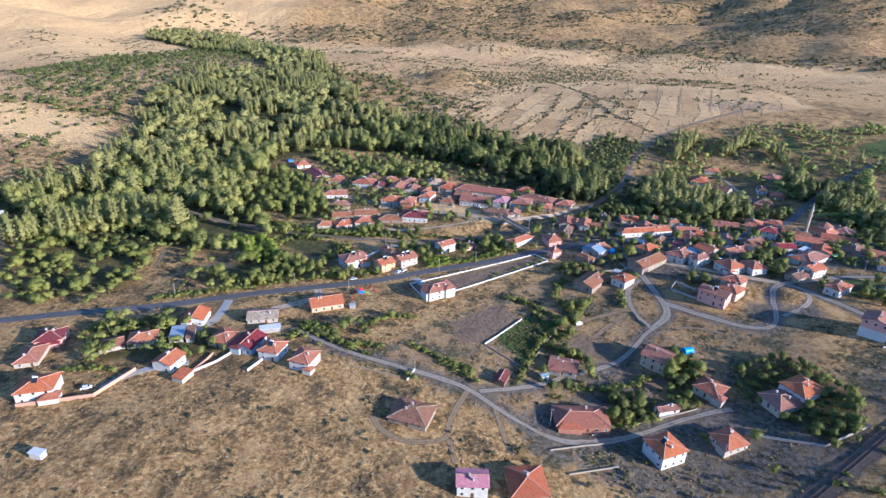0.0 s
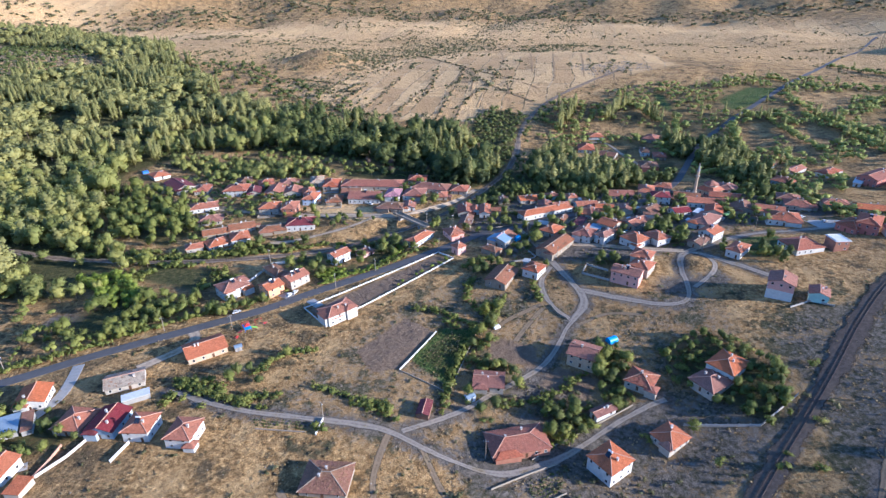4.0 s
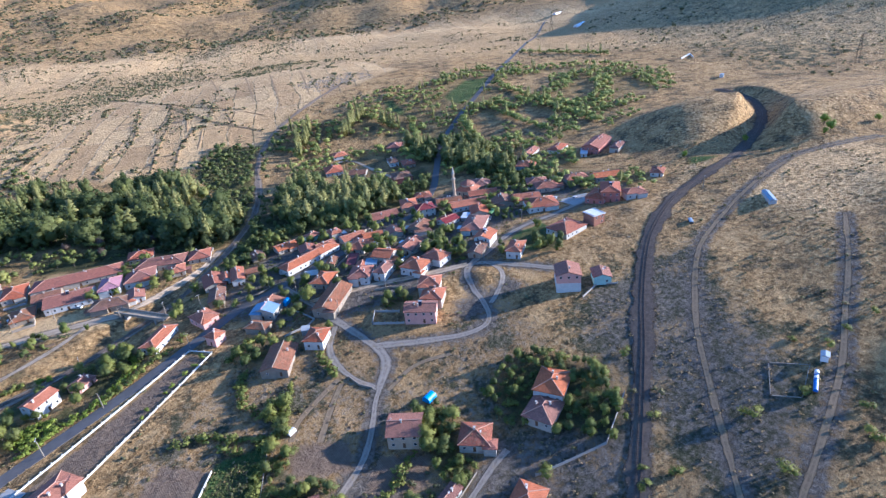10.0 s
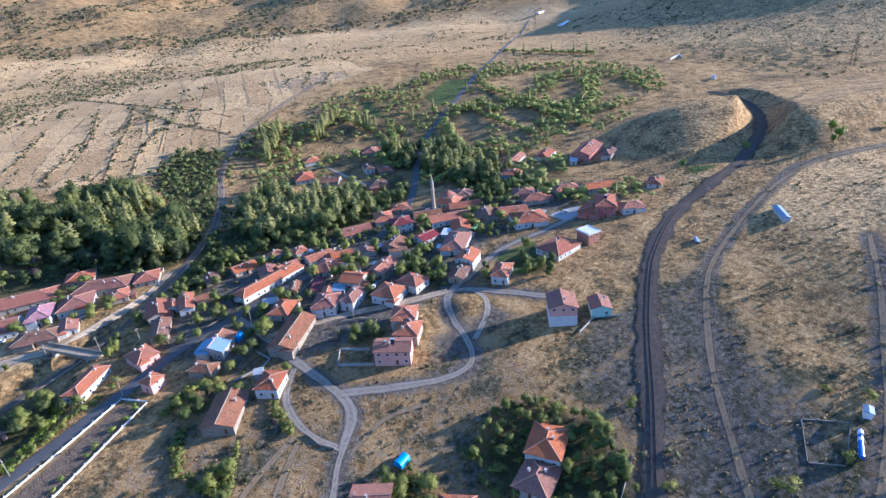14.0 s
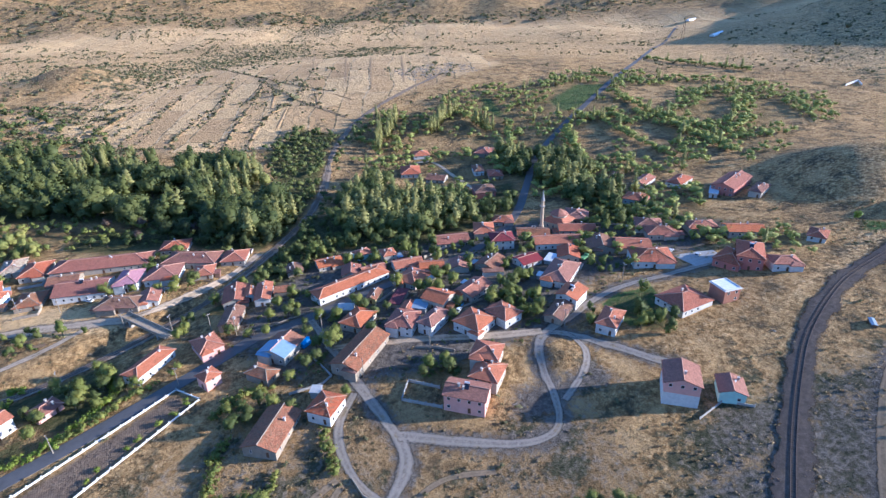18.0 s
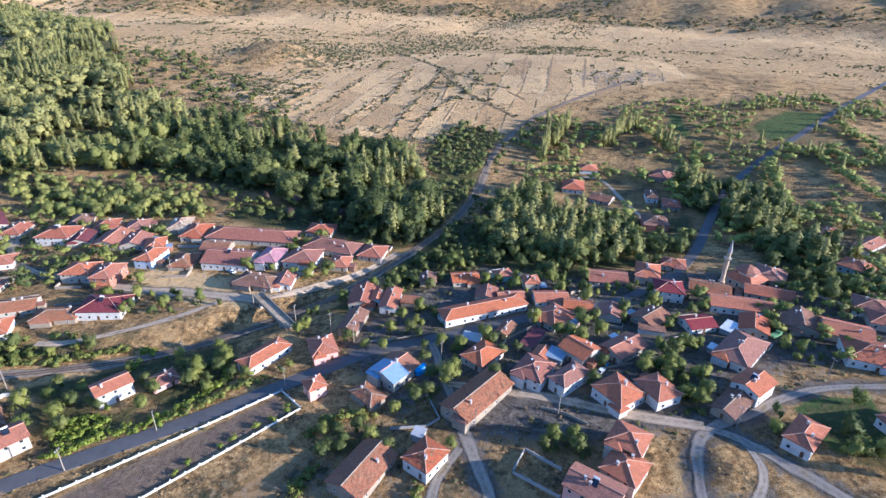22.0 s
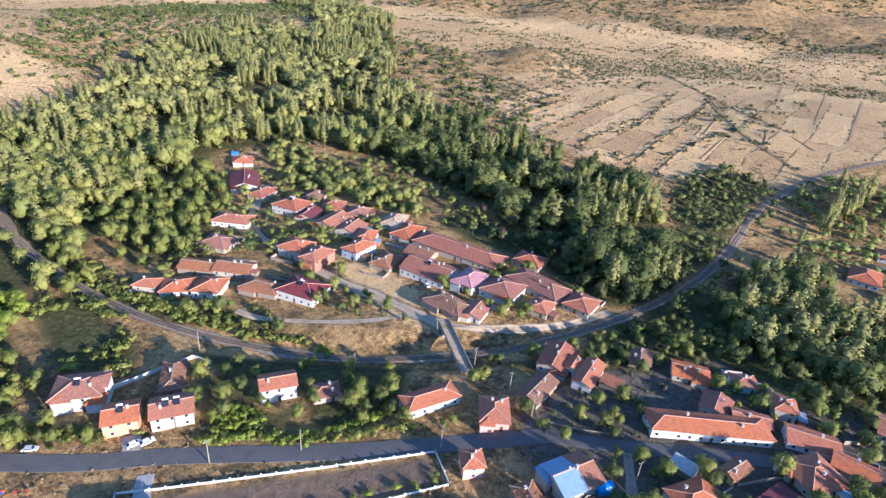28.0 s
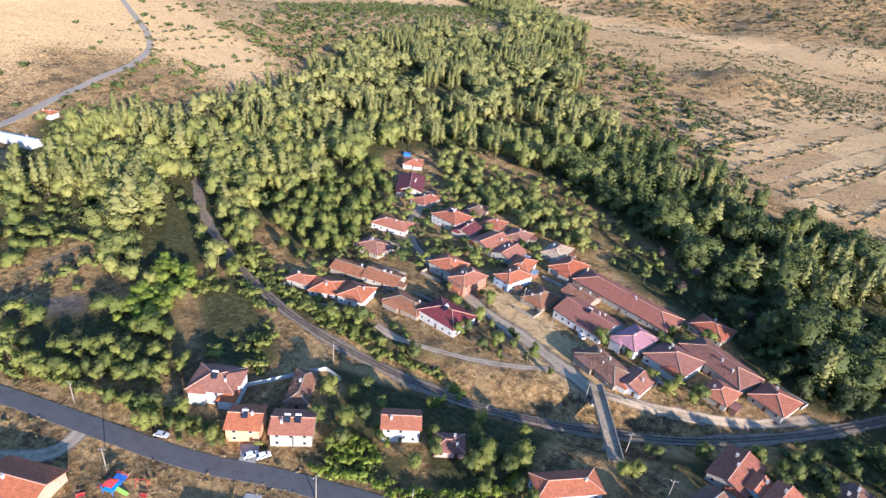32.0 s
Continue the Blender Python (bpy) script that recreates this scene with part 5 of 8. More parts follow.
house(335.8, 301.6, -32, 19.2, 11.4, 3.5, "gable", "cream", "orange")
house(325.1, 319.4, -29, 16.3, 10.3, 3.5, "hip", "cream", "orange")
house(305.0, 337.0, -40, 14.9, 14.1, 4.0, "hip", "white", "red")
house(302.3, 325.9, -34, 16.5, 13.0, 3.5, "hip", "cream", "red")
house(355.2, 275.0, -66, 8.9, 12.9, 3.0, "hip", "white", "red")
house(395.3, 353.0, -72, 14.8, 33.5, 6.0, "gable", "redwall", "red")
house(398.5, 335.9, -71, 8.1, 19.6, 4.0, "hip", "cream", "red")
house(377.7, 351.9, -55, 5.7, 12.9, 3.0, "shed", "white", "whitetin")
house(354.8, 416.1, -58, 7.8, 33.1, 3.5, "hip", "white", "orange")
house(366.3, 398.4, -67, 9.8, 21.2, 3.5, "gable", "white", "orange")
house(383.6, 383.3, -72, 11.1, 21.5, 3.5, "hip", "white", "red")
house(335.8, 375.1, -60, 14.9, 14.2, 4.0, "hip", "bluegrey", "orange")
# orchard houses
house(282.5, 578.9, -17, 15.3, 15.9, 3.0, "hip", "white", "orange")
house(256.5, 545.4, -23, 16.5, 22.7, 3.5, "hip", "white", "red")
house(266.9, 517.3, -43, 15.4, 14.7, 3.0, "gable", "cream", "brown")
house(276.5, 462.7, -22, 15.9, 16.6, 5.0, "hip", "redwall", "brown")
house(307.8, 495.9, -25, 12.1, 16.1, 3.5, "hip", "stone", "red")
house(302.7, 513.5, -23, 9.0, 17.4, 4.0, "hip", "white", "brown")
house(332.2, 550.9, -46, 14.6, 19.9, 3.2, "hip", "stone", "red")
# north-west quarter
house(-94.9, 461.2, 10, 21.4, 13.1, 3.5, "hip", "white", "orange")
house(-85.8, 434.2, -1, 17.0, 14.2, 3.0, "hip", "cream", "orange")
house(-78.8, 409.2, 10, 17.8, 11.0, 3.0, "gable", "stone", "brown")
house(-62.2, 413.1, 9, 18.0, 12.5, 3.0, "gable", "cream", "brown")
house(-89.1, 387.4, 12, 11.1, 9.0, 3.5, "hip", "cream", "orange")
house(-75.3, 390.3, 26, 15.1, 12.8, 3.0, "hip", "white", "orange")
house(-61.4, 393.3, 12, 12.7, 14.0, 4.0, "hip", "white", "orange")
house(-40.2, 401.3, -2, 18.9, 11.2, 3.0, "hip", "stone", "brown")
house(-21.6, 403.9, -7, 19.8, 15.3, 4.5, "hip", "white", "crimson", solar=1)
house(-44.5, 440.6, -8, 14.8, 14.3, 5.0, "hip", "cream", "orange")
house(-29.4, 433.0, -12, 10.6, 16.8, 6.0, "hip", "brick", "orange", wing=(0,-7.0,6.0,4.0,3.0))
house(-14.5, 450.3, -18, 10.5, 16.9, 5.0, "hip", "paleblue", "orange")
house(2.9, 444.2, -10, 12.3, 16.3, 3.0, "hip", "stone", "brown")
house(-122.6, 515.4, 32, 17.6, 27.4, 4.0, "gable", "cream", "crimson")
house(-101.9, 504.0, -5, 12.0, 18.6, 3.0, "hip", "cream", "red")
house(-146.5, 550.9, 32, 14.5, 15.0, 3.0, "hip", "white", "orange")
house(-73.3, 489.1, -9, 18.8, 17.4, 5.0, "hip", "white", "red", solar=1)
house(-69.3, 510.0, 9, 12.4, 15.3, 3.5, "hip", "cream", "brown")
house(-59.8, 483.5, -0, 11.2, 15.2, 3.0, "gable", "cream", "crimson")
house(-51.4, 499.1, 7, 12.8, 12.8, 3.5, "hip", "cream", "red")
house(-41.9, 478.2, -11, 16.9, 19.7, 3.2, "gable", "cream", "orange")
house(-28.7, 473.8, -6, 13.8, 15.8, 3.2, "gable", "cream", "orange")
house(-16.6, 465.7, 7, 10.6, 14.7, 4.0, "hip", "white", "orange")
house(-33.7, 494.9, 3, 12.6, 15.8, 3.2, "hip", "cream", "orange")
house(-9.7, 492.4, -2, 11.7, 17.8, 3.5, "hip", "cream", "sand")
house(2.1, 479.8, -11, 13.5, 19.0, 3.5, "hip", "cream", "red")
house(34.6, 468.3, -16, 50.2, 16.5, 3.5, "hip", "cream", "red")
house(16.6, 458.6, -14, 15.4, 11.9, 3.0, "gable", "stone", "brown")
house(26.2, 441.1, -16, 25.0, 17.9, 4.0, "gable", "white", "red", solar=1)
house(47.2, 437.1, -19, 11.7, 17.0, 5.0, "hip", "white", "pinktile")
house(42.8, 413.8, -25, 20.6, 12.4, 3.5, "hip", "stone", "brown")
house(55.0, 412.5, -12, 9.9, 12.7, 3.0, "gable", "white", "orange")
house(63.2, 435.1, -18, 17.2, 17.6, 4.0, "hip", "white", "red")
house(78.4, 445.9, -29, 29.0, 15.0, 4.0, "hip", "cream", "red")
house(71.4, 470.8, -17, 15.9, 14.4, 3.5, "hip", "cream", "red")
house(81.8, 426.9, -16, 10.4, 12.8, 3.0, "hip", "cream", "orange")
house(99.0, 436.8, -22, 13.5, 14.9, 3.2, "hip", "cream", "red")
# south of the railway
house(-56.9, 319.6, 32, 15.6, 13.0, 6.0, "hip", "white", "orange", solar=1, wing=((5.6, -5.4, 5.5, 5.0, 4.4), (4.6, 0.6, 7.4, 7.0, 6.7), (-4.2, -4.6, 5.0, 4.6, 5.7)))
house(-36.1, 314.1, 36, 10.6, 10.6, 5.5, "gablew", "peach", "orange", solar=1)
house(-23.8, 321.5, 37, 10.7, 13.1, 5.5, "gablew", "cream", "orange", solar=2)
house(-35.3, 336.0, 32, 8.0, 16.5, 3.5, "hip", "stone", "brown")
house(1.4, 342.0, 36, 8.9, 12.5, 6.0, "gablew", "white", "orange")
house(17.1, 345.4, 33, 10.1, 7.9, 3.0, "hip", "pink", "red")
house(159.5, 327.5, -42, 6.7, 7.0, 2.6, "shed", "grey", "bluetin")
house(131.5, 345.3, -30, 7.6, 5.6, 2.4, "shed", "stone", "concrete")
house(235.5, 333.6, -57, 5.8, 8.3, 2.4, "shed", "grey", "whitetin")
house(256.3, 342.9, -54, 5.7, 7.0, 2.4, "shed", "bluegrey", "bluetin")
house(159.4, 398.7, 9, 9.5, 8.0, 3.5, "hip", "mint", "orange")
house(154.6, 339.8, -43, 5.6, 13.0, 2.4, "shed", "stone", "crimson")
house(154.9, 329.9, -42, 6.5, 7.5, 2.6, "gable", "cream", "orange")
house(203.6, 338.1, -25, 10.5, 4.5, 2.4, "shed", "white", "brown")
house(250.2, 399.2, -28, 13.0, 11.0, 3.4, "hip", "cream", "red")
# beyond the wood
house(-386, 422, 30, 12.0, 10.0, 4.0, "hip", "white", "orange")
house(-349, 385, 20, 34.0, 11.0, 3.6, "gable", "white", "whitetin")


# ---- trees ----
OCTA_V = np.array([(1, 0, 0), (-1, 0, 0), (0, 1, 0), (0, -1, 0), (0, 0, 1), (0, 0, -1)], float)
OCTA_F = [(0, 2, 4), (2, 1, 4), (1, 3, 4), (3, 0, 4), (2, 0, 5), (1, 2, 5), (3, 1, 5), (0, 3, 5)]
ball = bmesh.new()
bmesh.ops.create_icosphere(ball, subdivisions=1, radius=1.0)
ICO_V, ICO_F = np.array([v.co[:] for v in ball.verts]), [tuple(v.index for v in f.verts) for f in ball.faces]
ball.free()


def crown(lobes, per_lobe, leaf, r):
    """A crown: rough cores and many small tilted leaf clumps on the outside of the lobes. Returns corners, quads and soft normals."""
    vs, fs, ns, k = [], [], [], 0
    heart = np.mean([c for c, _ in lobes], axis=0) - (0, 0, 0.1)
    for i, (c, rad) in enumerate(lobes):
        c, rad = np.array(c), np.array(rad)
        core_v, core_f = (ICO_V, ICO_F) if rad.max() > 0.2 and len(lobes) > 4 else (OCTA_V, OCTA_F)
        q = c + core_v * rad * r.uniform(0.6, 0.95, (len(core_v), 1))
        vs.append(q)
        fs.append(np.array([(a + k, b + k, d + k, d + k) for a, b, d in core_f]))
        out = q - heart
        ns.append(out / (np.linalg.norm(out, axis=1)[:, None] + 1e-6) + 0.6 * core_v)
        k += len(core_v)
        many = max(4, int(per_lobe * min(3.0, (rad[0] / np.mean([w[0] for _, w in lobes])) ** 2)))
        u = r.normal(size=(many, 3))
        u /= np.linalg.norm(u, axis=1)[:, None]
        u[:, 2] = np.abs(u[:, 2]) * np.where(r.random(many) < 0.8, 1, -1)
        p = c + u * rad * (0.8 + 0.55 * r.random((many, 1)) ** 1.6)
        keep = np.ones(many, bool)
        for j, (c2, rad2) in enumerate(lobes):
            if j != i:
                keep &= (((p - c2) / rad2) ** 2).sum(1) > 0.74
        u, p = u[keep], p[keep]
        many = len(p)
        n = u + r.normal(0, 0.5, (many, 3))
        n /= np.linalg.norm(n, axis=1)[:, None]
        a = np.cross(n, r.normal(size=(many, 3)))
        a /= np.linalg.norm(a, axis=1)[:, None]
        b = np.cross(n, a)
        s = leaf * r.uniform(0.5, 1.5, (many, 1))
        q = np.stack([p - a * s, p - b * s * 0.8 - n * s * 0.25, p + a * s, p + b * s * 0.8 - n * s * 0.25], 1).reshape(-1, 3)
        vs.append(q)
        out = p - heart
        out /= np.linalg.norm(out, axis=1)[:, None]
        ns.append(np.repeat(out * 0.62 + u * 0.3 + n * 0.35, 4, axis=0))
        fs.append(k + np.arange(many * 4).reshape(-1, 4))
        k += many * 4
    ns = np.concatenate(ns)
    return np.concatenate(vs), np.concatenate(fs), ns / np.linalg.norm(ns, axis=1)[:, None]


def lobes_of(kind, r):
    """Lobes of a tree one metre high."""
    out = []
    if kind == "poplar":
        for i in range(7):
            u = i / 6
            w = 0.13 * (1 - 0.95 * abs(u - 0.38) ** 1.5) * r.uniform(0.85, 1.15)
            out.append(((r.normal(0, 0.022), r.normal(0, 0.022), 0.15 + 0.76 * u), (w, w, 0.14)))
    elif kind in ("bush", "tuft"):
        for _ in range(4 if kind == "bush" else 2):
            out.append(((r.normal(0, 0.3), r.normal(0, 0.3), r.uniform(0.3, 0.6)), (r.uniform(0.3, 0.5),) * 2 + (r.uniform(0.28, 0.42),)))
    elif kind == "orchard":
        for i in range(5):
            a, d = i * 1.5 + r.uniform(0, 1.2), r.uniform(0.15, 0.3) if i else 0
            w = r.uniform(0.17, 0.26)
            out.append(((d * math.cos(a), d * math.sin(a), r.uniform(0.4, 0.72)), (w, w, w * 0.9)))
    else:
        tall = r.uniform(0.95, 1.35)
        out.append(((0, 0, 0.56), (0.25, 0.25, 0.27 * tall)))
        for i in range(10 if kind == "broad" else 6):
            a, z = i * 2.4 + r.uniform(0, 1.2), r.uniform(0.28, 0.86)
            d = 0.27 * math.sqrt(max(0.03, 1 - ((z - 0.52) / 0.4) ** 2)) * r.uniform(0.55, 1.1)
            w = r.uniform(0.1, 0.19)
            out.append(((d * math.cos(a), d * math.sin(a), z), (w, w * r.uniform(0.8, 1.2), w * r.uniform(0.9, 1.6))))
    return out


def variants(kind, n, per_lobe, leaf, seed):
    r = np.random.default_rng(seed)
    return [crown(lobes_of(kind, r), per_lobe, leaf, r) for _ in range(n)]


def raw_mesh(name, v, f, mat, tint=None, soft=None):
    """A mesh straight from arrays; a repeated last corner makes a triangle."""
    me = bpy.data.meshes.new(name)
    tri = f[:, 2] == f[:, 3]
    size = np.where(tri, 3, 4)
    loops = np.concatenate([f[tri][:, :3].ravel(), f[~tri].ravel()])
    size = np.r_[np.full(tri.sum(), 3), np.full((~tri).sum(), 4)]
    me.vertices.add(len(v))
    me.vertices.foreach_set("co", np.asarray(v, np.float32).ravel())
    me.loops.add(len(loops))
    me.loops.foreach_set("vertex_index", loops.astype(np.int32))
    me.polygons.add(len(size))
    me.polygons.foreach_set("loop_start", np.r_[0, np.cumsum(size)[:-1]].astype(np.int32))
    if tint is not None:
        me.attributes.new("tint", "FLOAT", "POINT").data.foreach_set("value", np.asarray(tint, np.float32))
    me.materials.append(mat)
    me.update(calc_edges=True)
    if soft is not None:
        me.normals_split_custom_set_from_vertices(soft.astype(np.float32))
    return me


def spread(kinds, spots, sizes, r, flat=1.0, girth=1.0):
    """Copies of crown variants at many spots, joined: corners, quads and a tint for each tree."""
    vs, fs, ts, ns, k = [], [], [], [], 0
    for (x, y), h in zip(spots, sizes):
        v, f, m = kinds[r.integers(len(kinds))]
        a = r.uniform(0, math.tau)
        c, s = math.cos(a) * h, math.sin(a) * h
        wide = girth * r.uniform(0.85, 1.2)
        q = np.empty_like(v)
        q[:, 0], q[:, 1], q[:, 2] = (v[:, 0] * c - v[:, 1] * s) * wide + x, (v[:, 0] * s + v[:, 1] * c) * wide + y, v[:, 2] * h * flat
        vs.append(q)
        c, s = math.cos(a), math.sin(a)
        ns.append(np.c_[m[:, 0] * c - m[:, 1] * s, m[:, 0] * s + m[:, 1] * c, m[:, 2]])
        fs.append(f + k)
        ts.append(np.full(len(v), r.random()))
        k += len(v)
    v = np.concatenate(vs)
    n = [len(q) for q in vs]
    z = np.repeat(height(*np.array(spots).T), n)
    v[:, 2] += z - 0.1
    return v, np.concatenate(fs), np.concatenate(ts), np.concatenate(ns)


def trunks(spots, sizes, r, share):
    """Tapered trunks joined into one."""
    ang = np.arange(5) * math.tau / 5
    ring = np.c_[np.cos(ang), np.sin(ang)]
    vs, fs = [], []
    zs = height(*np.array(spots).T)
    for i, ((x, y), h, z) in enumerate(zip(spots, sizes, zs)):
        lean = r.normal(0, 0.02 * h, 2)
        vs.append(np.r_[np.c_[ring * 0.024 * h + (x, y), np.full(5, z - 0.3)], np.c_[ring * 0.01 * h + (x, y) + lean, np.full(5, z + share * h)]])
        fs.append(np.array([(j, (j + 1) % 5, 5 + (j + 1) % 5, 5 + j) for j in range(5)]) + 10 * i)
    return np.concatenate(vs), np.concatenate(fs)


LINES = [ROAD_WEST, ROAD_EAST, LANE_SOUTH, LANE_MID, LANE_TOWN, LANE_LOOP, LANE_ARC, STREET, RAIL_EAST, RAIL_NORTH, NW_STREET, NW_LANE, NW_BANK, FAR_ROAD, SIDE_ROAD, LANE_ORCHARD, LANE_BACK]
HOME = np.array(HOMES)


def free(p, road=3.5, home=0.55):
    """Spots that lie on no road and in no house."""
    ok = np.ones(len(p), bool)
    for q in LINES:
        ok &= off_line(q, p[:, 0], p[:, 1]) > road
    for q in CLEARINGS:
        ok &= ~inside(q, p[:, 0], p[:, 1])
    for x, y, s in HOME:
        ok &= np.hypot(p[:, 0] - x, p[:, 1] - y) > home * s + 0.6
    return p[ok]


def scatter(poly, gap, r, keep=1.0, clump=0.0):
    """Spots in a plot on a shaken grid."""
    a = np.array(poly, float)
    x, y = np.meshgrid(np.arange(a[:, 0].min(), a[:, 0].max(), gap), np.arange(a[:, 1].min(), a[:, 1].max(), gap))
    p = np.c_[x.ravel(), y.ravel()] + r.uniform(-0.48, 0.48, (x.size, 2)) * gap
    ok = inside(poly, p[:, 0], p[:, 1]) & (r.random(len(p)) < keep)
    if clump:
        ok &= np.sin(p[:, 0] / 23 + 1.7 * np.sin(p[:, 1] / 31)) * np.sin(p[:, 1] / 19 + 1.1 * np.sin(p[:, 0] / 27)) > clump
    return p[ok]


def rows_of(poly, row, gap, turn, r, keep=0.85):
    """Spots in planted rows."""
    a = np.array(poly, float)
    c = a.mean(0)
    k = np.hypot(*(a - c).T).max()
    u, v = np.meshgrid(np.arange(-k, k, gap), np.arange(-k, k, row))
    u, v = u.ravel() + r.normal(0, 0.12 * gap, u.size), v.ravel() + r.normal(0, 0.08 * row, u.size)
    p = c + np.c_[u * math.cos(radians(turn)) - v * math.sin(radians(turn)), u * math.sin(radians(turn)) + v * math.cos(radians(turn))]
    return p[inside(poly, p[:, 0], p[:, 1]) & (r.random(len(p)) < keep)]


def stuff(name, kinds, spots, sizes, mat, label, category, seed, share=0.0, flat=1.0, soft=True, girth=1.0):
    r = np.random.default_rng(seed)
    v, f, t, m = spread(kinds, spots, sizes, r, flat, girth)
    tagged(new(name, raw_mesh(name, v, f, mat, t, m if soft else None)), label, category, kind="stuff")
    if share:
        v, f = trunks(spots, sizes, r, share)
        tagged(new(name + "_trunks", raw_mesh(name + "_trunks", v, f, M["bark"])), "grey-brown trunks of the " + category, "trunks", kind="stuff")


rt = np.random.default_rng(21)
BROAD, POPLAR, BUSH = variants("broad", 12, 52, 0.026, 1), variants("poplar", 7, 26, 0.025, 2), variants("bush", 6, 16, 0.12, 3)
ORCHARD_TREE = variants("orchard", 7, 16, 0.055, 4)
west = free(np.r_[scatter(FOREST_WEST, 10.0, rt, 0.88, -0.5), scatter(RIBBON, 14, rt, 0.65)])
swell = np.sin(west[:, 0] / 37 + 2 * np.sin(west[:, 1] / 41)) * np.sin(west[:, 1] / 33 + np.sin(west[:, 0] / 53))
tall = (swell > 0.3) & (rt.random(len(west)) < 0.6)
size = rt.uniform(8, 19, len(west)) + 3 * np.sin(west[:, 0] / 29 + 1) * np.sin(west[:, 1] / 26) + rt.exponential(1.0, len(west))
away = np.hypot(west[:, 0] - 50, west[:, 1] - 280) > 430
# trees towards the east take the copy whose colour holds the shade
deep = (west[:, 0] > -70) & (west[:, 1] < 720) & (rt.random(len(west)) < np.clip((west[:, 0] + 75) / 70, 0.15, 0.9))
stuff("shady_forest", BROAD, west[~tall & ~away & deep], size[~tall & ~away & deep], LEAF["deep"], "trees on the shady edge of the valley wood, shade put into leaf colour", "wood", 66, 0.5, girth=1.2)
# poplars of that edge wear dark leaves in place of shade
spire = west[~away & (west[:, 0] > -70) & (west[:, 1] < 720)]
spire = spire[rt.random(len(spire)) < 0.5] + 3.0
stuff("shady_poplars", POPLAR, spire, rt.uniform(14, 22, len(spire)), LEAF["dark"], "tall poplars along the shady edge of the wood, leaves coloured dark for shade", "poplars", 70, 0.3, girth=1.7)
lit = ~tall & ~away & ~deep
slim = rt.random(len(west)) < 0.26
stuff("forest", BROAD, west[lit & ~slim], size[lit & ~slim], LEAF["wood"], "dense olive-green broadleaf valley wood", "wood", 31, 0.5, girth=1.1)
stuff("forest_poplars", POPLAR, west[lit & slim], 4 + size[lit & slim], LEAF["poplar"], "broad pale poplars among the crowns of the valley wood", "poplars", 71, 0.3, girth=1.7)
# pale poplar colour on broadleaf crowns puts haze into the far wood
stuff("far_forest", variants("far_broad", 8, 26, 0.045, 11), west[~tall & away], 0.94 * size[~tall & away], LEAF["poplar"], "upper end of the broadleaf valley wood, leaves paled for haze", "wood", 54, 0.5, girth=1.4)
under = free(scatter(FOREST_WEST, 9.5, rt, 0.4))
stuff("forest_undergrowth", BUSH, under, rt.uniform(3.5, 7, len(under)), LEAF["dark"], "darker low trees between the tall crowns", "wood", 45, 0.4)
tl = west[tall]
tl = np.r_[tl, tl + rt.normal(0, 4.0, tl.shape)]
stuff("poplar_stand", POPLAR, tl, rt.uniform(15, 24, len(tl)), LEAF["poplar"], "tall pale-green poplars standing in the wood", "poplars", 32, 0.3)
south = free(np.r_[scatter(FOREST_SOUTH, 10.5, rt, 0.85, -0.28), scatter(FOREST_SOUTH, 22, rt, 0.7)])
stuff("wood_south", BROAD, south, rt.uniform(8, 15, len(south)), LEAF["wood"], "broken olive-green wood with clearings", "wood", 33, 0.45, girth=1.1)
line = smooth_line([(-290, 330), (-250, 372), (-215, 392)], 4.0)
stuff("poplar_row", POPLAR, [tuple(p) for p in line + rt.normal(0, 2.5, line.shape)], rt.uniform(20, 26, len(line)), LEAF["poplar"], "tight row of tall pale poplars", "poplars", 34, 0.3)
# shade behind the row is in the leaf colour and dark ground cover
end = free(scatter(ROW_END_WOOD, 7.5, rt, 0.85), 4.0)
stuff("row_end_wood", BROAD, end, rt.uniform(6, 12, len(end)), LEAF["shade"], "trees behind the last houses of the row, leaf colour darkened as shade", "wood", 56, 0.45)
slope = free(scatter(BACK_SLOPE, 5.0, rt, 0.6), 3.5)
stuff("back_slope_bushes", BUSH, slope, rt.uniform(1.8, 4.5, len(slope)), LEAF["broad"], "green bushes on the slope behind the villa", "bushes", 59)
shade = free(np.r_[scatter(GROVE_EDGE, 8.0, rt, 0.8), scatter(MOSQUE_WOOD, 6.5, rt, 0.75)], 4.0)
shade = shade[~np.any([inside(q, shade[:, 0], shade[:, 1]) for q in DRY_PLOTS + [[(258, 440), (300, 440), (320, 480), (260, 490)]]], 0)]
# the dark leaf colour stands in for shade beside the grove
stuff("grove_edge", BROAD, shade, rt.uniform(5, 10, len(shade)), LEAF["dark"], "trees between the grove and the houses, shade put into leaf colour", "grove", 60, 0.45)
vb = free(scatter(VILLAGE_BANK, 4.4, rt, 0.8), 3.0)
stuff("village_bank_bushes", BUSH, vb, rt.uniform(1.6, 4.2, len(vb)), LEAF["broad"], "green bushes on the bank below the village", "bushes", 61)
edge = free(np.r_[scatter(RAIL_EDGE, 7, rt, 0.35), scatter(TOWN_EDGE, 5.0, rt, 0.7)], 4.0)
stuff("rail_edge_bushes", BUSH, edge, rt.uniform(1.8, 4.5, len(edge)), LEAF["dark"], "loose bushes beside the railway curve", "bushes", 57)
# extra scrub here also darkens the weedy plot in place of its shadow
weed = free(np.r_[scatter(DIM_WEEDS, 5.0, rt, 0.5, -0.05), scatter(TOWN_NORTH, 5.5, rt, 0.5)], 3.0)
stuff("yard_scrub", BUSH, weed, rt.uniform(0.7, 2.6, len(weed)), LEAF["shrub"], "low grey-green weeds and scrub between the yards", "scrub", 65)
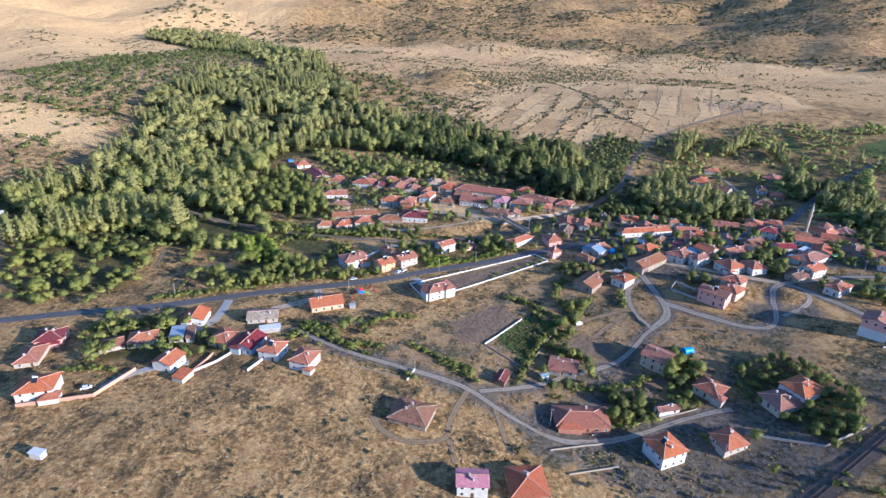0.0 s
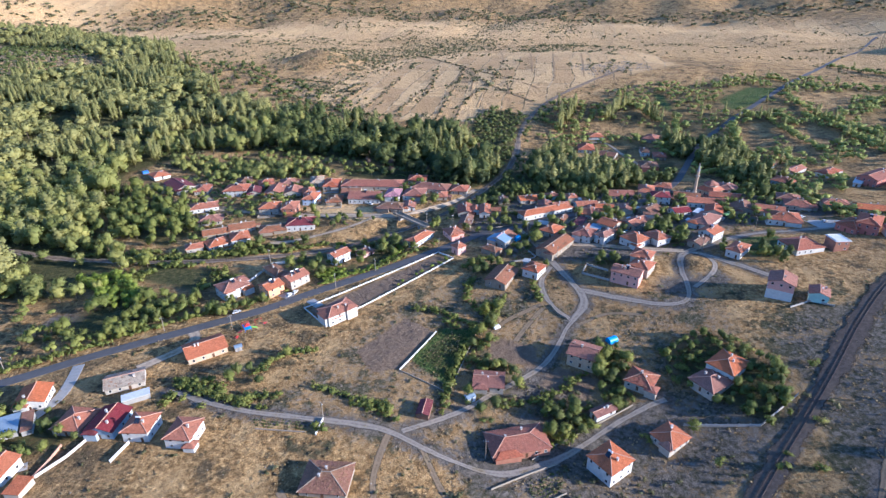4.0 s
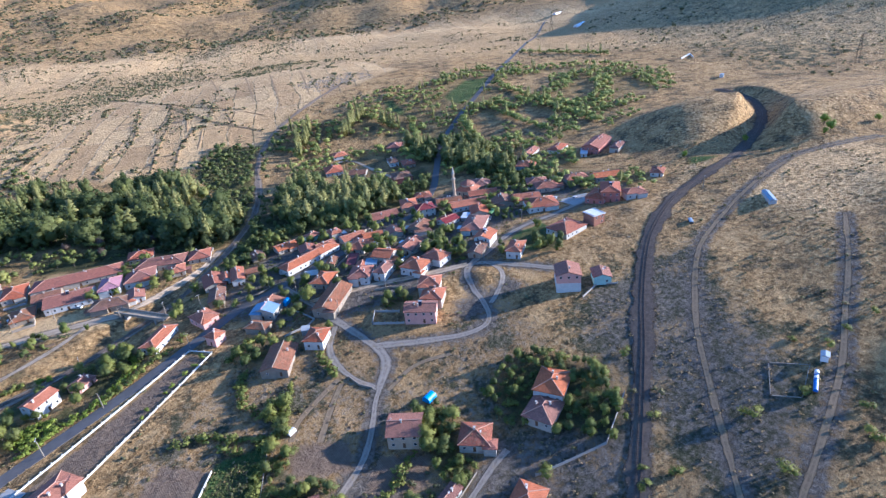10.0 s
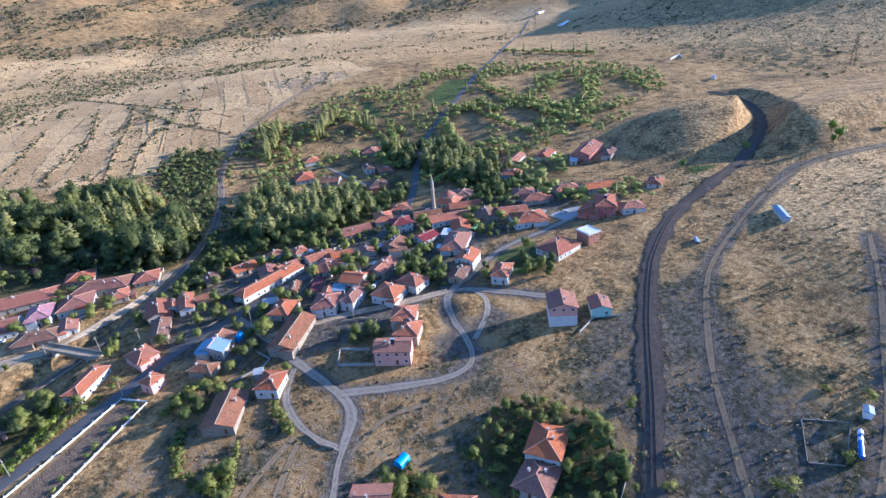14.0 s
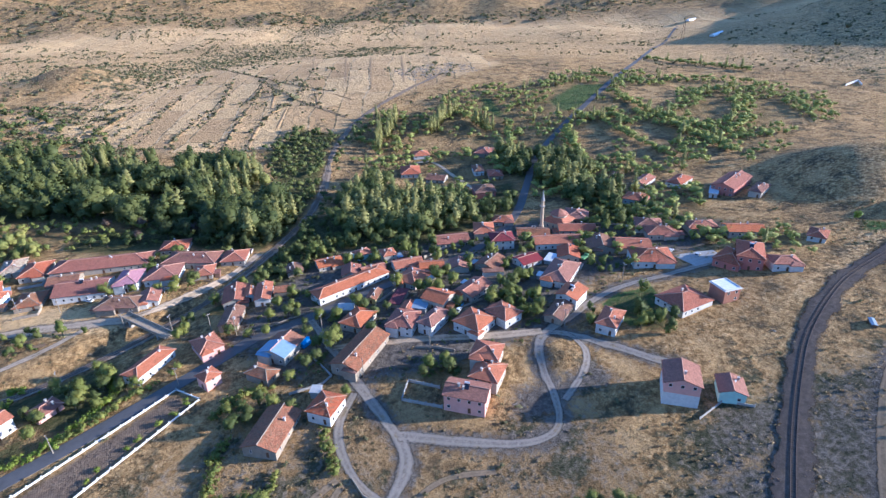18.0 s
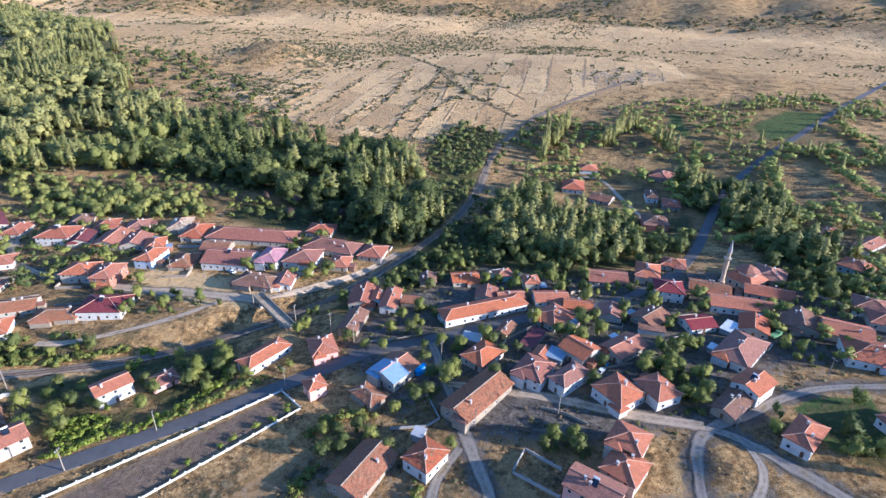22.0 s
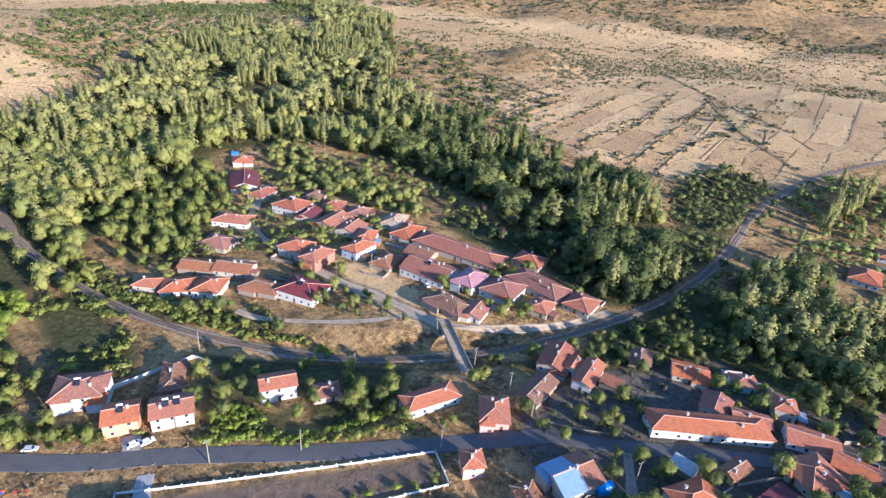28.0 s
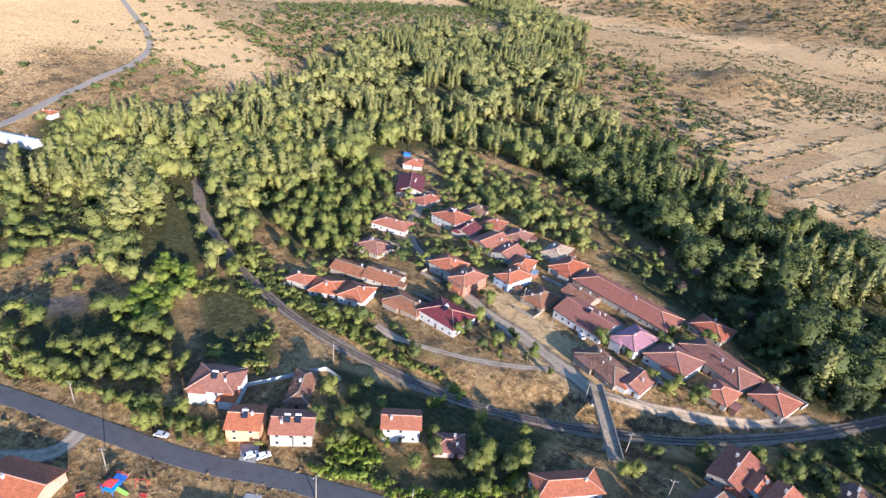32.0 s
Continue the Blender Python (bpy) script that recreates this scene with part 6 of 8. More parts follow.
nw = free(np.r_[scatter(G_NW, 7.5, rt, 0.85), scatter([(-176, 440), (-130, 391), (-100, 375), (-118, 368), (-150, 385)], 7.5, rt, 0.85)], 3.0)
stuff("village_wood", BROAD, nw, rt.uniform(6, 12.5, len(nw)), LEAF["broad"], "broadleaf trees round the upper end of the village", "wood", 55, 0.45)
grove = free(np.r_[scatter(GROVE, 8.5, rt), scatter(GROVE_EAST, 8.5, rt)])
grove = grove[~np.any([inside(q, grove[:, 0], grove[:, 1]) for q in DRY_PLOTS], 0)]
pick = rt.random(len(grove)) < 0.42
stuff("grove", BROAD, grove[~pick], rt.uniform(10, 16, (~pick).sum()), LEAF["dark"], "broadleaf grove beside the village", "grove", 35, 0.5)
stuff("grove_poplars", POPLAR, grove[pick], rt.uniform(13, 20, pick.sum()), LEAF["poplar"], "poplars in the grove beside the village", "poplars", 36, 0.3, girth=1.5)
orchard = np.r_[scatter(ORCHARD, 7.0, rt, 0.75, -0.22), scatter(ORCHARD_HOMES, 7.0, rt, 0.75, -0.45), scatter(ORCHARD_FAR, 8.0, rt, 0.7, -0.2), scatter(EAST_HOMES, 5.5, rt, 0.7, -0.3), np.concatenate([np.repeat(smooth_line(q, 4.2), 2, 0) for q in ORCHARD_ROWS]) + 0]
orchard = free(orchard + rt.normal(0, 1.6, orchard.shape))
orchard = orchard[~np.any([inside(q, orchard[:, 0], orchard[:, 1]) for q in CROPS[:2] + DRY_PLOTS], 0)]
pick = rt.random(len(orchard)) < 0.04
stuff("orchard", ORCHARD_TREE, orchard[~pick], rt.uniform(3.0, 7.5, (~pick).sum()), LEAF["orchard"], "loose green orchard trees in rows", "orchard", 37, 0.4, girth=1.25)
stuff("orchard_poplars", POPLAR, orchard[pick], rt.uniform(10, 16, pick.sum()), LEAF["poplar"], "single poplars among the orchards", "poplars", 38, 0.3)
bank = free(scatter(BANK_WOOD, 6.0, rt, 0.75), 4.0)
stuff("bank_wood", BROAD, bank, rt.uniform(2.5, 6.5, len(bank)), LEAF["dark"], "tangled trees and bushes on the railway bank", "wood", 52, 0.4)
belt = free(np.r_[scatter(RAIL_SCRUB, 6.0, rt, 0.75), scatter([(120, 440), (135, 438), (160, 470), (215, 600), (290, 690), (255, 690), (200, 610), (150, 500)], 6.5, rt, 0.7), scatter([(90, 440), (140, 470), (120, 500), (60, 530), (40, 500)], 7, rt, 0.7)], 4.5)
lines = [smooth_line(q, 3.0) for q in ([(271, 628), (302, 674)], [(314, 618), (340, 640), (363, 656)], [(366, 593), (364, 625)], [(251, 602), (274, 649)])]
p = np.concatenate(lines)
p = p + rt.normal(0, 1.5, p.shape)
stuff("orchard_poplar_rows", POPLAR, p, rt.uniform(13, 20, len(p)), LEAF["poplar"], "rows of pale poplars among the orchards", "poplars", 53, 0.3)
stuff("railway_hedge", ORCHARD_TREE, belt, rt.uniform(3.0, 8.5, len(belt)), LEAF["dark"], "green bushes along the railway bank", "bushes", 39)

# hedge lines of the parcels and bushes of the steppe, thick in some parts and thin in others
FAR_BUSH = variants("tuft", 6, 4, 0.3, 5)
ca, sa = math.cos(radians(70)), math.sin(radians(70))
u, v = np.meshgrid(np.arange(-900, 1500, 5.0), np.arange(-200, 1500, 29.0))
u2, v2 = np.meshgrid(np.arange(-900, 1500, 62.0), np.arange(-200, 1500, 5.0))
u, v = np.r_[u.ravel(), u2.ravel()], np.r_[v.ravel(), v2.ravel()]
p = np.c_[100 + u * ca - v * sa, 450 + u * sa + v * ca]
p += np.c_[14 * np.sin(p[:, 1] / 41) + 9 * np.sin(p[:, 0] / 67), 12 * np.sin(p[:, 0] / 53) + 8 * np.sin(p[:, 1] / 29)] + rt.normal(0, 1.6, p.shape)
gate = np.sin(p[:, 0] / 33 + 1.6 * np.sin(p[:, 1] / 57)) + np.sin(p[:, 1] / 39 + 1.9 * np.sin(p[:, 0] / 71))
p = p[(gate > 0.55) & (rt.random(len(p)) < 0.7)]
q = np.c_[rt.uniform(-900, 1300, 12000), rt.uniform(560, 1900, 12000)]
dense = np.sin(q[:, 0] / 61 + 2 * np.sin(q[:, 1] / 83)) * np.sin(q[:, 1] / 47 + 1.3 * np.sin(q[:, 0] / 59)) + 0.35 * np.sin(q[:, 1] / 15 + q[:, 0] / 90)
q = q[(dense > 0.2) & (~inside(FIELDS, q[:, 0], q[:, 1]) | (rt.random(len(q)) < 0.15))]
p = np.r_[p, q]
p = p[(p[:, 1] > 560 - 0.25 * np.abs(p[:, 0] - 100)) & (np.hypot(p[:, 0] - 100, p[:, 1] - 300) < 1650) & (np.hypot(p[:, 0] - 80, p[:, 1] - 380) > 290)]
for q in (FOREST_WEST, FOREST_SOUTH, ORCHARD, RIBBON, G_NW, G_LEFTROWS):
    p = p[~inside(q, p[:, 0], p[:, 1])]
zones = [scatter(q, 8.5, rt, 0.55) for q in SCRUBLAND] + [np.repeat(smooth_line(q, 5.0), 2, 0) for q in DARK_HEDGES] + [smooth_line(q, 5.5) for q in FIELD_BANKS[:8] + FIELD_BANKS[13:18]]
zones = np.concatenate(zones)
p = np.r_[p, zones + rt.normal(0, 1.8, zones.shape)]
HILLSIDE = [(700, 300), (900, 150), (1150, 300), (1250, 700), (1000, 760), (850, 620)]
p = np.r_[p, scatter(HILLSIDE, 13, rt, 0.6, -0.3)]
copse = np.concatenate([scatter(q, 11, rt, 0.6) for q in ([(-445, 838), (-381, 931), (-300, 1260), (-480, 1500), (-760, 1350), (-700, 900)], [(-226, 1007), (-100, 804), (-8, 713), (70, 671), (60, 720), (-20, 860), (-120, 1040)], [(-393, 668), (-445, 838), (-620, 860), (-560, 700)])] + [scatter(PALE, 17, rt, 0.5, 0.05), scatter([(-330, 400), (-413, 440), (-480, 560), (-430, 620), (-390, 560)], 14, rt, 0.5)])
stuff("steppe_copses", variants("bush", 5, 7, 0.17, 12), copse, rt.uniform(3, 7.5, len(copse)), LEAF["dark"], "small dark trees scattered beside the valley wood", "trees", 58)
stuff("steppe_bushes", FAR_BUSH, p, rt.uniform(1.3, 3.2, len(p)) + rt.exponential(0.7, len(p)), LEAF["shrub"], "dark bushes in lines and clumps on the dry plain", "bushes", 40, 0, 0.85)
p = np.c_[rt.uniform(-900, 1900, 11000), rt.uniform(1100, 2900, 11000)]
p = p[(np.hypot(p[:, 0] - 100, p[:, 1] - 300) > 1480) & (np.sin(p[:, 0] / 180 + 2 * np.sin(p[:, 1] / 240)) * np.sin(p[:, 1] / 150) > -0.2)]
stuff("far_bushes", variants("tuft", 4, 3, 0.34, 6), p, rt.uniform(4, 11, len(p)), LEAF["shrub"], "dark scrub on the distant hills", "scrub", 41, 0, 0.7)
# grass tufts and low scrub on the near slopes
p = np.c_[rt.uniform(-230, 430, 15000), rt.uniform(95, 330, 15000)]
p = free(p, 3.0)
p = p[~np.any([inside(q, p[:, 0], p[:, 1]) for q in GARDENS + TILLED + [TOWN, EAST_YARDS]], 0)]
p = p[np.sin(p[:, 0] / 9 + 1.3 * np.sin(p[:, 1] / 13)) * np.sin(p[:, 1] / 11) > -0.35]
pick = (rt.random(len(p)) < 0.9) | inside(GREY_SLOPE, p[:, 0], p[:, 1])
stuff("grass_tufts", variants("tuft", 5, 5, 0.3, 7), p[pick], rt.uniform(0.35, 0.95, pick.sum()), LEAF["tuft"], "tufts of straw-coloured dry grass", "grass", 42, 0, 0.7)
stuff("slope_scrub", variants("tuft", 5, 10, 0.24, 8), p[~pick], rt.uniform(0.7, 1.7, (~pick).sum()), LEAF["shrub"], "small grey-green shrubs on the dry slope", "scrub", 43, 0, 0.8)


def tree(kind, x, y, h, mat, label, seed, cache={}):
    """One garden tree with a trunk and a crown."""
    key = (kind, seed % 6, mat)
    if key not in cache:
        r = np.random.default_rng(100 + seed % 6)
        v, f, m = crown(lobes_of(kind, r), 76 if kind != "bush" else 80, 0.0245 if kind != "bush" else 0.065, r)
        tv, tf = trunks([(0.0, 0.0)], [1.0], r, 0.5)
        tv[:, 2] -= tv[:, 2].min() + 0.02
        limbs = bmesh.new()
        for k in range(4):
            a = k * 1.6 + r.uniform(0, 0.5)
            tube(limbs, (0, 0, 0.28), (0.2 * math.cos(a), 0.2 * math.sin(a), 0.6), 0.012, 0.005, 4)
        tube(limbs, (0, 0, -0.04), (0, 0, 0.55), 0.026, 0.012, 6)
        tm = bpy.data.meshes.new("trunk")
        limbs.to_mesh(tm)
        limbs.free()
        tm.materials.append(M["bark"])
        cache[key] = (raw_mesh("crown", v, f, LEAF[mat], None, m), tm)
    ob = thing("tree" if kind != "bush" else "bush", x, y, (seed * 47) % 360, label, "tree" if kind != "bush" else "bush", "garden trees")
    ob.scale = (1.15 * h, 1.15 * h, h)
    for name, me in zip(("crown", "trunk"), cache[key]):
        o = new(name, me)
        o.parent = ob


spots = []
for q, gap, clump in ((G_TWIN, 3.3, 0), (G_ORANGE, 3.5, 0), (G_LONG, 3.6, 0), (G_RED, 3.6, 0), (G_VILLA, 4, 0), (G_SOUTH, 8.5, 0), (G_SOUTH2, 9, 0), (TOWN_GARDEN, 4.2, 0), (G_NWBANK, 6, 0), (G_TOWN1, 3.6, 0), (G_TOWN2, 4.0, 0), (G_BROWN, 4, 0), (G_EAST, 4.6, 0),
                      (G_ROADSIDE, 5, 0), (G_FARM, 5.5, -0.4), (TOWN, 6.2, -0.02), (TOWN_NW, 6.4, -0.1), (G_NWEAST, 8.5, -0.4), (G_HEDGE, 8, -0.2), (LAWN, 13, 0), ([(210, 288), (222, 289), (217, 280), (209, 276)], 4, 0)):
    spots += [tuple(s) for s in free(scatter(q, gap, rt, 0.8, clump), 2.8, 0.48)]
rows = free(np.r_[rows_of(G_ROWS, 13, 6.0, 35, rt, 0.7), rows_of(G_LEFTROWS, 15, 6.5, 60, rt, 0.75)], 4.0)
stuff("field_trees", BROAD, rows, rt.uniform(4.0, 9.0, len(rows)), LEAF["broad"], "broad green trees in rows on the field below the road", "trees", 67, 0.4, girth=1.35)
back = free(scatter(VILLAGE_BACK, 6.5, rt, 0.85), 3.5)
stuff("village_back_trees", BROAD, back, rt.uniform(4.5, 10, len(back)), LEAF["wood"], "leafy trees close behind the upper village houses", "trees", 68, 0.4, girth=1.2)
p = free(np.r_[scatter(TOWN, 3.4, rt, 0.6, 0.0), scatter(TOWN_NW, 4.0, rt, 0.5, 0.05), scatter(STREET_YARD, 3.4, rt, 0.45)], 2.6, 0.5)
stuff("town_weeds", variants("tuft", 5, 9, 0.24, 13), p, rt.uniform(0.5, 1.5, len(p)), LEAF["dark"], "low dark weeds in the village yards", "weeds", 74, 0, 0.8)
meadow = free(scatter(SHADE_MEADOW, 7.5, rt, 0.5), 3.5)
stuff("meadow_bushes", BUSH, meadow, rt.uniform(1.5, 4.0, len(meadow)), LEAF["dark"], "dark bushes on the shady meadow behind the row", "bushes", 69)
p = np.concatenate([smooth_line(q, 3.6) for q in ([(-125, 287), (-109, 289), (-90, 299), (-75, 317)], [(-161, 314), (-165, 332), (-164, 352)], [(-143, 313), (-149, 322)], [(-140, 298), (-139, 307)], [(-106, 300), (-108, 312), (-93, 313)],
                    [(-227, 267), (-235, 292), (-240, 312)], [(-194, 259), (-188, 274), (-189, 297), (-189, 319)], [(-148, 277), (-150, 297), (-144, 309)], [(-131, 279), (-120, 285), (-103, 290), (-87, 310)], [(-260, 290), (-270, 330)], [(-215, 330), (-180, 350)])])
spots += [tuple(s) for s in free(p + rt.normal(0, 1.0, p.shape), 3.0)]
thick = scatter(CLUMP, 4.2, rt, 0.92)
stuff("thicket", BROAD, thick, rt.uniform(3.5, 7.0, len(thick)), LEAF["fresh"], "bright green thicket of young trees above the road", "thicket", 72, 0.3, girth=1.35)
spots.sort(key=lambda q: math.hypot(q[0] - 70, q[1] - 270))
rest = []
for i, (x, y) in enumerate(spots):
    u = rt.random()
    low = 0.7 if any(inside(q, np.array([x]), np.array([y]))[0] for q in (G_TWIN, G_VILLA)) else 1.0
    if i >= 290:
        rest.append((x, y, rt.uniform(3.0, 8.2), u))
    elif u < 0.28:
        tree("broad", x, y, low * rt.uniform(4.8, 8.4), "broad", "leafy green garden tree beside the houses", i)
    elif u < 0.6:
        tree("broad", x, y, low * rt.uniform(4.0, 7.0), "dark", "dark green fruit tree in a village garden", i)
    else:
        tree("bush", x, y, rt.uniform(1.4, 3.0), "broad" if u < 0.78 else "dark", "low rounded green garden bush", i)
rest = np.array(rest)
for lo, hi, mat, name, seed in ((0, 0.7, "broad", "village_trees", 47), (0.7, 1.1, "dark", "village_fruit_trees", 48)):
    q = rest[(rest[:, 3] >= lo) & (rest[:, 3] < hi)]
    far = np.hypot(q[:, 0] - 70, q[:, 1] - 270) > 190
    stuff(name, BROAD, q[~far, :2], q[~far, 2], LEAF[mat], "leafy trees spread between the village houses", "trees", seed, 0.4)
    stuff("outer_" + name, ORCHARD_TREE, q[far, :2], q[far, 2], LEAF[mat], "leafy trees round the outer village houses", "trees", seed + 20, 0.4)
veg = np.concatenate([rows_of(G_VEG, 1.6, 0.9, 50, rt), rows_of([(-4, 316), (8, 322), (4, 334), (-10, 326)], 1.4, 0.9, 20, rt), rows_of([(56, 158), (70, 162), (71, 171), (57, 167)], 1.6, 0.9, 20, rt), rows_of([(-39, 213.5), (-16, 209), (-18, 203), (-36, 207.5)], 1.5, 0.9, 340, rt)])
veg = free(np.r_[veg, rows_of(EAST_VEG, 2.2, 1.6, 30, rt)], 2.5, 0.5)
stuff("vegetable_rows", variants("tuft", 4, 9, 0.26, 9), veg, rt.uniform(0.35, 0.85, len(veg)), LEAF["dark"], "low green vegetables in planted rows", "vegetables", 46)
hedge = [smooth_line(q, 1.3) for q in ([(-72, 227), (-70, 240), (-63, 242), (-55, 239), (-51, 227)], [(-57, 224), (-61, 233), (-66, 231)], [(-50, 224), (-36, 225), (-28, 225)], [(0, 215), (17, 204)], [(57, 175), (75, 182), (94, 190)], [(56, 178), (66, 184)], [(37, 275), (47, 271), (56, 261), (66, 253)], [(73, 261), (83, 272)], [(69, 308), (82, 315), (91, 312)], [(101, 283), (99, 265)], [(60, 230), (68, 226)], [(49, 263), (54, 255)],
                                         [(-173, 232), (-169, 245), (-154, 240), (-144, 245)], [(-165, 198), (-155, 201), (-141, 198)], [(-115, 355), (-101, 367), (-85, 363)], [(-87, 380), (-59, 373), (-38, 376)], [(-126, 382), (-108, 376)], [(-40, 241), (-34, 248), (-24, 253), (-13, 254)], [(-13, 228), (-2, 220), (16, 208)], [(-71, 244), (-56, 234), (-49, 221)], [(36, 206), (46, 232), (60, 250), (70, 256)], [(22, 325), (45, 337), (60, 345)], [(-110, 288), (-75, 298), (-30, 312)],
                                         [(72, 258), (62, 275), (72, 295)], [(-130, 385), (-85, 375), (-40, 370), (-5, 376)], [(-160, 268), (-110, 284)], [(60, 205), (80, 204), (100, 215)], [(-10, 203), (-50, 228), (-70, 243)])]
fresh = np.concatenate([np.repeat(smooth_line(q, 1.4), 2, 0) for q in ([(13, 322), (22, 328), (32, 335), (39, 341), (38, 355)], [(-10, 315), (0, 319), (11, 324)], [(1, 360), (0, 376), (11, 369)])] + [rows_of([(-11, 320), (-10, 332), (2, 334), (5, 325), (-6, 320)], 2.0, 1.3, 25, rt)])
fresh = free(fresh + rt.normal(0, 0.7, fresh.shape), 2.2, 0.4)
stuff("roadside_hedge", BUSH, fresh, rt.uniform(0.9, 2.4, len(fresh)), LEAF["fresh"], "bright yellow-green hedge and vines beside the road", "hedge", 73)
for i, (x, y) in enumerate(((43, 309), (46, 312), (58.5, 318), (63, 322), (31, 301), (34, 305), (52.6, 315.5))):
    tree("bush", x, y, 1.3 + 0.15 * (i % 4), "fresh", "young sapling planted in the walled yard", 600 + i)
h = np.concatenate(hedge)
h = free(h + rt.normal(0, 0.75, h.shape), 2.2, 0.5)
stuff("hedge", BUSH, h, rt.uniform(1.4, 3.1, len(h)), LEAF["broad"], "uneven green hedge along the lanes", "hedge", 44)
for i, (x, y) in enumerate(((127, 158), (128, 175.6), (155, 169), (108, 176), (188, 188), (170, 163), (149, 153), (154, 145), (174, 120), (234, 132), (213, 113), (202, 107), (245, 130), (230, 143), (207, 129), (189, 139), (260, 125), (144, 149))):
    tree("bush", x, y, (2.6, 3.4, 2.2, 2.4, 3.0, 2.2, 1.8)[i % 7], "broad", "lone yellow-green shrub on the dry slope", 400 + i)
for i, (x, y, h) in enumerate(((-27, 340, 8.5), (-21, 345, 6), (14, 343, 5.5), (18, 364, 6), (1, 360, 5), (33, 366, 5), (67, 369, 6.5), (-12, 325, 4.5), (-5, 339, 4), (82, 393, 7), (64, 367, 6), (101, 358, 6), (119, 344, 6.5), (118, 323, 10), (114, 361, 4), (97, 402, 6), (104, 401, 5), (137, 414, 9), (141, 412, 7), (170, 340, 8), (183, 341, 7), (258, 346, 6), (266, 341, 7.5), (287, 350, 6),
                              (270, 313, 6), (90, 351, 5), (97, 348, 5.5), (89, 302, 6), (113, 293, 5), (144, 289, 7), (150, 288, 6))):
    tree("broad", x, y, h, "broad", "single leafy tree standing in a village yard", 500 + i)
for i, (x, y, h) in enumerate(((455, 210, 8), (460, 216, 7), (449, 211, 5), (493, 194, 6), (439, 257, 6), (391, 276, 5.5))):
    tree("broad", x, y, h, "fresh", "yellow-green tree at the foot of the cutting", 540 + i)


# ---- walls, bridge, mosque and small things ----
def posted_wall(line, gap, tall, label, mat="whitewall", post=0.22):
    """A low wall with a coping and square posts, along corners on the ground."""
    ob = thing("yard_wall", *line[0], 0, label, "wall")
    o = ob.matrix_world.translation
    for a, b in zip(line, line[1:]):
        a, b = Vector(a), Vector(b)
        n = max(1, round((b - a).length / gap))
        side = Vector((-(b - a).y, (b - a).x)).normalized() * 0.12
        vs, fs = [], []
        for i in range(n + 1):
            p = a.lerp(b, i / n)
            z = float(height(p.x, p.y)) - o.z
            for s, dz in ((-1, -0.5), (1, -0.5), (1, tall), (-1, tall)):
                vs.append((p.x + s * side.x - o.x, p.y + s * side.y - o.y, z + dz))
            if i:
                k = 4 * i
                fs += [(k - 4 + j, k - 4 + (j + 1) % 4, k + (j + 1) % 4, k + j) for j in range(4)]
            if post:
                bm = bmesh.new()
                q = Vector((p.x - o.x, p.y - o.y))
                box(bm, q.x - post, q.y - post, z - 0.4, q.x + post, q.y + post, z + tall + 0.35)
                v = bm.verts.new((q.x, q.y, z + tall + 0.6))
                top = [w for w in bm.verts if w.co.z > z + tall + 0.3 and w is not v]
                for i0, i1 in ((0, 1), (1, 2), (2, 3), (3, 0)):
                    bm.faces.new((top[i0], top[i1], v))
                part("post", bm, M[mat], ob)
        fs += [(3, 2, 1, 0), tuple(4 * n + j for j in range(4))]
        mesh_ob("wall_run", vs, fs, M[mat], ob)
    return ob


posted_wall([(-19, 292), (60, 331.5), (67, 321), (-9, 273), (-19, 292)], 4.2, 0.7, "white-painted yard wall with square posts beside the road")
posted_wall([(-167, 174), (-140, 181), (-135, 192), (-132, 199)], 5.0, 1.6, "courtyard wall of a farmhouse under red coping tiles", "ridge", 0)
posted_wall([(-107, 199), (-100, 207), (-96, 214)], 4.0, 1.3, "pale plastered wall between two farmyards", "chimney", 0)
posted_wall([(129, 281), (139.5, 270.5)], 3.0, 1.2, "grey concrete wall round a sunken yard", "concrete", 0.18)
posted_wall([(129, 281), (135, 288), (143, 279)], 3.0, 1.2, "grey concrete wall behind a sunken yard", "concrete", 0.18)
posted_wall([(207, 222), (219, 223), (225, 216)], 3.0, 0.9, "low grey fence wall by the lone house", "concrete", 0.12)
posted_wall([(22, 232), (43, 255)], 4.0, 0.8, "thin pale wall along a vegetable plot", "whitewall", 0)
posted_wall([(22, 232), (40, 215), (62, 251)], 5.0, 0.5, "low stone kerb round a vegetable plot", "stone", 0)
posted_wall([(-14, 200), (-11, 208)], 3.0, 1.2, "white end wall by the dirt lane", "whitewall", 0)
posted_wall([(103, 261), (104, 254), (107, 249)], 3.0, 0.9, "pale stone kerb wall along the lane", "stone", 0)
posted_wall([(-52, 327), (-38, 350), (-30, 349)], 5.0, 1.5, "white yard wall behind the villa", "whitewall", 0)
posted_wall([(214, 144), (221, 133), (205, 129), (200, 137), (214, 144)], 4.0, 0.3, "grey unfinished foundation on the slope", "stone", 0.15)
posted_wall([(125, 178), (150, 168), (172, 176)], 4.0, 1.1, "grey garden fence below the orchard house", "concrete", 0.1)
posted_wall([(145.3, 303.6), (152.1, 299.3), (157.3, 293.5)], 4.0, 1.1, "grey stone yard wall along the village lane", "stone", 0)
posted_wall([(95.6, 304.9), (107.3, 303.5), (111.9, 305.7), (108.9, 320.7)], 4.0, 1.0, "pale concrete wall round a bare yard", "concrete", 0)
posted_wall([(92.3, 354.3), (102.4, 353.9), (115.1, 355.0)], 4.0, 0.6, "low stone kerb wall along the road", "stone", 0)
posted_wall([(294.4, 356.0), (299.6, 343.1)], 4.0, 1.3, "long pale wall behind the mosque houses", "chimney", 0)
posted_wall([(146.1, 343.8), (163.6, 353.7), (177.5, 363.7)], 4.0, 1.2, "rough stone wall beside a narrow lane", "stone", 0)
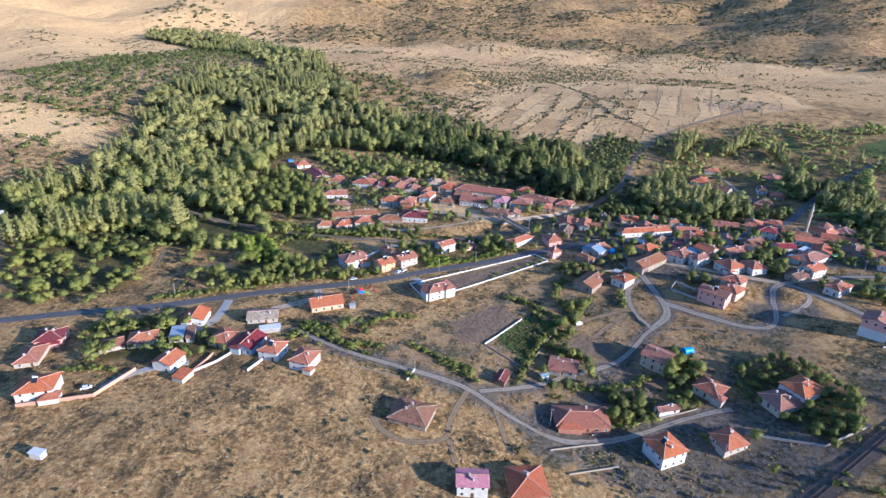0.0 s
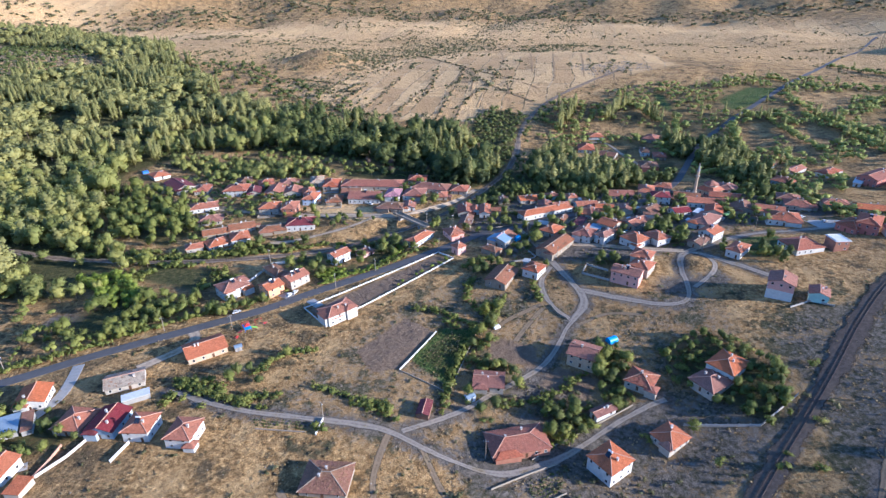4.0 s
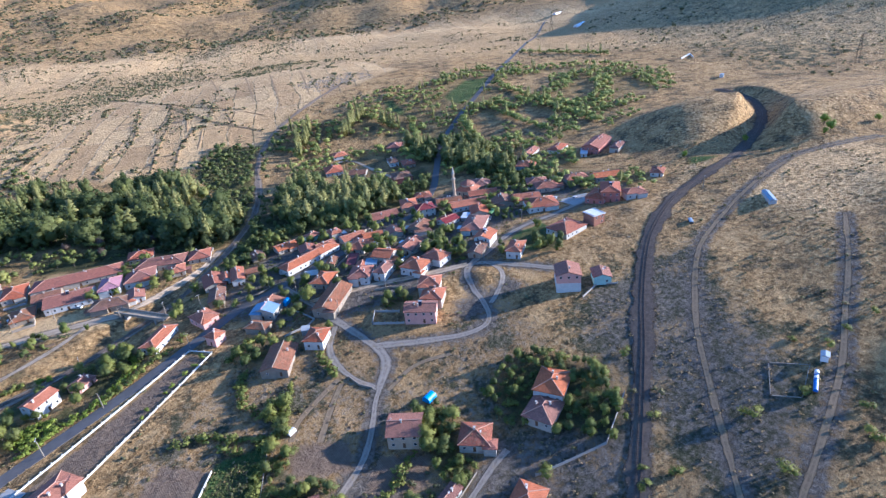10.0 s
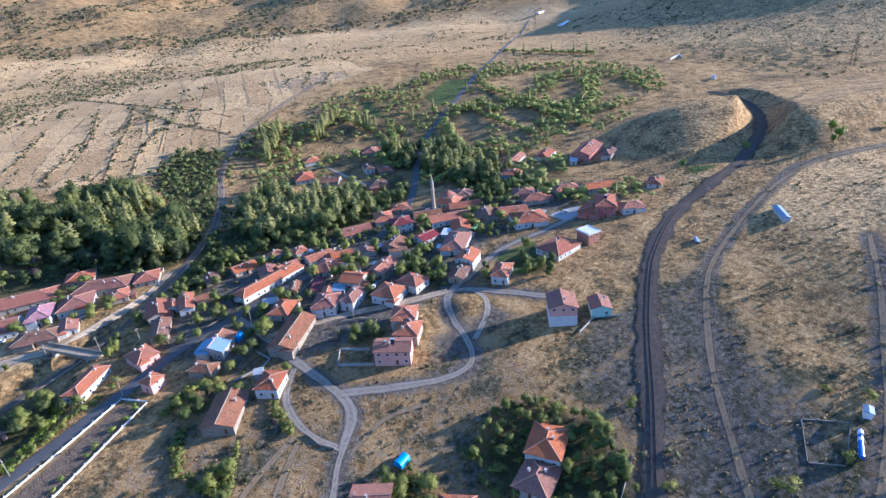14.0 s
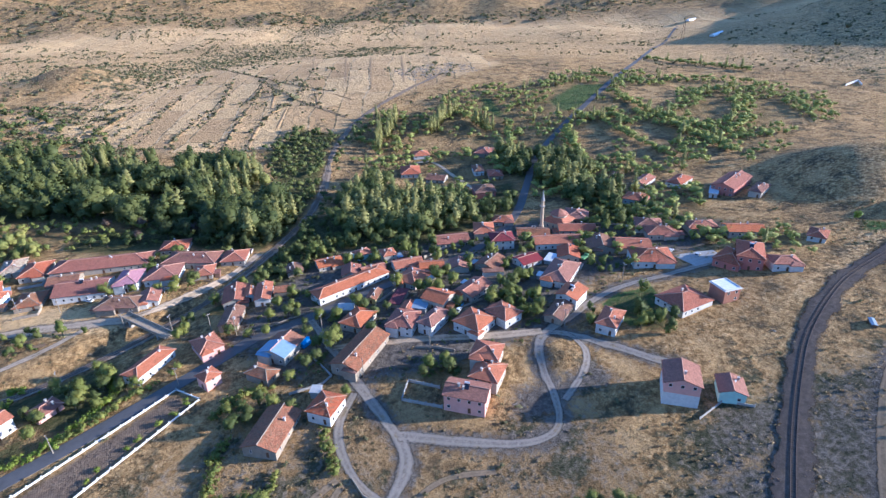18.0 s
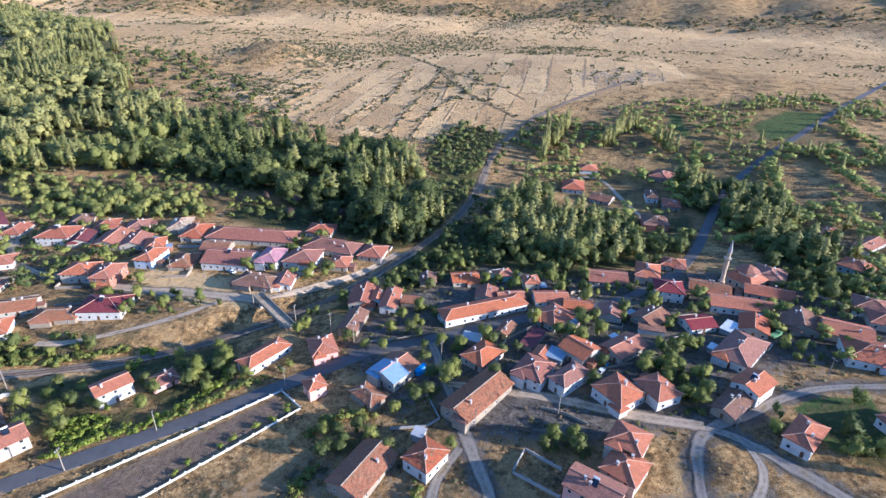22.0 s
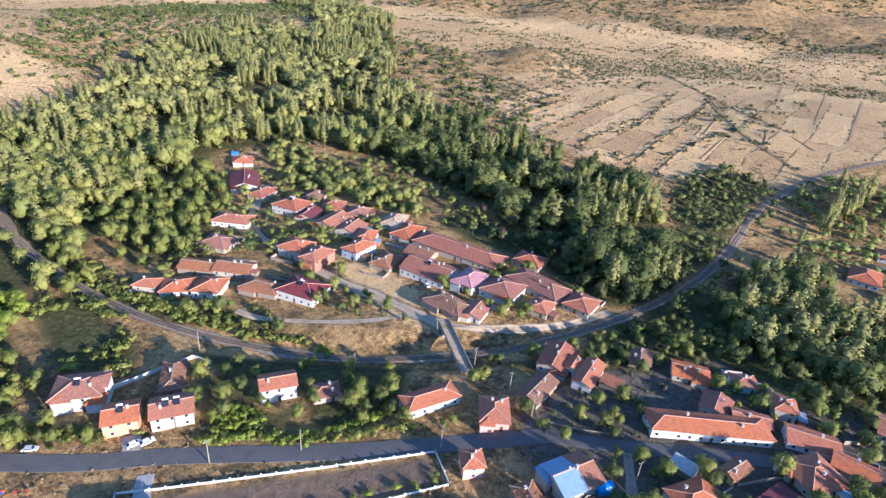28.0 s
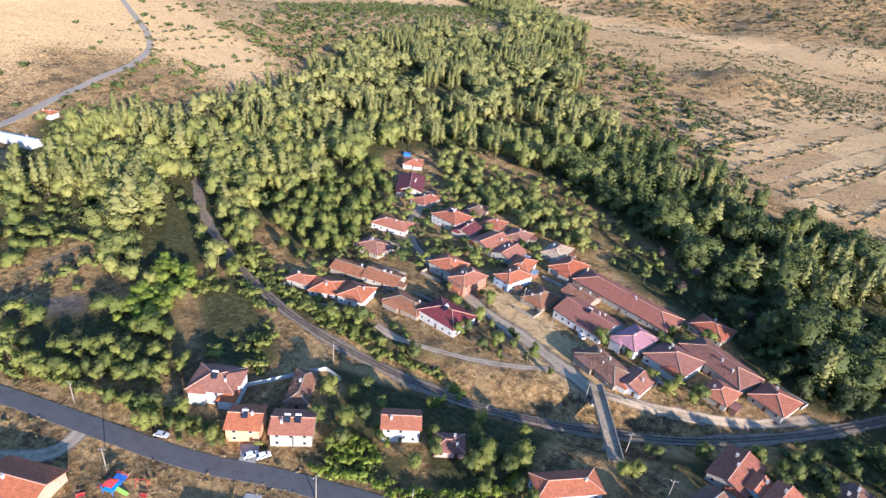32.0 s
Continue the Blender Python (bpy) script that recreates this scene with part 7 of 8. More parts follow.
posted_wall([(185.3, 376.3), (202.2, 382.9), (211.9, 384.9)], 4.0, 1.6, "broken stone wall of a ruined house", "stone", 0)
posted_wall([(54.7, 403.1), (70.0, 406.8), (80.6, 410.3)], 4.0, 0.7, "low earth-coloured wall by the bare square", "stone", 0)
posted_wall([(147, 335.5), (155, 339), (161, 344)], 4.0, 1.3, "rough stone wall above the narrow lane", "stone", 0)
posted_wall([(209, 332), (218, 333)], 4.0, 1.1, "pale yard wall below the crimson roof", "chimney", 0)
posted_wall([(172, 318.5), (186, 319.5)], 4.0, 1.0, "grey stone wall behind two parked cars", "stone", 0)
posted_wall([(44, 166), (58, 170), (71, 173)], 4.0, 0.7, "low pale wall along a kitchen garden", "stone", 0)
posted_wall([(49, 154), (69, 160)], 4.0, 0.7, "low stone wall below a kitchen garden", "stone", 0)

posted_wall([(-84, 200.5), (-80, 209)], 3.0, 1.3, "whitewashed boundary wall between two farm plots", "whitewall", 0)
posted_wall([(-107.5, 199), (-105.5, 206), (-104, 213.5)], 3.0, 1.2, "farmyard wall under red coping tiles", "ridge", 0)
posted_wall([(62.6, 176.4), (74.8, 182), (91.8, 187.4), (112, 193.2)], 4.0, 0.6, "low dry stone wall along the lane", "stone", 0)
posted_wall([(-36, 207), (-18, 202.2)], 4.0, 0.5, "low stone edge of a vegetable plot", "stone", 0)

# yard walls, lean-tos, wood stacks and rubble between the village houses
yards = random.Random(77)


def clear(points, own, road=2.4):
    """True where no point lies on a lane or in another house."""
    p = np.array(points)
    for q in (ROAD_EAST, ROAD_WEST, LANE_TOWN, LANE_LOOP, LANE_ARC, STREET, NW_STREET, NW_LANE, NW_BANK, RAIL_NORTH):
        if off_line(q, p[:, 0], p[:, 1]).min() < road:
            return False
    for x, y, k in HOMES:
        if (x, y) != own and np.hypot(p[:, 0] - x, p[:, 1] - y).min() < 0.5 * k + 0.3:
            return False
    return True


def heap(x, y, rot, size, mat, label, name, category):
    """A low heap of split logs, stones or planks."""
    ob = thing(name, x, y, rot, label, category)
    q = random.Random(int(7 * x + 3 * y))
    bm = bmesh.new()
    for k in range(16):
        cx, cy, z = q.uniform(-size, size), q.gauss(0, 0.25 * size), q.uniform(0, 0.5) * (1 - k / 40)
        a, long = q.uniform(-0.5, 0.5) + (1.57 if name == "rubble_heap" and k % 2 else 0), q.uniform(0.25, 0.55) * size
        e = Vector((math.cos(a), math.sin(a), q.uniform(-0.15, 0.15))) * long
        tube(bm, Vector((cx, cy, z + 0.1)) - e, Vector((cx, cy, z + 0.1)) + e, q.uniform(0.1, 0.2), q.uniform(0.08, 0.16), 5)
    tagged(part("pieces", bm, mat, ob), "", kind="stuff")


for x, y, rot, w, d, eave in list(PLOTS):
    in_town = any(inside(q, np.array([x]), np.array([y]))[0] for q in (TOWN, TOWN_NW))
    if not in_town or eave < 2.8 or max(w, d) > 24:
        continue
    ca, sa = math.cos(radians(rot)), math.sin(radians(rot))

    def at(u, v):
        return (x + ca * u - sa * v, y + sa * u + ca * v)
    pick = yards.random()
    sx, sy = yards.choice((-1, 1)), yards.choice((-1, 1))
    reach = yards.uniform(3.0, 6.5)
    corner = [at(sx * w * 0.5, sy * d * 0.5), at(sx * w * 0.5, sy * (d * 0.5 + reach)), at(-sx * w * 0.35, sy * (d * 0.5 + reach))]
    if pick < 0.6 and clear(corner[1:], (x, y)):
        kind, mat = yards.choice((("rough stone", "stone"), ("grey concrete", "concrete"), ("weathered plaster", "chimney"), ("rough stone", "stone")))
        posted_wall(corner, 3.0, yards.uniform(0.9, 1.5), kind + " wall round a small village yard", mat, 0)
    sx, sy = -sx, -sy
    if pick > 0.35:
        spot = at(sx * (w * 0.5 + 1.6), sy * d * 0.2)
        if clear([spot], (x, y), 4.0):
            house(*spot, rot, yards.uniform(2.6, 3.4), yards.uniform(3.4, 5.5), yards.uniform(2.0, 2.5), "shed", yards.choice(("stone", "brownwall", "grey", "brick")), yards.choice(("brown", "brown", "whitetin", "bluetin", "red")))
    if yards.random() < 0.4:
        spot = at(sx * w * 0.25, sy * (d * 0.5 + 1.8))
        if clear([spot], (x, y), 3.0):
            if yards.random() < 0.5:
                heap(*spot, rot, yards.uniform(1.0, 1.8), M["wood"], "stack of split firewood beside a house wall", "wood_stack", "firewood")
            else:
                heap(*spot, rot, yards.uniform(0.9, 1.6), M["stone"], "low heap of stones and rubble in a yard", "rubble_heap", "rubble")

# footbridge over the railway cutting
A, B = Vector((60.8, 371.9)), Vector((43.5, 401.5))
za, zb = float(height(62.5, 367)) + 0.4, float(height(43.0, 403)) + 0.4
za = zb = max(za, zb)
mid_p = (A + B) / 2
span = (B - A).length
bridge = thing("road_bridge", mid_p.x, mid_p.y, math.degrees(math.atan2(B.y - A.y, B.x - A.x)), "narrow concrete bridge with low parapets over the railway", "bridge", "", za)
bm = bmesh.new()
box(bm, -span / 2, -2.3, -0.6, span / 2, 2.3, 0.0)
part("deck", bm, M["dirt"], bridge)
for s in (-1, 1):
    bm = bmesh.new()
    box(bm, -span / 2, s * 2.2 - 0.15, 0.003, span / 2, s * 2.2 + 0.15, 0.9)
    part("parapet", bm, M["sleeper"], bridge)
    bm = bmesh.new()
    box(bm, s * span * 0.3 - 0.7, -2.0, -6.0, s * span * 0.3 + 0.7, 2.0, -0.603)
    part("pier", bm, M["concrete"], bridge)


def ring_roof(w0, z0, w1, z1, n=4):
    """A pyramid frustum's corners and sides."""
    v = [(w * math.cos((k + 0.5) * math.tau / n), w * math.sin((k + 0.5) * math.tau / n), z) for w, z in ((w0, z0), (w1, z1)) for k in range(n)]
    return v, [(k, (k + 1) % n, n + (k + 1) % n, n + k) for k in range(n)] + [tuple(range(n - 1, -1, -1)), tuple(range(n, 2 * n))]


# mosque with its minaret
mq = thing("mosque", 271.5, 372.5, 22, "small stone mosque with two-tiered red roof and slim minaret", "mosque")
bm = bmesh.new()
box(bm, -6.5, -6.0, -1, 6.5, 6.0, 4.6)
part("wall", bm, WALLS["sand"], mq)
v, f = ring_roof(10.2, 4.4, 5.6, 7.0)
mesh_ob("lower_roof", v, f, TILES["orange"], mq, uvs=[(v[i][0] + v[i][1], v[i][2] * 2) for q in f for i in q])
v, f = ring_roof(4.6, 6.8, 4.6, 8.4, 8)
mesh_ob("drum", v, f, WALLS["cream"], mq)
v, f = ring_roof(5.6, 8.3, 0.3, 11.2, 8)
mesh_ob("upper_roof", v, f, TILES["orange"], mq, uvs=[(v[i][0] + v[i][1], v[i][2] * 2) for q in f for i in q])
for turn in (0, 90, -90):
    for u in (-3.5, 0, 3.5):
        d = 6.0 if turn == 0 else 6.5
        window(mq, math.cos(radians(turn)) * u + math.sin(radians(turn)) * d, math.sin(radians(turn)) * u - math.cos(radians(turn)) * d, 1.2, 1.1, 1.9, turn)
mn = tagged(new("minaret"), "white stone minaret with grey cone beside the mosque", "minaret")
mn.matrix_world = pose(258.5, 372.0, float(height(258.5, 372.0)))
for name, z0, z1, r0, r1, mat in (("foot", -1, 4.0, 1.7, 1.5, WALLS["sand"]), ("shaft", 4.0, 15.0, 1.0, 0.9, WALLS["sand"]), ("balcony", 15.0, 15.9, 1.2, 1.75, WALLS["cream"]),
                                  ("upper_shaft", 15.9, 19.0, 0.85, 0.85, WALLS["sand"]), ("cone", 19.0, 25.0, 1.1, 0.06, M["iron"])):
    bm = bmesh.new()
    tube(bm, (0, 0, z0), (0, 0, z1), r0, r1, 12)
    part(name, bm, mat, mn)


def pole(x, y, h=8.5, turn=0, mat="sleeper"):
    ob = thing("utility_pole", x, y, turn, "grey concrete utility pole with a crossarm and insulators", "utility pole", "utility poles")
    bm = bmesh.new()
    tube(bm, (0, 0, -0.5), (0, 0, h), 0.2, 0.12, 6)
    part("shaft", bm, M[mat], ob)
    bm = bmesh.new()
    box(bm, -1.0, -0.07, h - 0.75, 1.0, 0.07, h - 0.6)
    part("crossarm", bm, M["iron"], ob)
    for sx in (-0.85, 0.0, 0.85):
        bm = bmesh.new()
        tube(bm, (sx, 0, h - 0.6), (sx, 0, h - 0.35), 0.08, 0.05, 5)
        part("insulator", bm, M["tank"], ob)


def cable(a, b, za=8.0, zb=8.0, off=0.0):
    p0, p1 = Vector((a[0], a[1] + off, float(height(*a)) + za)), Vector((b[0], b[1] + off, float(height(*b)) + zb))
    bm = bmesh.new()
    n = 8
    pts = [p0.lerp(p1, i / n) - Vector((0, 0, 4 * 0.9 * (i / n) * (1 - i / n))) - p0 for i in range(n + 1)]
    rings = [[bm.verts.new(q + Vector((0.025 * math.cos(k * 2.1), 0.025 * math.sin(k * 2.1), 0.02 * (k == 0)))) for k in range(3)] for q in pts]
    for r0, r1 in zip(rings, rings[1:]):
        for k in range(3):
            bm.faces.new((r0[k], r0[(k + 1) % 3], r1[(k + 1) % 3], r1[k]))
    ob = part("cable", bm, M["rubber"])
    ob.location = p0
    tagged(ob, "thin dark overhead cable between two poles", "cable", "overhead cables")


POLES = [(-86, 289), (-53, 281), (-2, 309), (21, 321), (61, 334), (86, 356), (118, 337), (122, 299), (150, 300), (203, 284), (43.0, 394.0), (62, 379), (19, 366), (-11, 208), (46, 180), (100, 226), (340, 236), (-2, 436), (16, 426), (-148, 271), (77, 366), (158, 352), (250, 300), (-40, 356)]
for i, (x, y) in enumerate(POLES):
    pole(x, y, 8.0 + (i % 3) * 0.5, (i * 37) % 180)
for a, b in ((0, 1), (1, 2), (2, 3), (3, 4), (4, 5), (5, 6), (6, 7), (7, 8), (8, 9), (13, 14), (14, 15), (10, 17), (10, 11), (12, 11), (5, 20)):
    for off in (-0.8, 0.8):
        cable(POLES[a], POLES[b], off=off)


def pylon(x, y, h):
    ob = thing("power_pylon", x, y, 30, "grey lattice steel power pylon on the plain", "pylon", "pylons")
    bm = bmesh.new()
    for sx in (-1, 1):
        for sy in (-1, 1):
            tube(bm, (sx * h * 0.07, sy * h * 0.07, 0), (sx * h * 0.02, sy * h * 0.02, h), 0.16, 0.1, 4)
    for i in range(6):
        z0, z1 = h * i / 6, h * (i + 1) / 6
        w0, w1 = h * (0.07 - 0.05 * i / 6), h * (0.07 - 0.05 * (i + 1) / 6)
        for s in (-1, 1):
            tube(bm, (-w0, s * w0, z0), (w1, s * w1, z1), 0.07, 0.07, 3)
            tube(bm, (s * w0, -w0, z0), (s * w1, w1, z1), 0.07, 0.07, 3)
    part("lattice", bm, M["bark"], ob)
    for z in (0.72, 0.84, 0.95):
        bm = bmesh.new()
        tube(bm, (-h * 0.2, 0, h * z), (h * 0.2, 0, h * z), 0.1, 0.1, 4)
        part("arm", bm, M["bark"], ob)


pylon(1020, 930, 38)
pylon(770, 290, 30)
PAINT = {k: plain(k + "_paint", c, 0.35, 0.08, 0.5, 0.5) for k, c in (("white", (0.75, 0.75, 0.74)), ("silver", (0.45, 0.46, 0.47)), ("red", (0.5, 0.04, 0.035)), ("blue", (0.05, 0.16, 0.5)),
         ("green", (0.16, 0.3, 0.14)), ("yellow", (0.65, 0.5, 0.06)), ("lime", (0.3, 0.62, 0.08)), ("skyblue", (0.05, 0.33, 0.75)))}


def car(x, y, rot, paint, label, big=1.0):
    ob = thing("car", x, y, rot, label, "car", "parked cars", float(height(x, y)) + 0.12)
    prof = [(-2.1, 0.35), (2.1, 0.35), (2.12, 0.75), (1.2, 0.95), (0.6, 1.42), (-1.2, 1.45), (-2.0, 0.98), (-2.12, 0.7)]
    v = [(px * big, s * 0.82 * (0.86 if pz > 1.2 else 1), pz * big) for s in (-1, 1) for px, pz in prof]
    f = [tuple(range(7, -1, -1)), tuple(range(8, 16))] + [(i, (i + 1) % 8, 8 + (i + 1) % 8, 8 + i) for i in range(8)]
    mesh_ob("body", v, f, PAINT[paint], ob)
    for name, q in (("windscreen", [(1.18, 0.99), (0.64, 1.4)]), ("rear_window", [(-1.24, 1.42), (-1.96, 1.02)])):
        vs = [(px * big + 0.03 * (1 if px > 0 else -1), s * 0.66, pz * big + 0.02) for px, pz in q for s in (-1, 1)]
        vs += [(a - 0.02 * (1 if q[0][0] > 0 else -1), b, c - 0.02) for a, b, c in vs]
        mesh_ob(name, vs, [(0, 1, 3, 2), (4, 6, 7, 5), (0, 4, 5, 1), (2, 3, 7, 6), (0, 2, 6, 4), (1, 5, 7, 3)], M["glass"], ob)
    for s in (-1, 1):
        vs = [(px * big, s * (0.83 if pz < 1.1 else 0.72) + s * 0.02, pz * big) for px, pz in ((-1.6, 1.0), (0.95, 1.0), (0.5, 1.34), (-1.15, 1.36))]
        vs += [(a, b - s * 0.04, c) for a, b, c in vs]
        mesh_ob("side_window", vs, [(0, 1, 2, 3), (7, 6, 5, 4), (0, 4, 5, 1), (1, 5, 6, 2), (2, 6, 7, 3), (3, 7, 4, 0)], M["glass"], ob)
        for px in (-1.3, 1.3):
            bm = bmesh.new()
            tube(bm, (px * big, s * 0.66, 0.3), (px * big, s * 0.86, 0.3), 0.31, 0.31, 10)
            part("wheel", bm, M["rubber"], ob)


for x, y, rot, c, lab in ((-27, 308, 62, "white", "white hatchback parked on a drive"), (-24, 310, 62, "white", "white estate car parked on a drive"), (-38.5, 310, 60, "white", "white car under a house porch"), (175.2, 321.8, 118, "skyblue", "pale blue car parked between two houses"),
                          (172.6, 317.0, 40, "white", "white car parked between two houses"), (290, 308, 10, "silver", "grey car on the village square"), (296, 297, 20, "silver", "dusty car beside the square"), (-146, 186, 25, "white", "white van in a farm courtyard"),
                          (16, 439, 130, "silver", "silver car beside a street"), (28, 430, 135, "white", "white car beside a street"), (-4, 447, 100, "white", "white car outside a pale house"), (-53, 297, 25, "silver", "dark silver car on the road")):
    car(x, y, rot, c, lab)
truck = thing("truck", 251, 327, 20, "small green flatbed truck parked on bare soil", "truck")
for name, q, mat in (("cab", (1.2, -1.0, 0.5, 2.8, 1.0, 2.3), PAINT["green"]), ("bed", (-2.8, -1.1, 0.7, 1.1, 1.1, 1.6), PAINT["green"]), ("windscreen", (2.79, -0.8, 1.4, 2.83, 0.8, 2.1), M["glass"])):
    bm = bmesh.new()
    box(bm, *q)
    part(name, bm, mat, truck)
for sx in (-1.8, 1.9):
    for sy in (-0.95, 0.95):
        bm = bmesh.new()
        tube(bm, (sx, sy - 0.12, 0.42), (sx, sy + 0.12, 0.42), 0.44, 0.44, 10)
        part("wheel", bm, M["rubber"], truck)

# playground by the orange hall
play = thing("playground_set", -45.6, 278.4, 20, "bright playground frame with red roof and green slide", "playground")
for k, (sx, sy) in enumerate(((-1.5, -1.5), (1.5, -1.5), (1.5, 1.5), (-1.5, 1.5))):
    bm = bmesh.new()
    tube(bm, (sx, sy, -0.2), (sx, sy, 3.0), 0.1, 0.1, 6)
    part("post", bm, PAINT["blue"], play)
v, f = ring_roof(2.0, 3.0, 0.15, 4.1)
mesh_ob("roof", v, f, PAINT["red"], play)
for sx, sy in ((-1.5, 2.6), (1.5, 2.6)):
    bm = bmesh.new()
    tube(bm, (sx, sy + 1.4, -0.2), (sx, sy + 1.4, 2.4), 0.09, 0.09, 6)
    part("post", bm, PAINT["red"], play)
bm = bmesh.new()
box(bm, -1.6, 1.503, 1.3, 1.6, 4.1, 1.42)
part("bridge_deck", bm, PAINT["blue"], play)
bm = bmesh.new()
for k in range(7):
    tube(bm, (-1.5 + 0.5 * k, 4.0, 1.42), (-1.5 + 0.5 * k, 4.0, 2.3), 0.04, 0.04, 4)
tube(bm, (-1.6, 4.0, 2.3), (1.6, 4.0, 2.3), 0.05, 0.05, 4)
part("railing", bm, PAINT["red"], play)
bm = bmesh.new()
box(bm, -1.5, -1.5, 1.3, 1.5, 1.5, 1.42)
part("platform", bm, PAINT["skyblue"], play)
for s, c in ((1, "lime"), (-1, "red")):
    v = [(s * 1.5, -0.5, 1.4), (s * 1.5, 0.5, 1.4), (s * 4.6, 0.5, 0.2), (s * 4.6, -0.5, 0.2)]
    v += [(a, b, z - 0.1) for a, b, z in v]
    mesh_ob("slide", v, [(0, 1, 2, 3), (7, 6, 5, 4), (0, 4, 5, 1), (1, 5, 6, 2), (2, 6, 7, 3), (3, 7, 4, 0)], PAINT[c], play)
for x, y, a in ((-37.6, 282, 30), (-49.7, 272.5, 60)):
    bench = thing("bench", x, y, a, "small red park bench beside the playground", "bench")
    for k in range(3):
        bm = bmesh.new()
        box(bm, -1.0, -0.32 + 0.22 * k, 0.44, 1.0, -0.14 + 0.22 * k, 0.5)
        part("seat_slat", bm, PAINT["red"], bench)
    bm = bmesh.new()
    box(bm, -1.0, 0.36, 0.62, 1.0, 0.42, 0.95)
    part("backrest", bm, PAINT["red"], bench)
    for sx in (-0.8, 0.8):
        bm = bmesh.new()
        box(bm, sx - 0.06, -0.3, -0.1, sx + 0.06, 0.32, 0.437)
        box(bm, sx - 0.06, 0.28, 0.3, sx + 0.06, 0.357, 0.95)
        part("leg", bm, M["iron"], bench)
swing = thing("swing", -41, 284, 30, "red metal swing frame on bare ground", "swing")
for sx in (-1.6, 1.6):
    for sy in (-0.8, 0.8):
        bm = bmesh.new()
        tube(bm, (sx, sy, -0.2), (sx, 0, 2.4), 0.06, 0.06, 5)
        part("leg", bm, PAINT["red"], swing)
bm = bmesh.new()
tube(bm, (-1.7, 0, 2.4), (1.7, 0, 2.4), 0.06, 0.06, 5)
part("bar", bm, PAINT["red"], swing)


def arched(name, x, y, rot, w, d, h, mat, label, category):
    """A sheet-covered shelter with a rounded back and closed ends."""
    ob = thing(name, x, y, rot, label, category)
    n = 8
    v = [(sx * w / 2, d / 2 * math.cos(math.pi * k / n), h * (0.45 + 0.55 * math.sin(math.pi * k / n)) if 0 < k < n else 0.0) for sx in (-1, 1) for k in range(n + 1)]
    f = [(k, k + 1, n + 2 + k, n + 1 + k) for k in range(n)] + [tuple(range(n, -1, -1)), tuple(range(n + 1, 2 * n + 2))]
    mesh_ob("cover", v, f, mat, ob)
    bm = bmesh.new()
    box(bm, -w / 2 - 0.05, -d / 2 - 0.1, -0.3, w / 2 + 0.05, d / 2 + 0.1, 0.12)
    part("footing", bm, M["wood"], ob)


arched("tarp_shelter", 120.5, 229, 15, 4.6, 3.6, 2.6, PAINT["skyblue"], "bright blue tarpaulin shelter beside a shed", "shelter")
arched("tarp_shelter", -161, 563, 30, 5, 4, 2.5, PAINT["blue"], "dark blue tarpaulin over a lean-to", "shelter")
arched("tarp_shelter", 109, 331, 35, 5, 3.2, 2.6, PAINT["skyblue"], "blue tarpaulin hung beside the blue-roofed house", "shelter")
arched("tarp_heap", 72, 252, 20, 3.4, 2.6, 1.3, M["tank"], "white plastic sheet over a low heap", "heap")
arched("market_stall", 214.5, 128.5, 18, 12, 1.5, 1.3, PAINT["blue"], "long low heap under blue and white sheets", "stall")
for i in range(4):
    arched("stall_sheet", 210.5 + 2.6 * i, 127.2 + 0.85 * i, 18, 1.3, 1.56, 1.34, M["tank"], "white sheet strip laid over the heap", "sheet")
arched("greenhouse", 1067, 891, 25, 80, 8, 4.5, M["tank"], "long pale plastic greenhouse on the far plain", "greenhouse")
arched("greenhouse", 1260, 1110, 20, 60, 8, 4.5, M["tank"], "pale plastic greenhouse beyond the orchards", "greenhouse")
posted_wall([(741, 476), (766, 478), (752, 466)], 8.0, 2.0, "white zigzag wall on the far slope", "tank", 0)
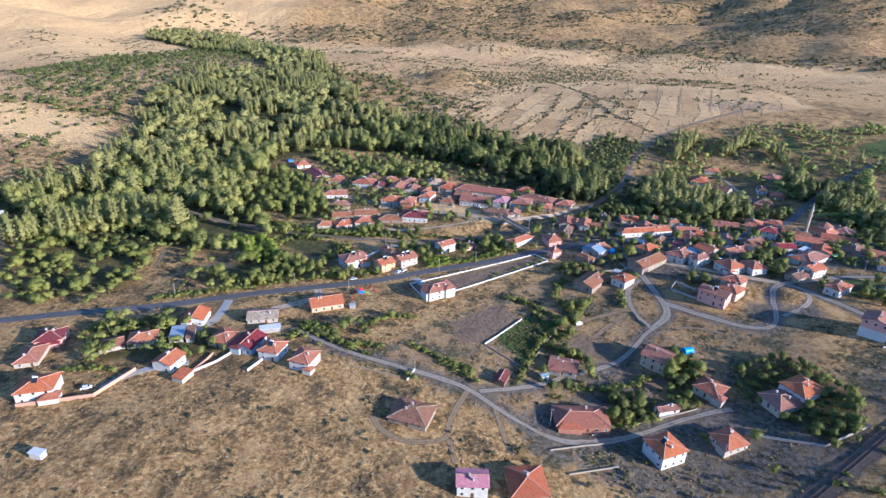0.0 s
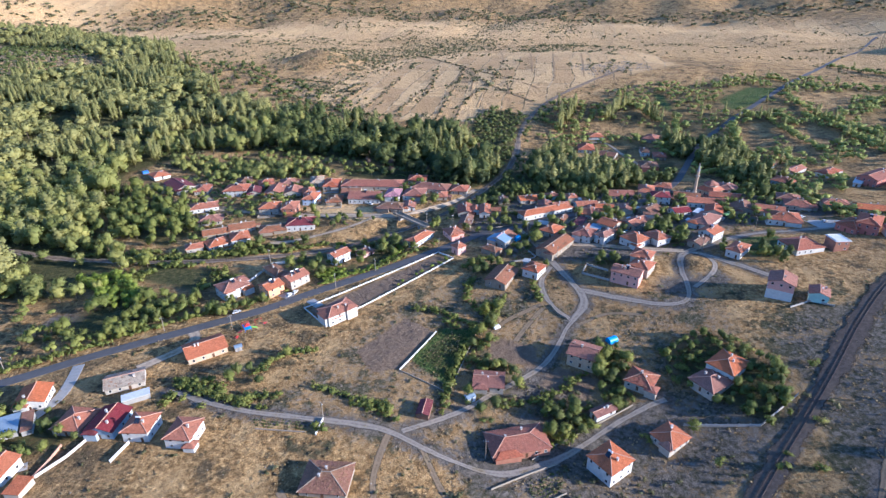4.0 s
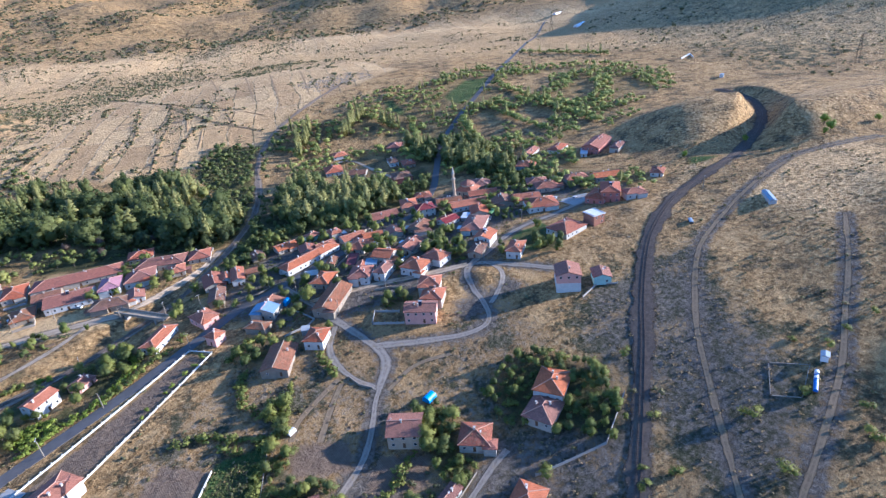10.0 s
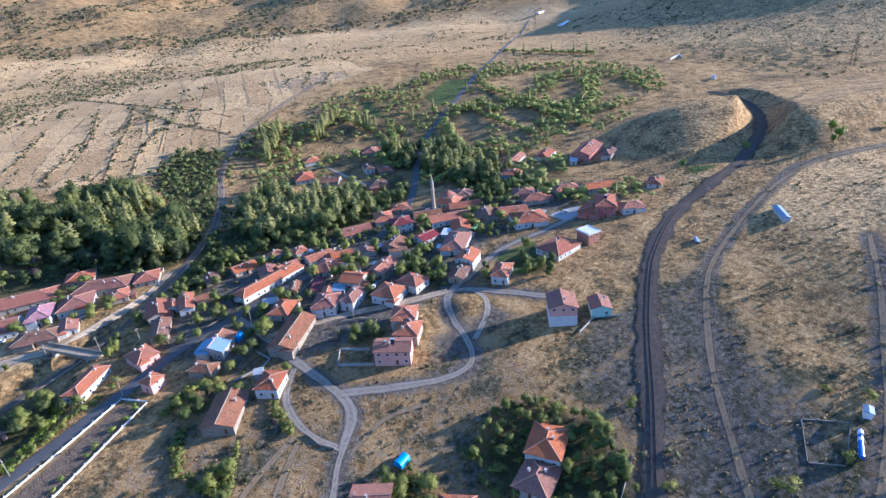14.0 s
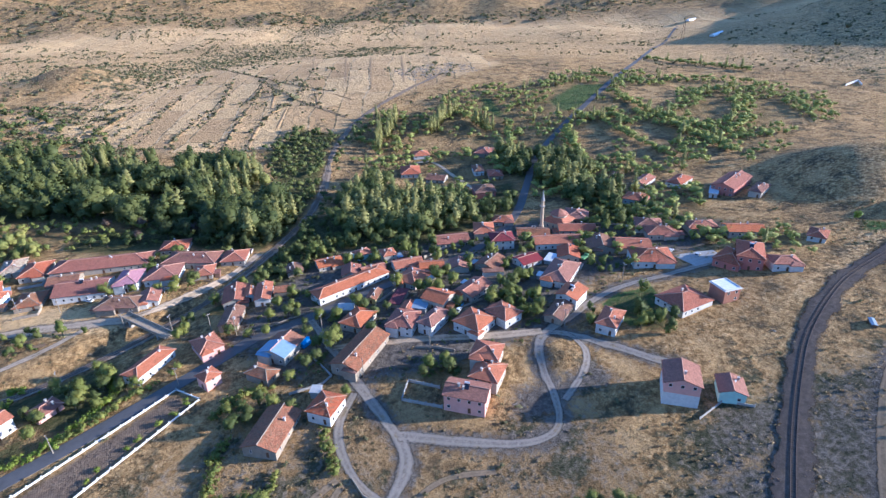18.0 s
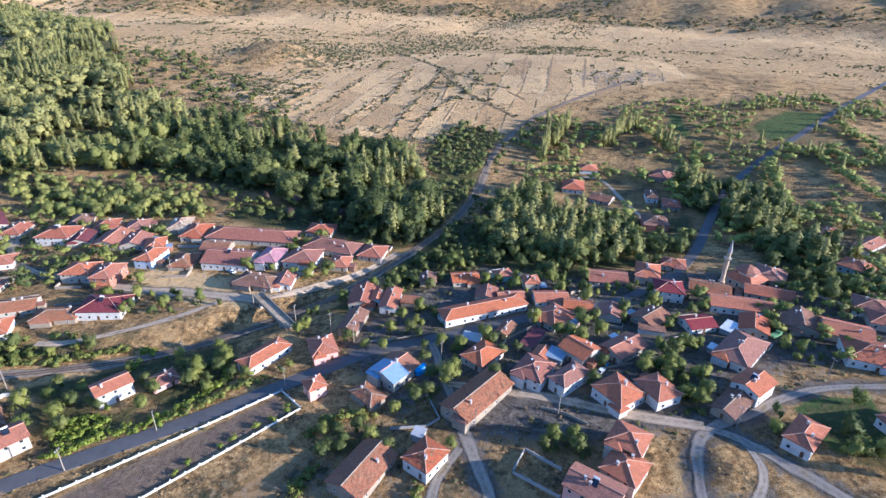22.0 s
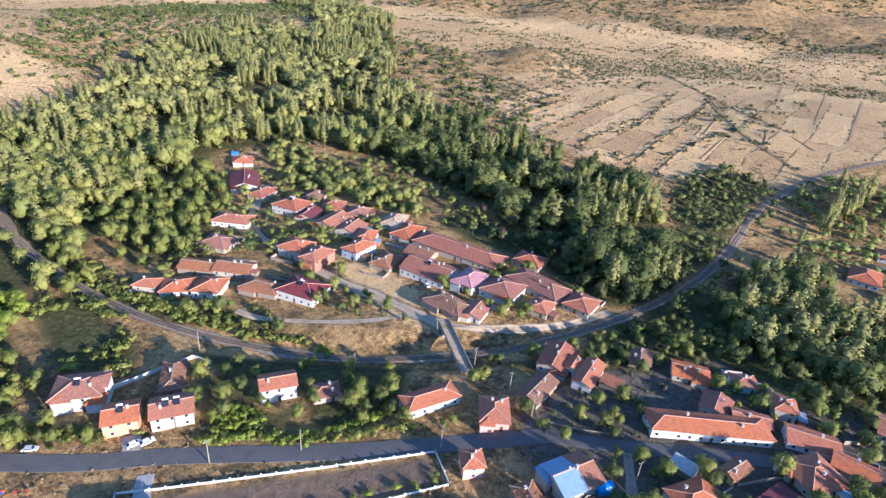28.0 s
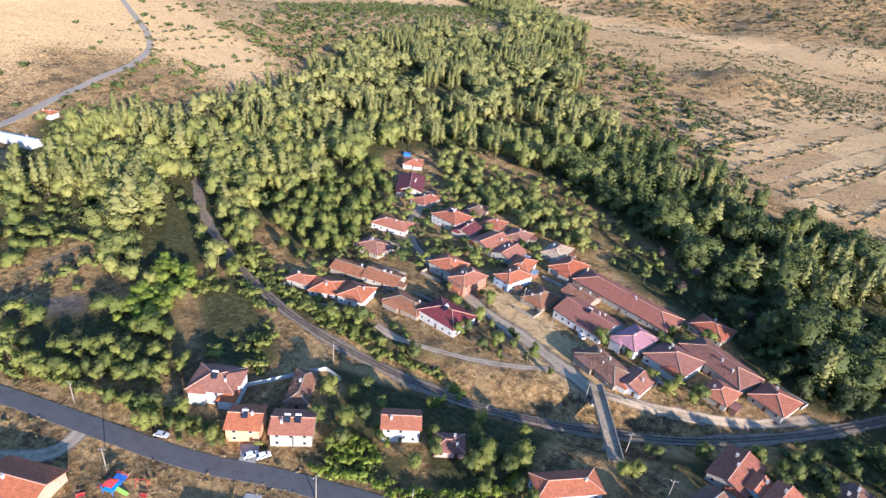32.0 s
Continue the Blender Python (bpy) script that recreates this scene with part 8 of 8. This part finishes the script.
for x, y, rot, w, d, h, mat, lab in ((226.6, 130.5, 18, 3.2, 2.4, 2.2, M["tank"], "small white site container on the slope"), (336, 197.5, 38, 15, 3.4, 1.9, PAINT["silver"], "long pale metal shed on the dry hill"),
                                     (295, 219, 40, 5, 1.6, 1.2, M["wood"], "weathered timber cattle rack"), (48, 210, 20, 3.6, 2.8, 2.3, M["tank"], "small white garden hut with sheet roof"), (671, 388, 20, 7, 4, 2.6, M["tank"], "small white hut below the far hill"), (-48, 262, 15, 3, 2.4, 2.2, M["concrete"], "small concrete hut by the hall")):
    ob = thing("hut", x, y, rot, lab, "hut")
    bm = bmesh.new()
    box(bm, -w / 2, -d / 2, -0.6, w / 2, d / 2, h)
    part("wall", bm, mat, ob)
    v = [(-w / 2 - 0.3, -d / 2 - 0.3, h), (w / 2 + 0.3, -d / 2 - 0.3, h), (w / 2 + 0.3, d / 2 + 0.3, h), (-w / 2 - 0.3, d / 2 + 0.3, h), (-w / 2 - 0.3, 0, h + 0.18 * d), (w / 2 + 0.3, 0, h + 0.18 * d)]
    mesh_ob("roof", v, [(0, 1, 5, 4), (2, 3, 4, 5), (1, 2, 5), (3, 0, 4), (3, 2, 1, 0)], TILES["bluetin"], ob)
    bm = bmesh.new()
    box(bm, -0.45, -d / 2 - 0.05, 0.0, 0.45, -d / 2 + 0.02, min(2.0, h - 0.2))
    part("door", bm, M["iron"], ob)

for x, y, n, lab in ((10, 398, 9, "stack of weathered logs beside the lane"), (6, 402, 7, "loose pile of pale poles on bare soil"), (137, 296, 8, "broken planks and beams heaped by a house")):
    ob = thing("log_pile", x, y, 30 * n, lab, "log pile")
    r = random.Random(n)
    for i in range(n):
        bm = bmesh.new()
        lx, lz = (i % 4 - 1.5) * 0.45, 0.18 + 0.3 * (i // 4)
        tube(bm, (lx, -2.2 + r.uniform(-0.5, 0.5), lz), (lx + r.uniform(-0.3, 0.3), 2.2 + r.uniform(-0.6, 0.6), lz + r.uniform(-0.05, 0.1)), 0.2, 0.15, 6)
        part("log", bm, M["wood"], ob)

# loose stones on the dry slopes and heaps near the lanes
rs = np.random.default_rng(5)
p = np.r_[np.c_[rs.uniform(-220, 60, 1600), rs.uniform(95, 190, 1600)], np.c_[rs.uniform(190, 420, 900), rs.uniform(110, 240, 900)]]
p = free(p, 2.5)
stuff("loose_stones", [(OCTA_V * (0.5, 0.42, 0.3), np.array([(a, b, d, d) for a, b, d in OCTA_F]), OCTA_V)], p, 0.3 + rs.exponential(0.22, len(p)), M["stone"], "pale loose field stones on the slope", "stones", 50, soft=False)
p = np.c_[rs.uniform(370, 470, 500), rs.uniform(780, 850, 500)]
stuff("field_rocks", [(OCTA_V * (0.5, 0.42, 0.4), np.array([(a, b, d, d) for a, b, d in OCTA_F]), OCTA_V)], p, rs.uniform(1.0, 3.2, len(p)), M["stone"], "pale rocks strewn over a far field", "rocks", 51, soft=False)
for i, (x, y) in enumerate(((36, 526), (55, 515), (53, 494), (83, 492))):
    tree("broad", x, y, 7.5, "bare", "withered leafless grey-brown tree", 300 + i)
